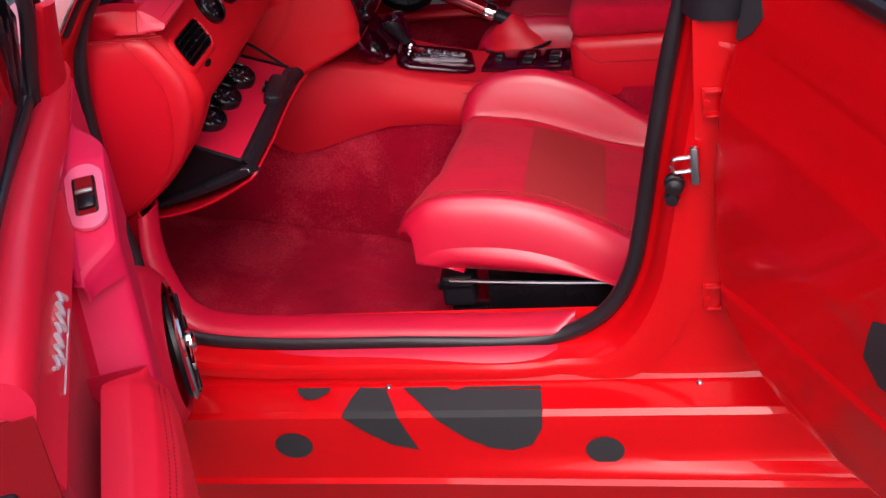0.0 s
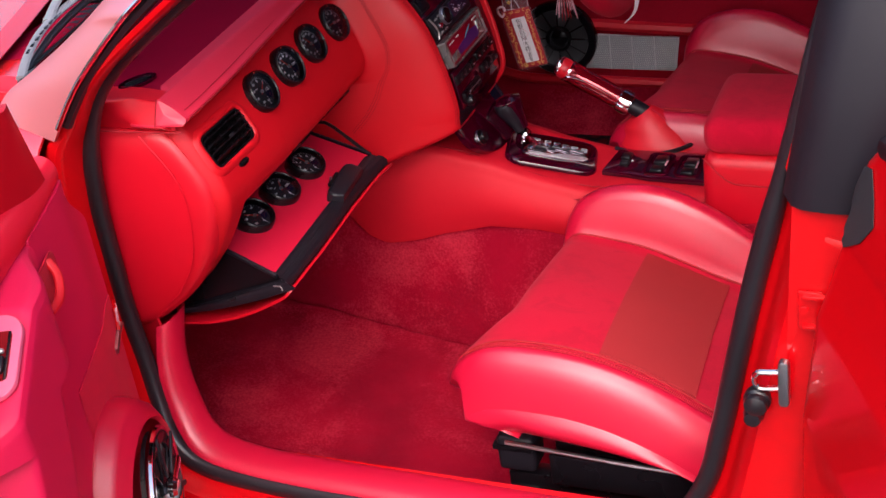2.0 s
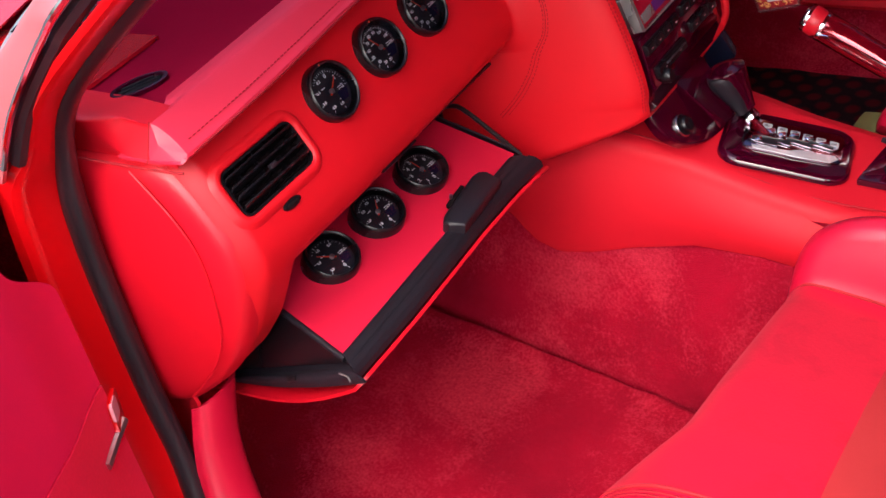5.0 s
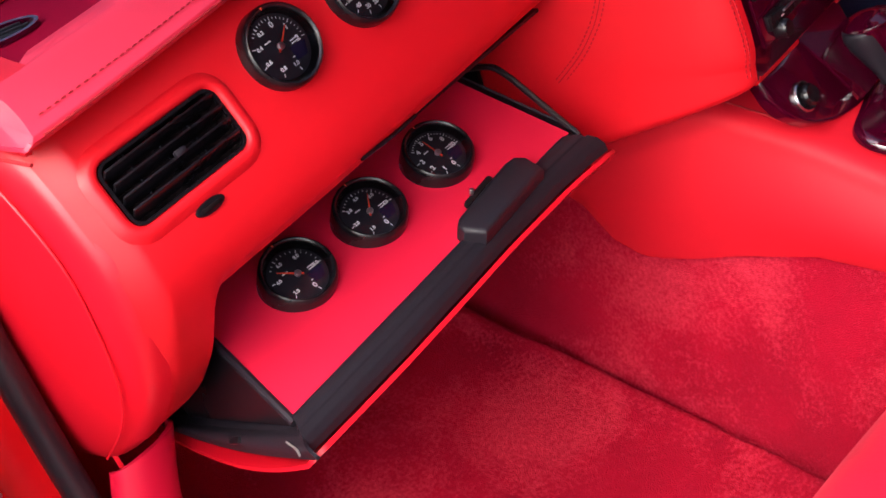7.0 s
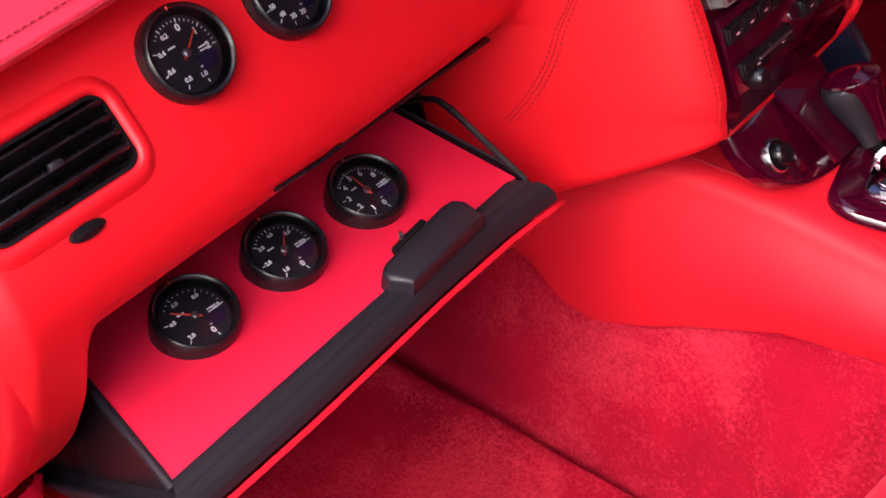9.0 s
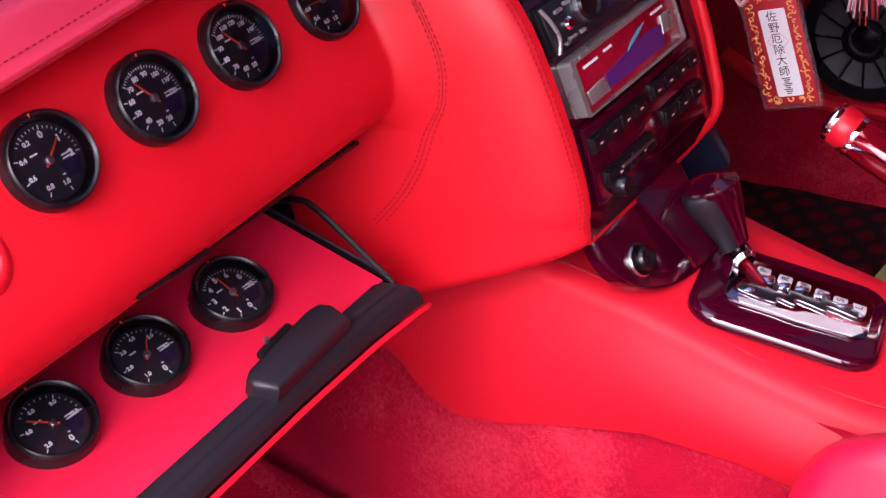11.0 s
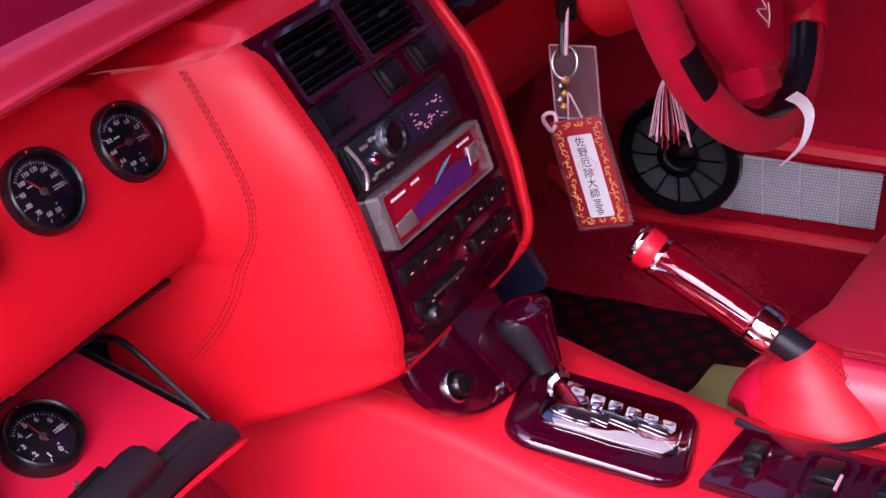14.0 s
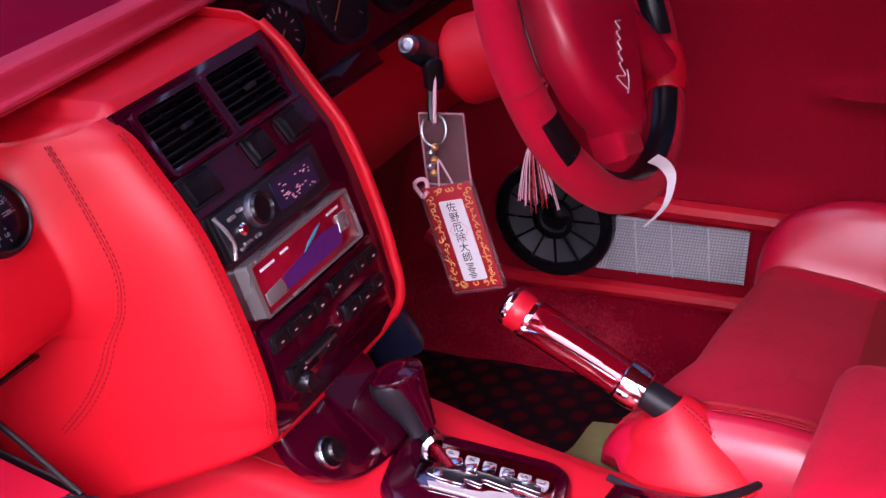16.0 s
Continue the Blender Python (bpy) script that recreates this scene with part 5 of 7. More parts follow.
def con(u, v):
    x = -0.12 + 0.92 * u
    zt, zl, y0 = interp(TOPZ, x), interp(LOWZ, x), interp(NEARY, x)
    if v < 0.45:
        k = v / 0.45
        bulge = 0.010 * math.sin(math.pi * k)
        return (x, y0 - bulge + 0.012 * k * k, zl + (zt - 0.014 - zl) * k)
    k = (v - 0.45) / 0.55
    if k < 0.2:
        a = k / 0.2 * math.pi / 2
        return (x, y0 + 0.012 + 0.020 * (1 - math.cos(a)), zt - 0.014 + 0.014 * math.sin(a))
    k = (k - 0.2) / 0.8
    return (x, y0 + 0.032 + (0.935 - y0 - 0.032) * k, zt - 0.012 * smooth01((k - 0.85) / 0.15))


part("shell", sheet(con, 60, 36), CONSOLESKIN, console, solid=0.003, deg=70)
part("far_wall", sheet(lambda u, v: (-0.12 + 0.92 * u, 0.935 + 0.02 * v, interp(TOPZ, -0.12 + 0.92 * u) - 0.012 - 0.16 * v), 30, 6), VINYL, console, solid=0.003)
part("top_seam", tube([(0.19, 0.7585, 0.6185), (0.27, 0.757, 0.606), (0.35, 0.756, 0.5835), (0.46, 0.757, 0.556), (0.59, 0.765, 0.5445)], 0.0011, 6, 40), STITCH, console)

# lighter panel at the console's front
ash = thing("ashtray_panel", "burgundy lacquered ashtray panel with a cigarette lighter", "ashtray", Matrix.Translation((0.30, 0.81, 0.65)))
am = basis((0.284, 0.797, 0.646), (0, 1, 0), Vector((-0.040, 0, 0.075)))
ash_line = [(-0.070, 0.034, 0), (0.0, 0.037, 0), (0.068, 0.036, 0), (0.071, -0.010, 0), (0.066, -0.044, 0), (0.050, -0.061, 0), (0.018, -0.062, 0), (-0.022, -0.053, 0), (-0.054, -0.035, 0), (-0.075, -0.010, 0), (-0.080, 0.016, 0)]
part("panel", slab([(p.x, p.y) for p in [spline(ash_line, k / 56, True) for k in range(56)]], 0.014, am @ Matrix.Translation((0, 0, -0.006)), 0.004, 3), LACQUER, ash)
part("lid", sheet(lambda u, v: am @ Vector((-0.010 + 0.074 * u + 0.014 * v - 0.030 * u * v, 0.036 - 0.088 * v, 0.010 + 0.014 * math.sin(math.pi * 0.5 * v))), 8, 10), LACQUER, ash, solid=0.004)
part("socket", lathe([(0.0150, 0), (0.0150, 0.003), (0.0135, 0.0045), (0.0122, 0.003), (0.0122, 0.001)], am @ Matrix.Translation((-0.042, -0.014, 0.008)), 28), STEEL, ash)
part("lighter_knob", lathe([(0.0105, 0), (0.0105, 0.010), (0.0085, 0.0125), (0.004, 0.0115), (0, 0.0115)], am @ Matrix.Translation((-0.042, -0.014, 0.008)), 24), BLACK, ash)

# gear selector
gear = thing("gear_selector", "automatic gear selector with a burgundy and black knob", "gear lever", Matrix.Translation((0.40, 0.835, 0.57)))
GS = -0.27
gm = basis((0.405, 0.8285, 0.5735), Vector((1, 0.235, GS)), (-0.235, 1, 0))     # x to the rear, y to the driver, z up
part("plate", slab(rounded(0.166, 0.118, 0.030, 6), 0.010, gm @ Matrix.Translation((-0.004, 0, -0.002)), 0.008, 4), LACQUER, gear)
part("gate_plate", slab(rounded(0.124, 0.066, 0.012, 5), 0.003, gm @ Matrix.Translation((0.002, 0.004, 0.0075)), 0.001), SMOKED, gear, "smoked chrome gate plate")
gate = [(-0.050, -0.016), (-0.018, -0.018), (-0.018, -0.010), (-0.002, -0.012), (-0.002, -0.004), (0.024, -0.007), (0.024, 0.001), (0.050, -0.002), (0.050, 0.006), (0.018, 0.010), (0.018, 0.004), (-0.010, 0.006), (-0.010, -0.001), (-0.040, -0.002), (-0.050, -0.006)]
part("gate", slab(gate, 0.0015, gm @ Matrix.Translation((0.002, 0.0, 0.0104))), MATTE, gear, "black zigzag gate slot")
part("gate_edge", tube([gm @ Vector((0.002 + x, y, 0.0125)) for x, y in gate], 0.0005, 6, 120, True), CHROME, gear)
# pale sliver shaped like the sky's reflection on the glossy plate
part("gate_gleam", slab([(-0.046, -0.030), (-0.020, -0.0295), (0.004, -0.0315), (0.030, -0.029), (0.050, -0.028), (0.058, -0.018), (0.053, -0.012), (0.030, -0.0155), (0.026, -0.012), (0.006, -0.0165), (0.000, -0.0205), (-0.020, -0.0235), (-0.030, -0.0215), (-0.049, -0.024)], 0.0012, gm @ Matrix.Translation((0.002, 0.0, 0.0104))), BRIGHT, gear, "bright sliver standing for the sky's reflection on the gate plate")
for k, s in enumerate("PRNDSL"):
    mk = gm @ Matrix.Translation((-0.034 + 0.0165 * k + (0.003 if k else 0), 0.022 - 0.002 * k, 0.0104))
    part("indicator", slab(rounded(0.0125, 0.0105, 0.002, 3), 0.0025, mk, 0.0008), BRIGHT, gear)
    part("indicator_letter", letters(s, 0.0092, mk @ Matrix.Translation((0, 0, 0.0026)) @ pose(0, 0, 0, 0, 0, 90), 0.0003), INK, gear)
# chrome bits: the block at the lever's base and added glints around it
for bx, by, bw, bh in ((-0.030, 0.010, 0.016, 0.009), (-0.013, 0.009, 0.010, 0.007), (0.002, 0.0125, 0.012, 0.005), (-0.040, -0.012, 0.010, 0.006), (0.040, 0.008, 0.014, 0.004), (0.020, 0.0125, 0.012, 0.004)):
    part("detent_glint", box(bw, bh, 0.004, gm @ Matrix.Translation((bx, by, 0.0125)) @ pose(0, 0, 0, 8, -12, 10), 0.0012), CHROME, gear)
lev0, lev1 = gm @ Vector((-0.030, 0.004, 0.010)), Vector((0.347, 0.847, 0.602))
part("shaft", tube([lev0, lev0.lerp(lev1, 0.5), lev1], 0.0045, 10, 10), REDGLOSS, gear)
part("collar", lathe([(0.0085, 0), (0.0118, 0.004), (0.0118, 0.018), (0.0095, 0.024), (0, 0.024)], Matrix.Translation(lev1) @ (lev1 - lev0).to_track_quat("Z", "Y").to_matrix().to_4x4() @ Matrix.Translation((0, 0, -0.010)), 24), CHROME, gear)
KN = [(0.345, 0.847, 0.615), (0.338, 0.848, 0.630), (0.328, 0.849, 0.648), (0.320, 0.850, 0.662), (0.317, 0.850, 0.673)]
knob = part("knob", tube(KN, lambda u: 0.0105 + 0.0150 * smooth01(u * 1.25) - 0.013 * smooth01((u - 0.86) / 0.14), 18, 24), LACQUER, gear, "burgundy lacquer knob")
part("knob_grip", tube([(x - 0.003, y - 0.0085, z - 0.003) for x, y, z in KN], lambda u: 0.0085 + 0.0115 * smooth01(u * 1.4) - 0.014 * smooth01((u - 0.82) / 0.18), 14, 20), MATTE, knob, "black grip of the knob")
part("knob_button", lathe([(0.0075, 0), (0.0075, 0.004), (0.006, 0.006), (0, 0.006)], basis((0.339, 0.851, 0.655), (0, 1, 0), (-0.2, 0, 1)), 18), BLACK, knob)

# switch panel behind it
sw = thing("window_controls", "burgundy lacquered panel of window lift switches", "window controls", Matrix.Translation((0.57, 0.85, 0.55)))
sm = basis((0.583, 0.838, 0.553), (1, 0, -0.02), (0, 1, 0))
part("panel", slab([(-0.084, -0.034), (-0.040, -0.037), (0.0, -0.044), (0.10, -0.046), (0.10, 0.050), (-0.02, 0.052), (-0.074, 0.050)], 0.010, sm @ Matrix.Translation((0, 0, -0.004)), 0.003, 2), LACQUER, sw)
for bx, by, wx, wy in ((-0.052, 0.020, 0.018, 0.026), (-0.050, -0.006, 0.016, 0.016), (0.012, 0.014, 0.022, 0.034), (0.012, -0.020, 0.022, 0.026), (0.066, 0.012, 0.022, 0.034), (0.066, -0.022, 0.022, 0.026)):
    b = part("switch", box(wy, wx, 0.008, sm @ Matrix.Translation((bx, by, 0.008)) @ pose(0, 0, 0, 0, 6, 90), 0.003), BLACK, sw)
for bx in (0.012, 0.066):
    part("rocker_surround", ring_frame(rounded(0.046, 0.078, 0.010), rounded(0.036, 0.068, 0.008), 0.006, sm @ Matrix.Translation((bx, -0.003, 0.004))), LACQUER, sw)
    part("rocker_mark", box(0.003, 0.022, 0.001, sm @ Matrix.Translation((bx + 0.013, -0.003, 0.0125)), 0), PINKGREY, sw)

# armrest box
arm = thing("armrest", "red padded armrest box between the seats", "armrest", Matrix.Translation((0.8, 0.82, 0.5)))
part("box", box(0.36, 0.215, 0.14, Matrix.Translation((0.875, 0.825, 0.572)), 0.022, 3), VINYL, arm)
part("lid", box(0.35, 0.212, 0.066, Matrix.Translation((0.872, 0.826, 0.672)), 0.026, 4), SUEDE, arm, "dark red suede armrest lid")
part("seam", tube([(0.70, 0.7165, 0.640), (0.74, 0.7165, 0.600), (0.78, 0.7165, 0.594), (0.90, 0.7165, 0.592), (1.03, 0.7165, 0.592)], 0.0014, 6, 40), STITCH, arm)

# handbrake
brake = thing("handbrake", "chrome and candy red handbrake lever with a red leather boot", "handbrake", Matrix.Translation((0.5, 0.97, 0.5)))
B0, B1 = Vector((0.383, 0.970, 0.6825)), Vector((0.530, 0.970, 0.598))
bd = (B1 - B0).normalized()
bm4 = Matrix.Translation(B0) @ bd.to_track_quat("Z", "Y").to_matrix().to_4x4() @ Matrix.Diagonal((1.18, 1.18, 1, 1))
part("grip", lathe([(0.0, 0.020), (0.0155, 0.020), (0.0172, 0.024), (0.0172, 0.060), (0.0165, 0.115), (0.0160, 0.124), (0.0, 0.124)], bm4, 28), REDGLOSS, brake)
part("end_cap", lathe([(0.0, 0.0), (0.0150, 0.0), (0.0164, 0.003), (0.0168, 0.009), (0.0164, 0.016), (0.0150, 0.019), (0.0, 0.019)], bm4, 28), VINYL, brake, "red rubber band at the tip")
part("release_button", lathe([(0.0, -0.007), (0.010, -0.0066), (0.0128, -0.004), (0.0132, 0.001), (0.0, 0.001)], bm4, 28), LACQUER, brake, "dark release button")
part("tip_ring", lathe([(0.0130, -0.0035), (0.0158, -0.003), (0.0166, -0.0005), (0.0160, 0.0022), (0.0130, 0.0025)], bm4, 28), CHROME, brake)
part("collar_ring", lathe([(0.0150, 0.0185), (0.0176, 0.0195), (0.0178, 0.0225), (0.0172, 0.0245), (0.0150, 0.0250)], bm4, 28), CHROME, brake)
part("chrome_flash", tube([bm4 @ Vector((0.0172 * math.cos(p), 0.0172 * math.sin(p), z)) for p, z in ((3.9, 0.014), (3.3, 0.022), (2.9, 0.040), (2.75, 0.070), (2.7, 0.120))], 0.0016, 6, 40), CHROME, brake, "thin chrome line along the grip")
part("chrome_flash", tube([bm4 @ Vector((0.0168 * math.cos(p), 0.0168 * math.sin(p), z)) for p, z in ((4.1, 0.014), (4.8, 0.022), (5.2, 0.040), (5.3, 0.070), (5.3, 0.120))], 0.0016, 6, 40), CHROME, brake)
part("lever_shoe", sheet(lambda u, v: bm4 @ Vector(((0.0182 - 0.004 * (1 - u)) * math.cos(2.2 + 0.9 * v), (0.0182 - 0.004 * (1 - u)) * math.sin(2.2 + 0.9 * v), 0.070 + 0.052 * u)), 10, 8), REDGLOSS, brake, solid=0.001)
part("base_ring", lathe([(0.0165, 0.124), (0.0185, 0.126), (0.0190, 0.132), (0.0190, 0.142), (0.0182, 0.148), (0.0150, 0.150)], bm4, 28), CHROME, brake)
part("neck", lathe([(0.0125, 0.150), (0.0125, 0.190)], bm4, 20), MATTE, brake)


def boot(u, v):
    """A soft leather cone from the lever's neck to an oval edge on the console."""
    a = 2 * math.pi * u
    top, low = Vector((0.532, 0.970, 0.597)), Vector((0.566, 0.966, 0.540))
    c = top.lerp(low, v)
    c.z = top.z + (low.z - top.z) * v ** 1.25
    r0 = Vector((0.017 * math.cos(a), 0.018 * math.sin(a), 0.012 * math.cos(a)))
    r1 = Vector((0.076 * math.cos(a), 0.052 * math.sin(a), 0.0))
    k = v ** 0.88
    fold = 1 + 0.045 * math.sin(v * 8 + 2 * math.cos(a)) * math.sin(math.pi * v) + 0.03 * math.sin(3 * a) * math.sin(math.pi * v)
    return c + r0.lerp(r1, k) * fold


part("boot", sheet(boot, 48, 24, close_u=True), BOOTSKIN, brake, "creased red leather boot", solid=0.002, deg=80)
part("boot_rim", tube([(0.496, 0.908, 0.550), (0.535, 0.897, 0.549), (0.585, 0.902, 0.548), (0.626, 0.938, 0.549), (0.650, 0.992, 0.551), (0.662, 1.04, 0.553), (0.668, 1.09, 0.556)], 0.0042, 8, 60), RUBBER, brake, "black boot edge")
for du in (-0.012, 0.012):
    part("stitching", stitches([boot(0.93 + du, k / 20) + Vector((0.0006, -0.0006, 0.0008)) for k in range(1, 20)], 0.0007), STITCH, brake)
part("seam", tube([boot(0.93, k / 20) for k in range(1, 20)], 0.0010, 6, 40), LEATHER, brake)


# ---- seats ----
NEARZ = [(0.440, 0.545), (0.470, 0.575), (0.51, 0.591), (0.57, 0.592), (0.63, 0.588), (0.70, 0.570), (0.77, 0.537), (0.85, 0.485), (0.95, 0.455), (1.10, 0.45)]
FARZ = [(0.440, 0.530), (0.50, 0.538), (0.62, 0.517), (0.70, 0.486), (0.76, 0.462), (0.85, 0.445), (0.95, 0.435), (1.10, 0.43)]
CREST = [(0.440, 0.530), (0.485, 0.568), (0.52, 0.598), (0.57, 0.615), (0.64, 0.616), (0.70, 0.594), (0.76, 0.558), (0.85, 0.492), (0.95, 0.46), (1.10, 0.45)]


def flow(table, v):
    """The table's value, its corners rounded off."""
    return sum(interp(table, v + d) for d in (-0.03, -0.018, -0.006, 0.006, 0.018, 0.03)) / 6


def seat(name, y0, label, flip, back_by):
    s = thing(name, label, "car seat", Matrix.Translation((0.75 + back_by, y0, 0.26)), "front seats")

    def place(x, y, z):
        return Vector((x + back_by, y0 + flip * (y - 0.437), z))

    def nose(w):
        """Where the cushion's front edge stands, w across it."""
        return 0.478 - 0.060 * (1 - smooth01((w - 0.04) / 0.30)) + 0.050 * (1 - smooth01(w / 0.12)) - 0.004 * smooth01((w - 0.85) / 0.1)

    def height(x, w):
        n, f, c = flow(NEARZ, x), flow(FARZ, x), flow(CREST, x)
        y = 0.165 + 0.540 * w
        rows = [(0.165, n - 0.075), (0.170, n - 0.040), (0.182, n - 0.010), (0.200, n + 0.006), (0.225, n), (0.30, n + (f - n) * 0.19 + 0.006), (0.42, n + (f - n) * 0.5 + 0.008), (0.54, n + (f - n) * 0.81 + 0.004), (0.612, f),
                (0.628, f + (c - f) * 0.55), (0.645, f + (c - f) * 0.92), (0.660, c), (0.678, c - 0.008), (0.694, c - 0.032), (0.705, c - 0.075)]
        return y, interp(rows, y)

    def top(u, w):
        x0 = nose(w)
        x = x0 + (1.085 - x0) * u ** 1.35
        y, z = height(x, w)
        d = (x - x0) / 0.040
        if d < 1:
            z -= (0.006 + 0.039 * smooth01(w / 0.12) * smooth01((1 - w) / 0.06)) * (1 - math.sqrt(max(0.0, 1 - (1 - d) ** 2)))
        return place(x, y, z)

    def skirt(u, v):
        q = u * 3
        if q < 1:
            p, out = top(1 - q, 0), Vector((0, -flip, 0))
        elif q < 2:
            p, out = top(0, q - 1), Vector((-1, 0, 0))
        else:
            p, out = top(q - 2, 1), Vector((0, flip, 0))
        wf = 1 - smooth01((p.x - back_by - 0.46) / 0.16)
        ws = 0.0 if 1 <= q < 2 else 1.0
        back = wf * 0.080 if ws else 0.080 + 0.06 * smooth01((q - 1) / 0.25) * smooth01((2 - q) / 0.15)
        x = p.x + back * v ** 1.2
        zb = 0.472 - 0.12 * max(0.0, x - back_by - 0.52)
        return Vector((x, p.y, p.z + (min(zb, p.z - 0.01) - p.z) * v)) + out * ws * (0.016 * math.sin(math.pi * v) * (1 - 0.4 * wf) - 0.012 * v)

    part("cushion", sheet(top, 70, 90), LEATHER, s, solid=0.002, deg=80)
    part("cushion_side", sheet(skirt, 150, 10), LEATHER, s, solid=0.002, deg=80)

    def over(x0, x1, y0_, y1_, up, lean=0.0):
        def f(u, v):
            w = (y0_ + (y1_ - y0_) * v - 0.165) / 0.540
            xf = nose(w)
            x = max(xf + 0.001, x0 + (x1 - x0) * u + lean * (v - 0.5))
            y, z = height(x, w)
            d = (x - xf) / 0.040
            if d < 1:
                z -= 0.045 * (1 - math.sqrt(max(0.0, 1 - (1 - d) ** 2)))
            return place(x, y, z + up)
        return f

    part("seat_panel", sheet(over(0.436, 1.07, 0.226, 0.614, 0.0025), 70, 30), SUEDE, s, "red suede seat centre", solid=0.002, deg=80)
    part("front_panel", sheet(lambda u, v: skirt((1 + 0.13 + 0.70 * u) / 3, v) + Vector((-0.0025, 0, 0)), 20, 8), SUEDE, s, solid=0.002, deg=80)
    part("cloth_insert", sheet(over(0.643, 0.776, 0.228, 0.612, 0.0052, -0.030), 20, 24), INSERT, s, "brownish red cloth insert", solid=0.002, deg=80)
    for yy in (0.2255, 0.6145):
        part("piping", tube([over(0.452, 1.05, yy, yy, 0.0015)(k / 24, 0) for k in range(25)], 0.0022, 6, 80), STITCH, s)
    for yy in (0.210, 0.2165):
        part("stitching", tube([over(0.456, 1.05, yy, yy, 0.0006)(k / 24, 0) for k in range(25)], 0.0008, 6, 80), STITCH, s)
    part("base", box(0.46, 0.40, 0.06, Matrix.Translation((0.80 + back_by, y0, 0.396)), 0.012, 2), BLACK, s, "black seat base")
    for t in (-1, 1):
        yy = y0 + flip * t * 0.212
        part("rail", box(0.50, 0.030, 0.030, Matrix.Translation((0.755 + back_by, yy, 0.350)), 0.004), BLACK, s, "black seat rail")
        part("rail_cover", box(0.058, 0.050, 0.062, Matrix.Translation((0.524 + back_by, yy, 0.404)), 0.008, 3), MATTE, s)
        part("rail_lip", box(0.062, 0.054, 0.010, Matrix.Translation((0.520 + back_by, yy, 0.416)), 0.003), BLACK, s)
        part("rail_foot", box(0.05, 0.05, 0.10, Matrix.Translation((0.95 + back_by, yy, 0.292)), 0.006), BLACK, s)
        part("rail_foot", box(0.045, 0.045, 0.10, Matrix.Translation((0.53 + back_by, yy, 0.292)), 0.006), BLACK, s)
    part("side_valance", box(0.42, 0.012, 0.055, Matrix.Translation((0.79 + back_by, y0 - flip * 0.243, 0.396)), 0.004), BLACK, s)
    part("side_bar", tube([(0.515 + back_by, y0 - flip * 0.248, 0.436), (0.70 + back_by, y0 - flip * 0.250, 0.427), (1.0 + back_by, y0 - flip * 0.250, 0.418)], 0.0035, 8, 20), STEEL, s)

    def back(u, v):
        t = 2 * v - 1
        return (1.095 + back_by + 0.26 * u - 0.045 * smooth01((abs(t) - 0.55) / 0.3), y0 + flip * 0.25 * t, 0.46 + 0.62 * u)

    part("backrest", sheet(back, 20, 24), LEATHER, s, solid=0.08, deg=80)
    return s


seat("passenger_seat", 0.437, "red leather passenger seat with a suede and cloth centre", 1, 0.0)
seat("driver_seat", 1.205, "red leather driver seat with a suede and cloth centre", 1, 0.030)

# ---- driver's side ----
ddoor = thing("driver_door", "closed driver door with red suede trim and a speaker pod", "car door", Matrix.Translation((0.5, 1.62, 0.3)))


def dtrim(u, v):
    x = -0.20 + 1.25 * u
    z = 0.30 + 0.72 * v
    y = 1.632
    y -= 0.040 * smooth01((z - 0.93) / 0.05)
    y -= 0.030 * smooth01((0.020 - abs(z - 0.672)) / 0.02) * smooth01((x - 0.50) / 0.10)
    y -= 0.030 * smooth01((0.555 - z) / 0.06)
    return (x, y, z)


part("door_trim", sheet(dtrim, 50, 60), SHADEDSUEDE, ddoor, "red suede door trim, darkened for the dim far side", solid=0.004, deg=80)
part("pod_ridge", tube([(-0.04, 1.597, 0.42), (0.07, 1.590, 0.374), (0.30, 1.588, 0.370), (0.60, 1.588, 0.364)], 0.012, 8, 30), VINYL, ddoor)
part("pod_ridge", tube([(0.25, 1.592, 0.508), (0.40, 1.590, 0.502), (0.62, 1.590, 0.494)], 0.014, 8, 30), VINYL, ddoor)
dspk = thing("door_speaker", "black spoked round speaker in the driver door", "speaker", basis((0.178, 1.578, 0.480), (1, 0, 0.0), (0, 0, 1)), "door speakers")


def speaker(g, dark, R):
    part("ring", lathe([(R, -0.004), (R, 0.010), (R * 0.96, 0.014), (R * 0.80, 0.012), (R * 0.76, 0.002)], None, 40), dark, g, local=True)
    cone = part("cone", lathe([(R * 0.85, 0.003), (R * 0.80, 0.008), (R * 0.72, 0.003), (R * 0.30, -0.016), (0.0, -0.016)], None, 40), CONE, g, "dark grey speaker cone", local=True)
    part("dust_cap", lathe([(R * 0.26, -0.010), (R * 0.22, 0.004), (R * 0.10, 0.009), (0, 0.010)], None, 24), BLACK, cone, local=True)
    for k in range(12):
        part("spoke", box(R * 0.58, R * 0.035, 0.004, pose(0, 0, 0, 0, 0, 30 * k) @ Matrix.Translation((R * 0.55, 0, 0.010)), 0.0012), dark, g, local=True)
    part("bridge", lathe([(R * 0.34, 0.006), (R * 0.34, 0.012), (R * 0.26, 0.014), (R * 0.26, 0.006)], None, 30), dark, g, local=True)


speaker(dspk, BLACK, 0.089)
grille = thing("speaker_grille", "flat grey perforated speaker mesh in the driver door", "speaker grille", Matrix.Translation((0.34, 1.59, 0.42)))
part("backing", slab([(0.230, 0.400), (0.444, 0.399), (0.453, 0.479), (0.266, 0.485)], 0.003, Matrix(((1, 0, 0, 0), (0, 0, -1, 1.5925), (0, 1, 0, 0), (0, 0, 0, 1)))), MESHGREY, grille)
wires = []
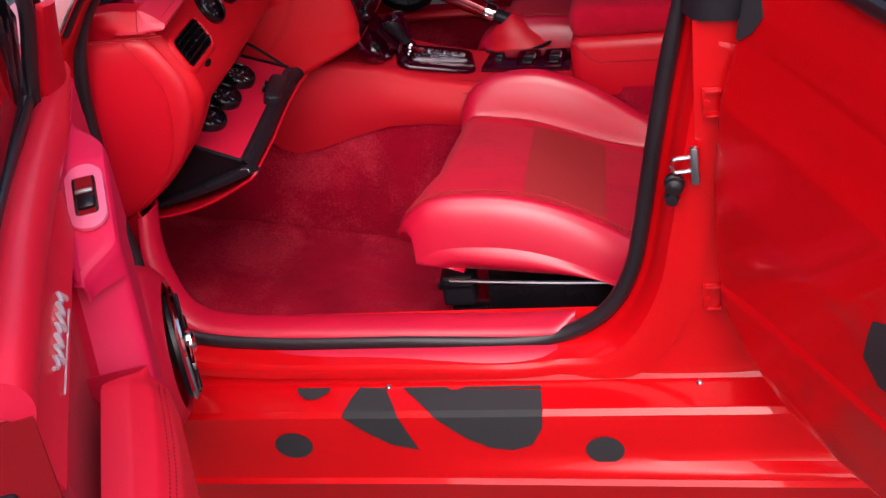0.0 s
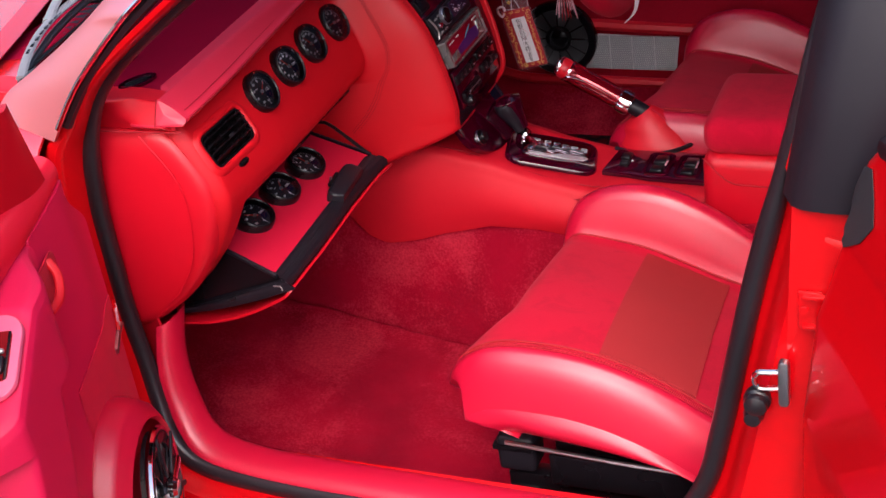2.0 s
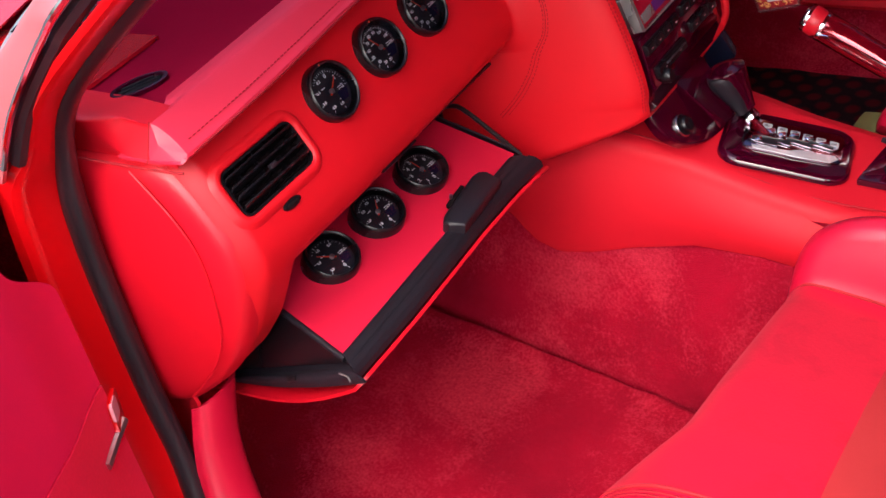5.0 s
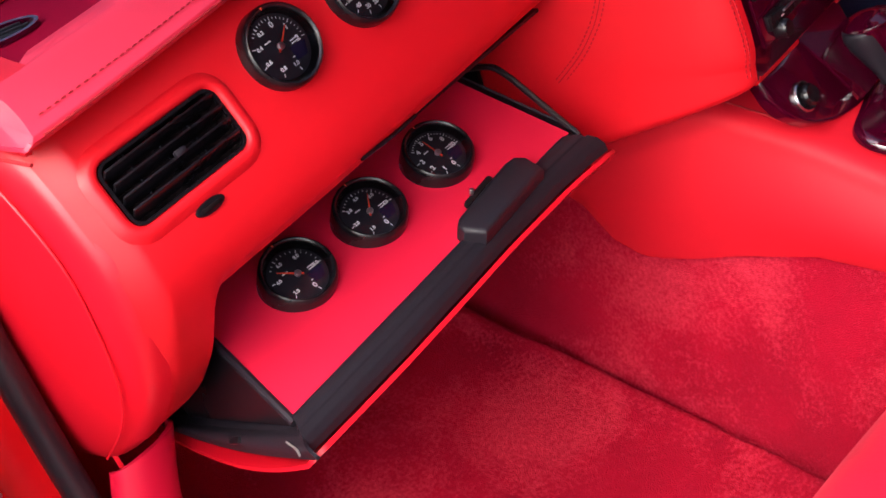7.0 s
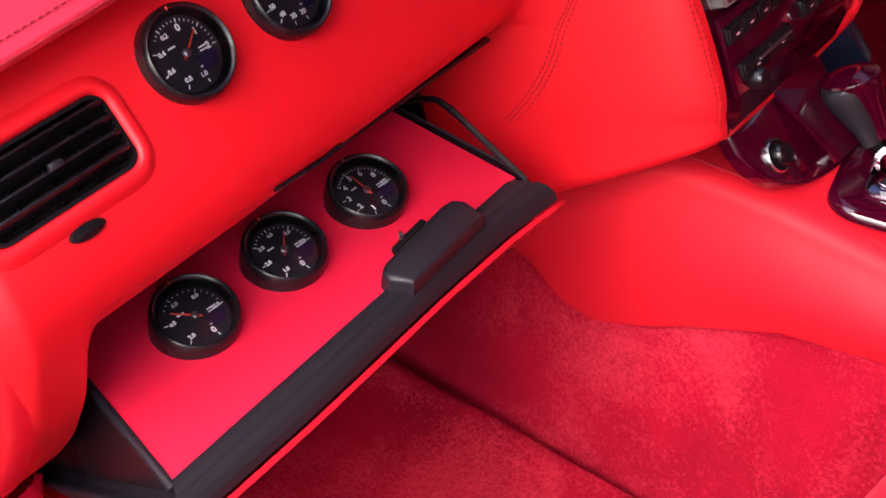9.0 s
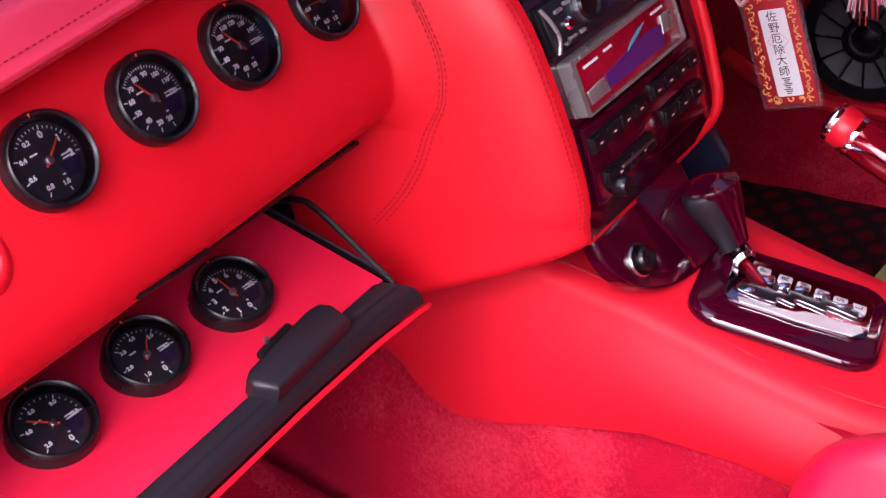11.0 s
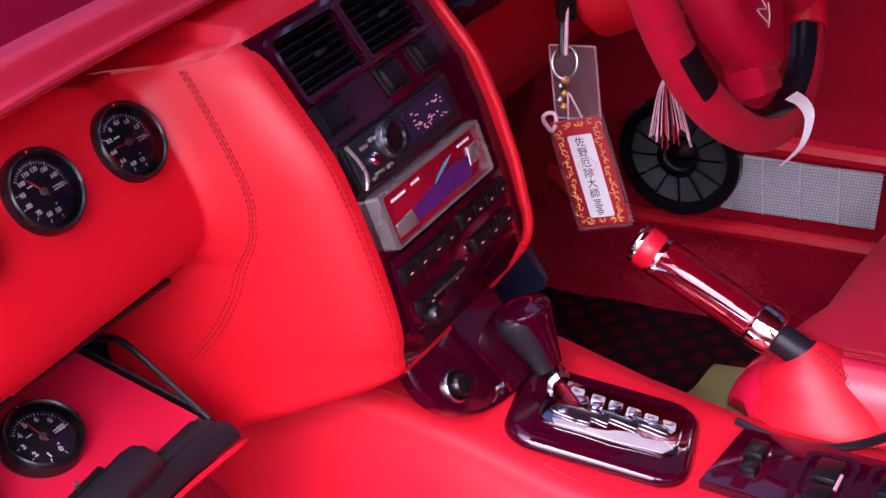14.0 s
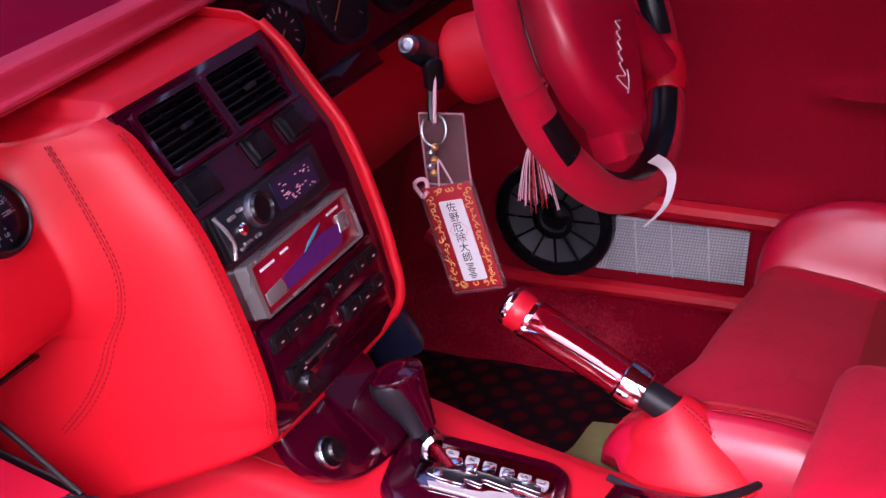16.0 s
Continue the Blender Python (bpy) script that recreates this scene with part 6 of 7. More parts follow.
for k in range(46):
    f = k / 45
    wires.append(box(0.0017, 0.0016, 0.084, Matrix.Translation((0.242 + 0.200 * f, 1.588, 0.442)) @ pose(0, 0, 0, 0, 20 - 10 * f), 0))
for k in range(18):
    f = k / 17
    wires.append(box(0.198, 0.0016, 0.0017, Matrix.Translation((0.346 + 0.010 * f, 1.5875, 0.403 + 0.078 * f)), 0))
part("mesh", join(*wires), BRIGHT, grille, "fine grey wire mesh")
for k in range(3):
    part("rib", box(0.0022, 0.003, 0.082, Matrix.Translation((0.293 + 0.052 * k, 1.5865, 0.441)), 0.0008), MESHGREY, grille)

# instrument binnacle, column and wheel
clus = thing("instrument_cluster", "dark instrument cluster in a burgundy binnacle", "instrument cluster", Matrix.Translation((0.05, 1.18, 0.9)))
part("binnacle", sheet(lambda u, v: (0.03 + 0.13 * v, 1.00 + 0.46 * u, 0.985 + 0.025 * math.sin(math.pi * u) - 0.012 * v), 16, 6), LACQUER, clus, solid=0.008)
cm = basis((0.096, 1.225, 0.905), (0, 1, 0), (-0.36, 0, 1))
part("panel", box(0.46, 0.130, 0.008, cm, 0.003), LACQUER, clus)
part("lower_bezel", box(0.46, 0.012, 0.014, cm @ Matrix.Translation((0, -0.068, 0.004)), 0.004), BLACK, clus)
for cx, rr in ((-0.150, 0.034), (-0.032, 0.050), (0.086, 0.050)):
    dm = cm @ Matrix.Translation((cx, 0.0, 0.004))
    part("dial", lathe([(rr, 0), (rr, 0.006), (rr - 0.003, 0.008), (rr - 0.004, 0.003), (0, 0.003)], dm, 36), DIAL, clus)
    part("dial_scale", join(*[box(0.006, 0.0016, 0.0008, dm @ pose(0, 0, 0, 0, 0, -40 + 26 * k) @ Matrix.Translation((rr - 0.011, 0, 0.0036)), 0) for k in range(11)]), PINKGREY, clus)
    part("needle", box(rr * 0.7, 0.0020, 0.0010, dm @ pose(0, 0, 0, 0, 0, 215) @ Matrix.Translation((rr * 0.3, 0, 0.0055)), 0.0004), GOLD, clus)
lower = thing("lower_dash_panel", "red lower dash panel with a burgundy tray", "dash panel", Matrix.Translation((0.1, 1.1, 0.75)))
part("panel", sheet(lambda u, v: (0.125 - 0.16 * v - 0.03 * u + 0.02 * math.sin(math.pi * v), 0.945 + 0.60 * u, 0.832 - 0.15 * v), 12, 12), DASHSKIN, lower, solid=0.004)
part("tray", box(0.018, 0.125, 0.026, Matrix.Translation((0.126, 1.15, 0.838)) @ pose(0, 0, 0, 0, -25), 0.005), LACQUER, lower, "burgundy lacquered tray")
part("tray_lip", box(0.004, 0.122, 0.004, Matrix.Translation((0.138, 1.15, 0.832)), 0.0015), LACQUER, lower)
# near-black box standing for the shaded hollow under the tray
part("shade_box", box(0.05, 0.16, 0.05, Matrix.Translation((0.10, 1.10, 0.700)), 0.012), DARK, lower)
part("knee_roll", tube([(0.02, 0.96, 0.68), (0.03, 1.10, 0.675), (0.02, 1.40, 0.67)], 0.018, 10, 24), DASHSKIN, lower)
# dark sheet added for the shade under the dash
part("shade_sheet", sheet(lambda u, v: (-0.10 + 0.10 * v, 1.0 + 0.56 * u, 0.40 + 0.27 * v), 4, 4), EDGESUEDE, lower, "dark red sheet standing for the shade below the dash", solid=0.004)

wheel = thing("steering_wheel", "red suede steering wheel with dark accents", "steering wheel", Matrix.Translation((0.40, 1.18, 0.89)))
th = radians(19)
WD, WS, WN = Vector((math.sin(th), 0, -math.cos(th))), Vector((0, 1, 0)), Vector((math.cos(th), 0, math.sin(th)))
WC = Vector((0.388, 1.172, 0.904)) + WD * 0.010 + WS * 0.014


def on_rim(p, r=0.177, out=0.0):
    return WC + r * (math.cos(p) * WD + math.sin(p) * WS) + WN * out


def rim_skin(p, ph, rr=0.0212):
    """A point on the rim's surface, ph turning from the driver's face to the inside."""
    d = math.cos(p) * WD + math.sin(p) * WS
    return WC + d * 0.177 + rr * (math.cos(ph) * WN - math.sin(ph) * d)


part("rim", tube([on_rim(2 * math.pi * k / 32) for k in range(32)], 0.0205, 14, 120, True), SUEDE, wheel)
for a0, a1 in ((-118, -88), (-44, 44), (66, 112)):
    part("rim_inlay", sheet(lambda u, v: rim_skin(radians(a0 + (a1 - a0) * u), radians(28 + 75 * v), 0.0216), 50, 8), BLACK, wheel, "dark rim inlay", solid=0.001, deg=80)
part("spoke_patch", sheet(lambda u, v: rim_skin(radians(-77 + 15 * u), radians(-58 + 74 * v), 0.0222), 14, 12), BLACK, wheel, "dark rim patch", solid=0.001, deg=80)
part("rim_seam", tube([rim_skin(radians(-87), radians(a), 0.0214) for a in range(-90, 110, 10)], 0.0008, 6, 40), STITCH, wheel)
part("grip_band", tube([on_rim(radians(45 + 2.25 * k)) for k in range(9)], lambda u: 0.0255 - 0.003 * (2 * u - 1) ** 4, 16, 20), VINYL, wheel)
hub_pts = [(0.070, -0.035), (0.058, 0.005), (-0.018, 0.112), (-0.040, 0.118), (-0.074, 0.098), (-0.108, 0.050), (-0.122, 0.0), (-0.110, -0.060), (-0.05, -0.10), (0.03, -0.09)]
hub = part("hub_pad", slab([(x, -y) for x, y in hub_pts], 0.042, basis(WC + WN * -0.004, WS, -WD), 0.018, 4), LEATHER, wheel, "red leather hub pad")
part("hub_foot", slab([(x, -y) for x, y in ((-0.024, 0.100), (-0.028, 0.138), (-0.074, 0.128), (-0.070, 0.088))], 0.036, basis(WC + WN * -0.010, WS, -WD), 0.008, 3), SUEDE, wheel, "lower spoke")
part("spoke", tube([WC + WS * 0.05 + WN * 0.004, on_rim(radians(54), 0.172, 0.0)], 0.022, 12, 10), LEATHER, wheel)
part("spoke", tube([WC - WS * 0.06 - WD * 0.06 + WN * 0.004, on_rim(radians(-126), 0.172, 0.0)], 0.022, 12, 10), LEATHER, wheel)
sc = basis(WC + WN * 0.0386 - WS * 0.034 + WD * 0.032, WS * -0.62 + WD * 0.78, WS * 0.78 + WD * 0.62)
script = [(-0.036, 0.006), (-0.031, -0.004), (-0.026, 0.004), (-0.020, -0.003), (-0.015, 0.003), (-0.009, -0.003), (-0.004, 0.003), (0.002, -0.003), (0.008, 0.004), (0.014, -0.002), (0.022, 0.008), (0.030, -0.010), (0.036, 0.012)]
part("emblem", join(tube([sc @ Vector((x, y, 0)) for x, y in script], 0.0009, 6, 90), tube([sc @ Vector((0.014, 0.013, 0)), sc @ Vector((0.026, 0.015, 0)), sc @ Vector((0.040, 0.011, 0))], 0.0008, 6, 12)), PINKTHREAD, hub, "pale embroidered flourish")
part("column", tube([WC + WN * -0.035, WC + WN * -0.10, WC + WN * -0.155], lambda u: 0.050 + 0.004 * u - 0.012 * smooth01((u - 0.85) / 0.15), 18, 24, flat=0.9), DASHSKIN, wheel, "red column shroud")
part("column_collar", tube([WC + WN * -0.022, WC + WN * -0.040], 0.062, 20, 4), SUEDE, wheel)
TAG = [WC + WS * -0.019 + WD * 0.150 + WN * 0.024, WC + WS * -0.002 + WD * 0.166 + WN * 0.026, WC + WS * 0.000 + WD * 0.184 + WN * 0.026, WC + WS * -0.030 + WD * 0.200 + WN * 0.022, WC + WS * -0.082 + WD * 0.198 + WN * 0.018]
tag = alone("cloth_tag", sheet(lambda u, v: spline(TAG, v) + Vector((0.012, 0.010, 0.008 * (1 - v))) * (2 * u - 1) * 0.38 * (1.05 - 0.8 * v * v), 5, 20), PAPER, "narrow white cloth tag hanging from the steering wheel", "cloth tag", solid=0.0008)

# tassel
tas = thing("tassel", "small red and pale pink thread tassel", "tassel", Matrix.Translation((0.33, 1.15, 0.74)))
T0 = Vector((0.352, 1.118, 0.800))
part("cord", tube([T0 + Vector((0.02, 0.03, 0.06)), T0 + Vector((0.005, 0.008, 0.02)), T0], 0.002, 6, 12), BROCADE, tas)
part("knot", lathe([(0, 0), (0.006, 0.003), (0.007, 0.010), (0.004, 0.016), (0, 0.017)], Matrix.Translation(T0 - Vector((0, 0, 0.012))), 14), BROCADE, tas)
random.seed(11)
for mt, n in ((PINKTHREAD, 20), (BROCADE, 14)):
    th_ = []
    for k in range(n):
        a = random.random() * 6.283
        r = 0.005 + 0.019 * random.random()
        th_.append(tube([T0 - Vector((0, 0, 0.010)), T0 + Vector((0.5 * r * math.cos(a), 0.5 * r * math.sin(a), -0.030)), T0 + Vector((r * math.cos(a), r * math.sin(a), -0.066 - 0.022 * random.random()))], 0.00055, 5, 8))
    part("threads", join(*th_), mt, tas)

# key and amulet
key = thing("ignition_key", "ignition lock with a black-headed key", "key", Matrix.Translation((0.24, 1.08, 0.88)))
kp = Vector((0.231, 1.105, 0.889))
LX = Vector((0.0, 0.86, -0.5))
lk = Matrix.Translation(kp) @ (-LX).to_track_quat("Z", "Y").to_matrix().to_4x4()
part("lock", lathe([(0.0105, -0.012), (0.0105, 0.004), (0.0090, 0.007), (0.007, 0.005), (0.0045, 0.0055), (0.0035, 0.004), (0, 0.004)], lk, 24), STEEL, key)
part("lock_sleeve", lathe([(0.0150, -0.060), (0.0140, -0.020), (0.0125, -0.004), (0.0108, -0.002)], lk, 24), MATTE, key)
part("key_head", slab(rounded(0.020, 0.034, 0.006), 0.010, basis(kp + Vector((0.014, 0.016, -0.034)), (0.6, 0.8, 0), (0.1, 0.1, 1)), 0.003), BLACK, key)
part("strap", tube([kp + Vector((0.020, 0.012, -0.030)), kp + Vector((0.020, 0.006, -0.056)), kp + Vector((0.020, 0.0, -0.082))], 0.0022, 6, 14), PINKTHREAD, key, "pale pink strap")
part("strap", tube([kp + Vector((0.014, 0.012, -0.040)), kp + Vector((0.014, 0.006, -0.062)), kp + Vector((0.016, 0.0, -0.080))], 0.003, 6, 14), BLACK, key)
chain = thing("key_ring", "steel key ring with a small gold bell charm", "key ring", Matrix.Translation((0.25, 1.11, 0.8)))
rc = Vector((0.2475, 1.108, 0.798))
part("ring", tube([rc + Vector((0.014 * math.cos(a), 0.005 * math.sin(a), 0.016 * math.sin(a))) for a in [2 * math.pi * k / 16 for k in range(16)]], 0.0012, 8, 48, True), STEEL, chain)
for k in range(5):
    c = rc + Vector((-0.001 - 0.001 * k, -0.003, -0.018 - 0.0075 * k))
    part("charm", lathe([(0, 0), (0.004 - 0.0004 * k, 0.002), (0.0045, 0.005), (0.002, 0.008), (0, 0.008)], Matrix.Translation(c + Vector((0.002 * (-1) ** k, 0, -0.004))), 10), GOLD if k % 2 == 0 else STEEL, chain)
part("coil", tube([rc + Vector((-0.020 + 0.007 * math.cos(a), -0.004 + 0.003 * math.sin(2 * a), -0.066 + 0.010 * math.sin(a))) for a in [2 * math.pi * k / 12 for k in range(12)]], 0.0022, 6, 40, True), PINKTHREAD, chain, "pink cord loop")

amu = thing("amulet", "red and gold brocade amulet in a clear sleeve", "amulet", basis((0.2695, 1.105, 0.6785), Vector((0.975, 0.05, 0.225)), Vector((-0.05, 0.0, 1.0))), )
part("pouch", box(0.058, 0.122, 0.004, None, 0.0018), BROCADE, amu, local=True)
part("label_panel", slab(rounded(0.028, 0.094, 0.002, 3), 0.001, Matrix.Translation((0.001, -0.003, 0.0018))), PAPER, amu, "white cloth name panel", local=True)
part("writing", join(*[letters(s, 0.0118, Matrix.Translation((0.0, 0.036 - 0.0118 * k, 0.0029)), 0.0001) for k, s in enumerate("佐野厄除大師")]), INK, amu, "black brushed characters", local=True)
part("writing_bars", join(*[box(0.0092 - 0.0022 * (k % 3), 0.0010, 0.0003, Matrix.Translation((0.0006 * (k % 2), -0.0300 - 0.0021 * k, 0.003)), 0) for k in range(9)]), INK, amu, local=True)
part("diamond", ring_frame([(0.0, 0.013), (0.012, 0.0), (0.0, -0.013), (-0.012, 0.0)], [(0.0, 0.0118), (0.0108, 0.0), (0.0, -0.0118), (-0.0108, 0.0)], 0.0003, Matrix.Translation((0.001, 0.010, 0.0027))), PINKTHREAD, amu, local=True)
random.seed(7)
curls = []
for k in range(64):
    side = -1 if k % 2 else 1
    if k < 48:
        cx, cy = side * (0.0195 + 0.006 * random.random()), -0.056 + 0.112 * (k + random.random()) / 48
    else:
        cx, cy = -0.022 + 0.044 * random.random(), random.choice((-0.0555, 0.0545)) + 0.003 * random.random()
    r = 0.0022 + 0.0018 * random.random()
    a0 = random.random() * 6.28
    curls.append(tube([(cx + r * math.cos(a0 + 0.9 * j) * (1 - 0.12 * j), cy + r * math.sin(a0 + 0.9 * j) * (1 - 0.12 * j), 0.0022) for j in range(6)], 0.0008, 5, 14))
part("gold_pattern", join(*curls), GOLD, amu, "gold woven scrolls", local=True)
slv = part("sleeve", ring_frame(rounded(0.0635, 0.1275, 0.003, 3), rounded(0.0585, 0.1225, 0.002, 3), 0.005, Matrix.Translation((0, 0, -0.0025))), CLEARFILM, amu, "clear vinyl sleeve edge", local=True)
slv.visible_shadow = False
part("knot_cord", tube([(-0.006, 0.062, 0.002), (-0.001, 0.078, 0.003), (0.003, 0.090, 0.002), (0.007, 0.078, 0.003), (0.010, 0.062, 0.002)], 0.0011, 6, 30), PINKTHREAD, amu, local=True)
hold = thing("card_holder", "clear vinyl card holder behind the key ring", "card holder", basis((0.2480, 1.128, 0.768), Vector((1, 0.05, 0.02)), Vector((-0.05, 0, 1))))
h_ = part("sleeve", box(0.050, 0.080, 0.002, None, 0.0008), CLEARFILM, hold, local=True)
h_.visible_shadow = False
part("edge", ring_frame(rounded(0.052, 0.082, 0.002, 2), rounded(0.0495, 0.0795, 0.0015, 2), 0.0024, Matrix.Translation((0, 0, -0.0012))), PINKGREY, hold, local=True)

# driver's footwell
alone("floor_mat", sheet(lambda u, v: (-0.20 + 0.62 * u, 1.02 + 0.50 * v, 0.262 + 0.10 * smooth01((-0.05 - (-0.20 + 0.62 * u)) / 0.2) + 0.003 * noise.noise((u * 9, v * 8, 0))), 30, 24), MATCHECK, "black floor mat with red woven checks", "floor mat", solid=0.008)
cloth = alone("folded_cloth", sheet(lambda u, v: (0.30 + 0.16 * u + 0.012 * math.sin(7 * v), 1.10 + 0.25 * v, 0.285 + 0.015 * math.sin(9 * u + 2 * v) * math.sin(3 * v) + 0.012 * math.sin(14 * v) + 0.03 * u), 18, 18), CLOTH, "crumpled olive green cloth on the floor mat", "cloth", solid=0.003)
foot = thing("pedal", "dark blue pedal pad under the dash", "pedal", Matrix.Translation((0.15, 1.08, 0.55)))
part("pad", box(0.055, 0.030, 0.075, Matrix.Translation((0.195, 1.05, 0.585)) @ pose(0, 0, 0, 0, -25, 20), 0.006), NAVY, foot)
part("arm", tube([(0.18, 1.05, 0.60), (0.12, 1.05, 0.64), (0.05, 1.05, 0.70)], 0.008, 8, 10), BLACK, foot)

# ---- open front door ----
fdoor = thing("front_door", "open front passenger door with padded red and crimson trim", "car door", Matrix.Translation((0.2, -0.5, 0.35)))
FD, FNn, FO = Vector((0.37, -0.929, 0)), Vector((0.929, 0.37, 0)), Vector((0.0, -0.03, 0))


def fd(s, n, z):
    return FO + FD * s + FNn * n + Vector((0, 0, z))


RIGHT = [(0.36, 0.505), (0.515, 0.487), (0.62, 0.460), (0.71, 0.410), (0.80, 0.372), (0.87, 0.352), (0.96, 0.345)]


def band_edge(z):
    return interp(RIGHT, z) + 0.128


def belt(s):
    return 0.972 + 0.075 * smooth01((s - 0.05) / 0.75)


def door_n(s, z):
    """How far the trim stands in from the door's middle."""
    e = band_edge(z)
    n = 0.050 - 0.010 * smooth01((0.06 - s) / 0.1)
    n += 0.045 * smooth01((s - e + 0.235) / 0.11) * (1 - smooth01((s - e + 0.022) / 0.03)) * smooth01((0.93 - z) / 0.03)
    n -= 0.026 * smooth01((s - e) / 0.020) * smooth01((0.950 - z) / 0.04) * smooth01((0.97 - s) / 0.05)
    n += 0.006 * smooth01((s - e - 0.06) / 0.05) * smooth01((0.94 - z) / 0.05) * smooth01((z - 0.80 - 0.25 * (s - 0.6)) / 0.04)
    n += max(-0.032, min(-0.001, -0.001 - 0.34 * (z - 0.947))) * smooth01((z - 0.925) / 0.02) * smooth01((s - 0.5) / 0.1)
    return n


def shelf(u, v):
    """The flat top of the armrest, sloping down to the rear, and its face."""
    s = 0.19 + 0.335 * u
    zt = min(belt(s) - 0.014, 0.972 - 0.47 * max(0.0, s - 0.352))
    out = 0.052 + 0.045 * smooth01((s - 0.19) / 0.13) * (1 - smooth01((s - 0.468) / 0.05))
    rows = [(0.044, belt(s) - 0.008), (0.043, zt + 0.006), (0.047, zt), (out - 0.012, zt - 0.002), (out - 0.003, zt - 0.006), (out, zt - 0.016), (max(out, door_n(s, 0.862)), 0.862)]
    k = v * (len(rows) - 1)
    i = min(int(k), len(rows) - 2)
    n, z = [rows[i][j] + (rows[i + 1][j] - rows[i][j]) * (k - i) for j in (0, 1)]
    return fd(s, n, z)


def trim_piece(name, s0, s1, z0, z1, mt, label, lift=0.0, nu=40, nv=40):
    def f(u, v):
        a, b = z0, z1
        z = a + (b - a) * v
        l, r = s0(z), s1(z)
        s = l + (r - l) * u
        if z1 > 0.95:
            z = a + (belt(s) - 0.012 - a) * v
        return fd(s, door_n(s, z) + lift, z)
    part(name, sheet(f, nu, nv), mt, fdoor, label, solid=0.004, deg=80)


trim_piece("front_trim", lambda z: -0.045 + 0.070 * smooth01((z - 0.86) / 0.08), lambda z: 0.195, 0.745, 0.96, MAGENTA, "crimson suede front trim")
trim_piece("lower_trim", lambda z: -0.045, lambda z: 0.195, 0.36, 0.743, DOORSUEDE, "red suede lower front trim", 0.001)
trim_piece("armrest_band", lambda z: 0.190, lambda z: band_edge(z) + 0.012, 0.36, 0.868, MAGENTA, "crimson padded armrest band", 0.001, 60, 60)
part("switch_panel", sheet(shelf, 48, 36), MAGENTA, fdoor, "crimson padded armrest top", solid=0.003, deg=80)
trim_piece("recess_trim", lambda z: band_edge(z) + 0.010, lambda z: 0.995, 0.36, 0.949, SUEDE, "red suede pull recess", 0.0, 60, 60)
trim_piece("upper_trim", lambda z: 0.500, lambda z: 0.995, 0.947, 0.96, DOORSKIN, "smooth red leather upper trim", 0.004, 50, 24)


def roll(u, v):
    s = 0.030 + 0.975 * u
    a = -0.35 + 3.1 * v
    r = 0.022 + 0.006 * smooth01(u * 3)
    return fd(s, 0.028 + r * math.cos(a - 0.4) * 0.95, belt(s) + 0.002 + r * math.sin(a - 0.4) * 1.1)


part("top_roll", sheet(roll, 50, 16), DOORSKIN, fdoor, "padded red door top roll", solid=0.003, deg=80)
part("roll_end", sheet(lambda u, v: Vector(roll(0, u)).lerp(fd(0.026, 0.020, 0.972), v) - FD * 0.004 * v, 16, 4), LEATHER, fdoor, solid=0.002)
part("belt_seal", tube([fd(0.05, 0.010, 1.000), fd(0.3, 0.008, 1.026), fd(0.7, 0.006, 1.072), fd(1.02, 0.006, 1.076)], 0.008, 8, 30), RUBBER, fdoor)
part("outer_skin", sheet(lambda u, v: fd(0.02 + 1.0 * u, -0.045 - 0.02 * math.sin(math.pi * v), 0.34 + (belt(u) - 0.31) * v), 16, 16), PAINT, fdoor, solid=0.004)
part("hinge_edge", sheet(lambda u, v: fd(0.022 + 0.006 * math.sin(math.pi * u), -0.045 + 0.075 * u, 0.36 + 0.60 * v), 6, 16), PAINT, fdoor, solid=0.004)
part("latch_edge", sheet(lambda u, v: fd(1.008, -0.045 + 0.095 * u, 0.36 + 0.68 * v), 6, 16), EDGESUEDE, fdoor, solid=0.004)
part("latch", box(0.030, 0.075, 0.012, basis(fd(1.010, 0.0, 0.93), FNn, Vector((0, 0, 1))), 0.005), MATTE, fdoor, "black door latch")
part("roll_end", sheet(lambda u, v: Vector(roll(1, u)).lerp(fd(1.008, 0.022, belt(1.0)), v), 16, 4), LEATHER, fdoor, solid=0.002)
SA, SB, SC, SD = fd(0.062, 0.032, 0.972), fd(0.205, 0.020, 1.010), fd(0.226, 0.053, 1.144), fd(0.196, 0.062, 1.138)
part("sail", sheet(lambda u, v: SA.lerp(SB, u).lerp(SD.lerp(SC, u), v) + FNn * 0.006 * math.sin(math.pi * u), 10, 12), VINYL, fdoor, "red mirror sail cover", solid=0.012)
part("window_channel", tube([fd(0.060, 0.012, 0.985), fd(0.120, 0.026, 1.062), fd(0.200, 0.048, 1.150), fd(0.300, 0.040, 1.260), fd(0.45, 0.010, 1.38)], 0.010, 8, 40), MATTE, fdoor, "black window frame")
part("window_channel", tube([fd(0.222, 0.010, 1.0), fd(0.226, 0.024, 1.07), fd(0.240, 0.042, 1.15), fd(0.262, 0.038, 1.225)], 0.011, 8, 24), RUBBER, fdoor)
part("window_glass", sheet(lambda u, v: fd(0.23 + 0.77 * u, 0.002 + 0.02 * v, 1.03 + 0.30 * v * min(1.0, 0.35 + u * 2.2)), 10, 8), TINTED, fdoor, "tinted door glass", solid=0.004)
# window lift switch
SWX, SWY = -(FD * 0.9 - Vector((0, 0, 0.42))), FNn + Vector((0, 0, 0.03))
SWN = SWX.cross(SWY).normalized()
SWN = SWN if SWN.z > 0 else -SWN
SWC = fd(0.411, 0.0670, 0.9455)
SWY = SWN.cross(SWX)
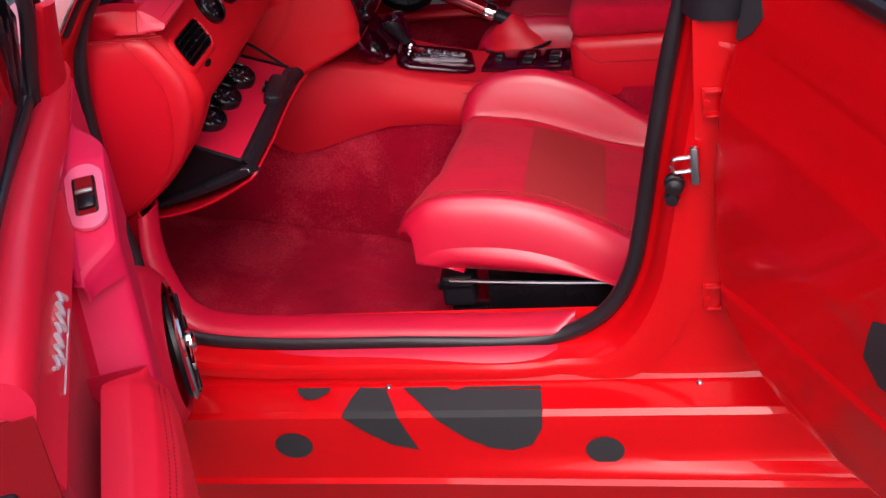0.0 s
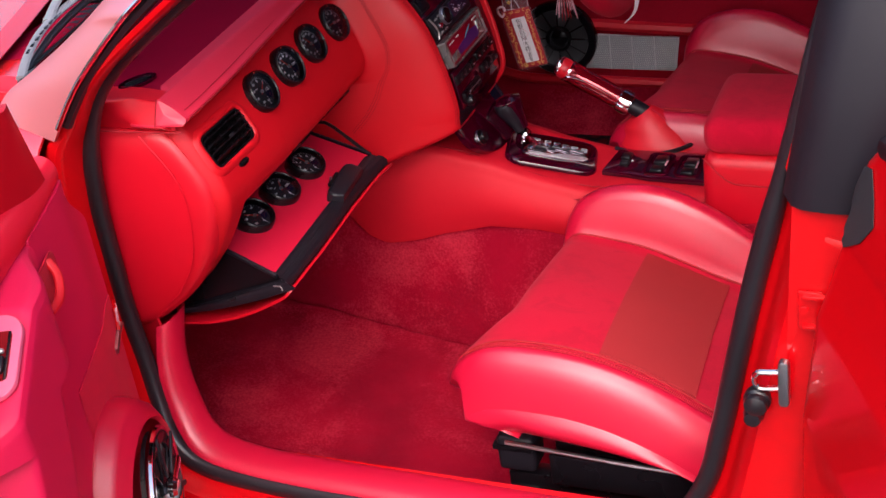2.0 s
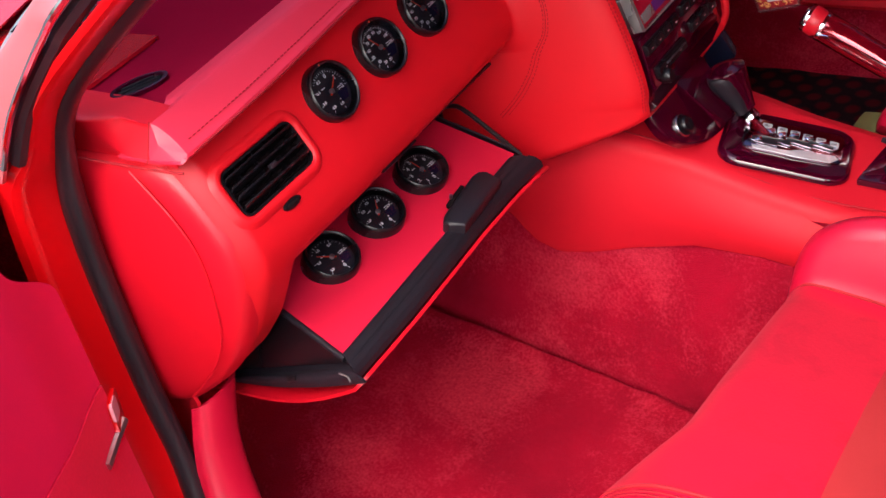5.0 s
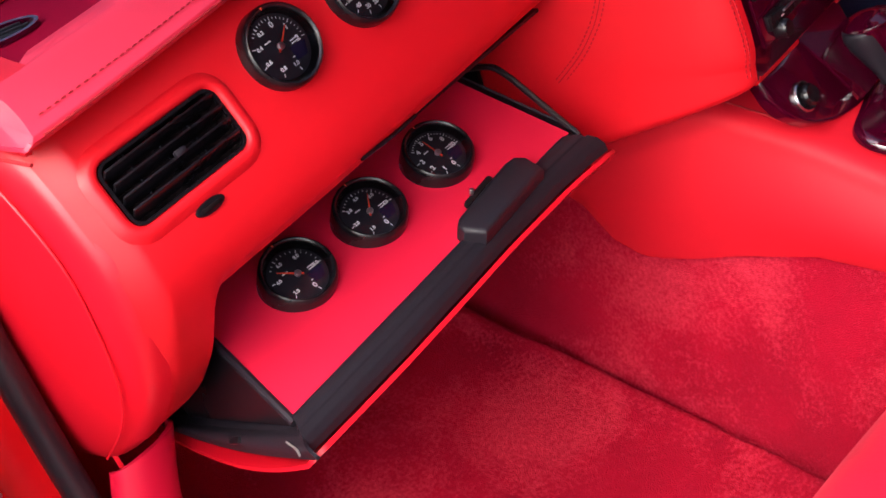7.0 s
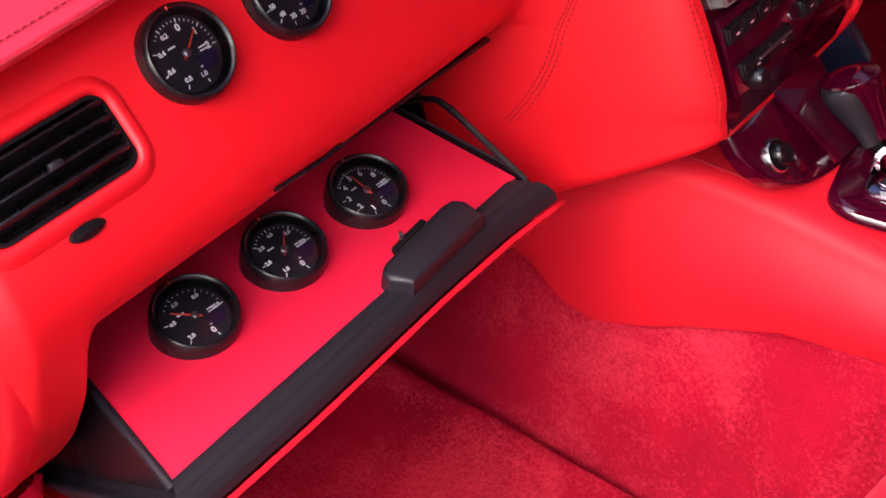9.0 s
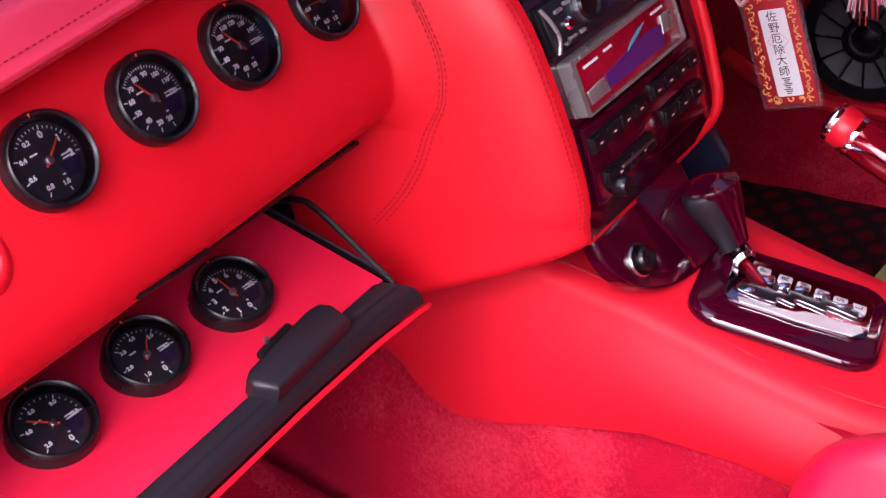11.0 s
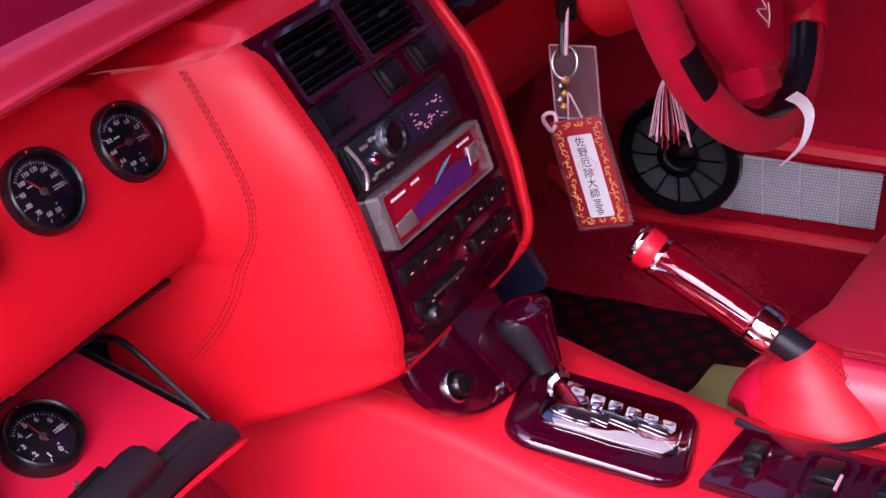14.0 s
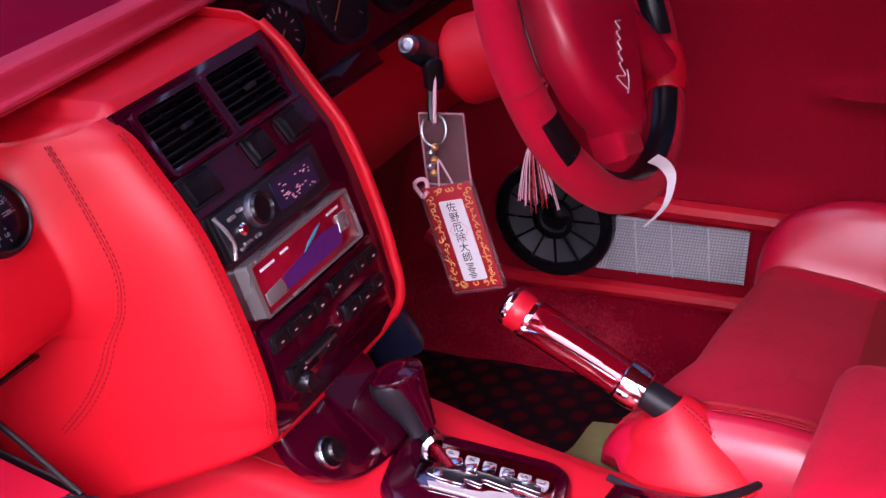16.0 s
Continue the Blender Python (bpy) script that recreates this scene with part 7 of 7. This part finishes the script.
fsw = part("switch_plate", slab(rounded(0.104, 0.050, 0.0245, 8), 0.006, basis(SWC, SWX, SWY), 0.002), SWITCHPINK, fdoor, "pale pink window switch plate")
smx = basis(SWC + SWN * 0.006, SWX, SWY)
part("switch_well", slab(rounded(0.060, 0.030, 0.006), 0.001, smx), EDGESUEDE, fsw, "dark red switch well")
part("switch_rocker", box(0.022, 0.022, 0.009, smx @ Matrix.Translation((-0.012, 0, 0.002)), 0.004), BLACK, fsw, "dark grey rocker")
part("rocker_bar", box(0.0055, 0.0225, 0.005, smx @ Matrix.Translation((0.002, 0, 0.007)), 0.0018), SILVER, fsw, "silver rocker edge")
part("switch_slot", box(0.058, 0.003, 0.002, smx @ Matrix.Translation((0, -0.0125, 0.001)), 0.0006), BLACK, fsw)
part("switch_slot", box(0.058, 0.003, 0.002, smx @ Matrix.Translation((0, 0.0125, 0.001)), 0.0006), BLACK, fsw)
# inside handle
part("handle_recess", slab(rounded(0.11, 0.050, 0.018, 6), 0.002, basis(fd(0.200, 0.0545, 0.905), -FD, (0, 0, 1))), SUEDE, fdoor)
part("door_handle", tube([fd(0.172, 0.056, 0.925), fd(0.185, 0.068, 0.912), fd(0.215, 0.074, 0.898), fd(0.245, 0.070, 0.897)], 0.0058, 8, 24, flat=0.7), DASHSKIN, fdoor, "orange-red inside door handle")
# emblem of plain chrome strokes over a rule
def on_upper(q, z):
    return fd(q, door_n(q, z) + 0.0062, z)


wave = [on_upper(0.678 + 0.0105 * k, 0.9755 if k % 2 else 0.9605 + 0.004 * (k % 3)) for k in range(16)]
part("emblem", join(*[tube([p, p.lerp(q, 0.5) + FNn * 0.001, q], 0.0027 if k % 3 else 0.0036, 6, 6) for k, (p, q) in enumerate(zip(wave, wave[1:]))], tube([on_upper(0.692 + 0.0165 * k, 0.9555 + 0.0002 * k) for k in range(11)], 0.0013, 6, 12)), BRIGHT, fdoor, "silver emblem of slanted strokes")


def pocket(u, v):
    """A padded bulge along the lower door, rounded at its front end."""
    f = smooth01(u / 0.14)
    k = v * 6
    i = min(int(k), 5)
    rows = [(0.047, 0.806), (0.076, 0.802), (0.099, 0.788), (0.114, 0.757), (0.119, 0.70), (0.112, 0.55), (0.100, 0.37)]
    w = k - i
    n, z = [rows[i][j] + (rows[i + 1][j] - rows[i][j]) * w for j in (0, 1)]
    n = n + (1 - f) * max(0.0, 0.098 - n) + 0.010 * math.sin(math.pi * min(1, u * 1.1)) * smooth01(v / 0.5)
    z -= 0.020 * (1 - f) * smooth01((z - 0.7) / 0.1)
    return fd(0.572 + 0.40 * u, n, z)


part("map_pocket", sheet(pocket, 40, 42), DOORSKIN, fdoor, "puffed red leather map pocket", solid=0.003, deg=80)
part("pocket_side", sheet(lambda u, v: Vector(pocket(0, u)) - FNn * 0.080 * v, 20, 4), LEATHER, fdoor, solid=0.002)
for k in (0.40, 0.45):
    part("stitching", stitches([Vector(pocket(0.02 + 0.95 * j / 24, k)) + FNn * 0.001 + Vector((0, 0, 0.0008)) for j in range(25)], 0.0009, 0.005, 0.002), STITCH, fdoor)
# speaker pod on the lower front of the door
def pod(u, v):
    a = 2 * math.pi * u
    rows = [(1.28, 0.040), (1.26, 0.060), (1.18, 0.082), (1.05, 0.094), (0.98, 0.098), (0.95, 0.092)]
    k = v * (len(rows) - 1)
    i = min(int(k), len(rows) - 2)
    r, n = [rows[i][j] + (rows[i + 1][j] - rows[i][j]) * (k - i) for j in (0, 1)]
    return fd(0.150 + 0.105 * r * math.cos(a), n - 0.007 * r * math.cos(a), 0.540 + 0.108 * r * math.sin(a))


part("speaker_pod", sheet(pod, 48, 20, close_u=True), LEATHER, fdoor, "padded red speaker pod", solid=0.003, deg=80)
fspk = thing("door_speaker", "black speaker with a chrome rim in the open door", "speaker", basis(fd(0.150, 0.099, 0.540), -FD - FNn * 0.06, Vector((0, 0, 1)) - FNn * 0.01), "door speakers")
speaker(fspk, BLACK, 0.086)
part("chrome_rim", lathe([(0.0855, 0.002), (0.0905, 0.004), (0.0925, 0.009), (0.0905, 0.013), (0.0855, 0.013), (0.0835, 0.009)], None, 48), CHROME, fspk, "chrome speaker rim", local=True)
part("tweeter_arm", box(0.150, 0.014, 0.010, Matrix.Translation((0, 0, 0.016)), 0.004), CHROME, fspk, local=True)
part("tweeter", lathe([(0.020, 0.010), (0.020, 0.022), (0.016, 0.027), (0.0, 0.028)], None, 24), CHROME, fspk, local=True)
for k in range(6):
    part("outer_spoke", box(0.062, 0.007, 0.004, pose(0, 0, 0, 0, 0, 30 + 60 * k) @ Matrix.Translation((0.058, 0, 0.0165)), 0.0015), MATTE, fspk, local=True)
# check strap
chk = thing("door_check", "red door check strap bracket on the front pillar", "door check", Matrix.Translation((0.0, 0.03, 0.66)))
part("bracket", slab(rounded(0.030, 0.040, 0.006), 0.005, basis((0.024, 0.030, 0.708), (0.6, -0.8, 0), (0.1, 0, 1)), 0.0015), PAINT, chk)
part("plate", slab(rounded(0.020, 0.024, 0.005), 0.004, basis((0.029, 0.026, 0.715), (0.6, -0.8, 0), (0.1, 0, 1)), 0.0012), PINKGREY, chk)
part("strap", tube([(0.02, 0.034, 0.690), (0.03, 0.01, 0.686), (0.045, -0.02, 0.682)], 0.005, 8, 10), STEEL, chk)

# ---- open rear door ----
rdoor = thing("rear_door", "open rear passenger door, glossy red with a dark grey patch", "car door", Matrix.Translation((1.1, -0.3, 0.4)))
RD, RN = Vector((0.450, -0.893, 0)), Vector((-0.893, -0.450, 0))
RX = [(0.38, 0.972), (0.53, 0.975), (0.735, 0.976), (0.862, 0.988), (0.90, 0.998), (0.957, 1.010), (1.004, 1.014), (1.06, 1.022), (1.35, 1.11)]


def rd(s, n, z):
    return Vector((interp(RX, z), -0.030, z)) + RD * s + RN * n


SMIN = [(0.455, 0.185), (0.470, 0.150), (0.490, 0.112), (0.515, 0.072), (0.545, 0.036), (0.580, 0.012), (0.62, 0.0), (1.02, 0.0), (1.045, 0.006), (1.062, 0.018), (1.070, 0.034)]
SKN = [(0.385, -0.032), (0.43, -0.016), (0.47, -0.006), (0.50, 0.004), (0.53, 0.006), (0.62, 0.004), (0.75, 0.004), (0.86, 0.002), (0.97, -0.004), (1.070, -0.016)]


def rskin(u, v):
    z = 0.455 + 0.615 * v
    s0 = interp(SMIN, z)
    s = s0 + (0.95 - s0) * (u ** 1.6)
    z += (0.014 * smooth01((s - 0.17) / 0.08) + 0.050 * smooth01((s - 0.22) / 0.30)) * (1 - v) ** 3
    n = interp(SKN, z)
    n -= 0.020 * (1 - smooth01((s - s0) / 0.022))
    n += 0.010 * smooth01((s - 0.1) / 0.5)
    crease = 0.572 + 0.15 * s - 0.04 * s * s
    n += 0.0045 * smooth01((crease - z) / 0.006) - 0.0045 * smooth01((crease - z) / 0.06)
    return rd(s, n, z + 0.016 * smooth01((v - 0.88) / 0.12) * smooth01((s - 0.03) / 0.15))


part("outer_skin", sheet(rskin, 50, 170), PAINT, rdoor, solid=0.004, deg=70)
# hem in the boosted paint, added to draw the edge's highlight
part("lower_hem", tube([Vector(rskin(0.10 + 0.9 * k / 24, 0.0)) + RN * 0.002 + Vector((0, 0, 0.002)) for k in range(25)], 0.0032, 8, 60), SKYPAINT, rdoor, "folded lower hem with a strengthened sky glint")
part("inner_frame", sheet(lambda u, v: rd(interp(SMIN, 0.46 + 0.585 * v) + 0.008, -0.022 - 0.10 * u, 0.46 + 0.585 * v), 6, 30), PAINT, rdoor, solid=0.004)
part("inner_trim", sheet(lambda u, v: rd(0.03 + 0.92 * u, -0.115, 0.53 + 0.51 * v), 8, 8), MAGENTA, rdoor, solid=0.004)
part("belt_molding", tube([rd(0.045, -0.014, 1.074), rd(0.13, -0.010, 1.086), rd(0.3, 0.0, 1.094), rd(0.7, 0.004, 1.096), rd(0.95, 0.004, 1.096)], 0.0095, 8, 30, flat=1.3), RUBBER, rdoor, "black belt molding")
part("window_post", tube([rd(0.150, -0.018, 1.085), rd(0.153, -0.040, 1.18), rd(0.160, -0.080, 1.34)], 0.008, 10, 20), MATTE, rdoor, "black window post")
rg = part("window_glass", sheet(lambda u, v: rd(0.05 + 0.85 * u, -0.018 - 0.07 * v, 1.076 + 0.27 * v), 6, 6), TINTED, rdoor, "tinted rear door glass", solid=0.004)
rg.visible_shadow = False


def film(outline):
    """A film piece on the rear door's skin, outline in (s, z)."""
    n = 26
    zs = [z for _, z in outline]
    bm = bmesh.new()
    rows = []
    for j in range(n + 1):
        z = min(zs) + (max(zs) - min(zs)) * (j + 0.01) / (n + 0.02)
        cuts = sorted(a + (c - a) * (z - b) / (d - b) for (a, b), (c, d) in zip(outline, outline[1:] + outline[:1]) if (b <= z) != (d <= z))
        row = []
        for k in range(7):
            s = cuts[0] + (cuts[-1] - cuts[0]) * k / 6
            s0 = interp(SMIN, z)
            nn = interp(SKN, z) - 0.020 * (1 - smooth01((s - s0) / 0.022)) + 0.010 * smooth01((s - 0.1) / 0.5)
            row.append(bm.verts.new(rd(s, nn + 0.0055, z)))
        rows.append(row)
    for a, b in zip(rows, rows[1:]):
        for k in range(6):
            bm.faces.new((a[k], a[k + 1], b[k + 1], b[k]))
    return bm


part("film_patch", film([(0.004, 0.962), (0.028, 0.956), (0.060, 0.978), (0.080, 1.006), (0.064, 1.028), (0.042, 1.050), (0.020, 1.044), (0.004, 1.010), (0.002, 0.980)]), DECAL, rdoor, "dark grey matt film patch", solid=0.001, deg=12)
part("film_patch", film([(0.425, 0.70), (0.46, 0.68), (0.60, 0.70), (0.62, 0.77), (0.50, 0.785), (0.44, 0.76)]), DECAL, rdoor, "dark grey matt film patch", solid=0.001, deg=12)
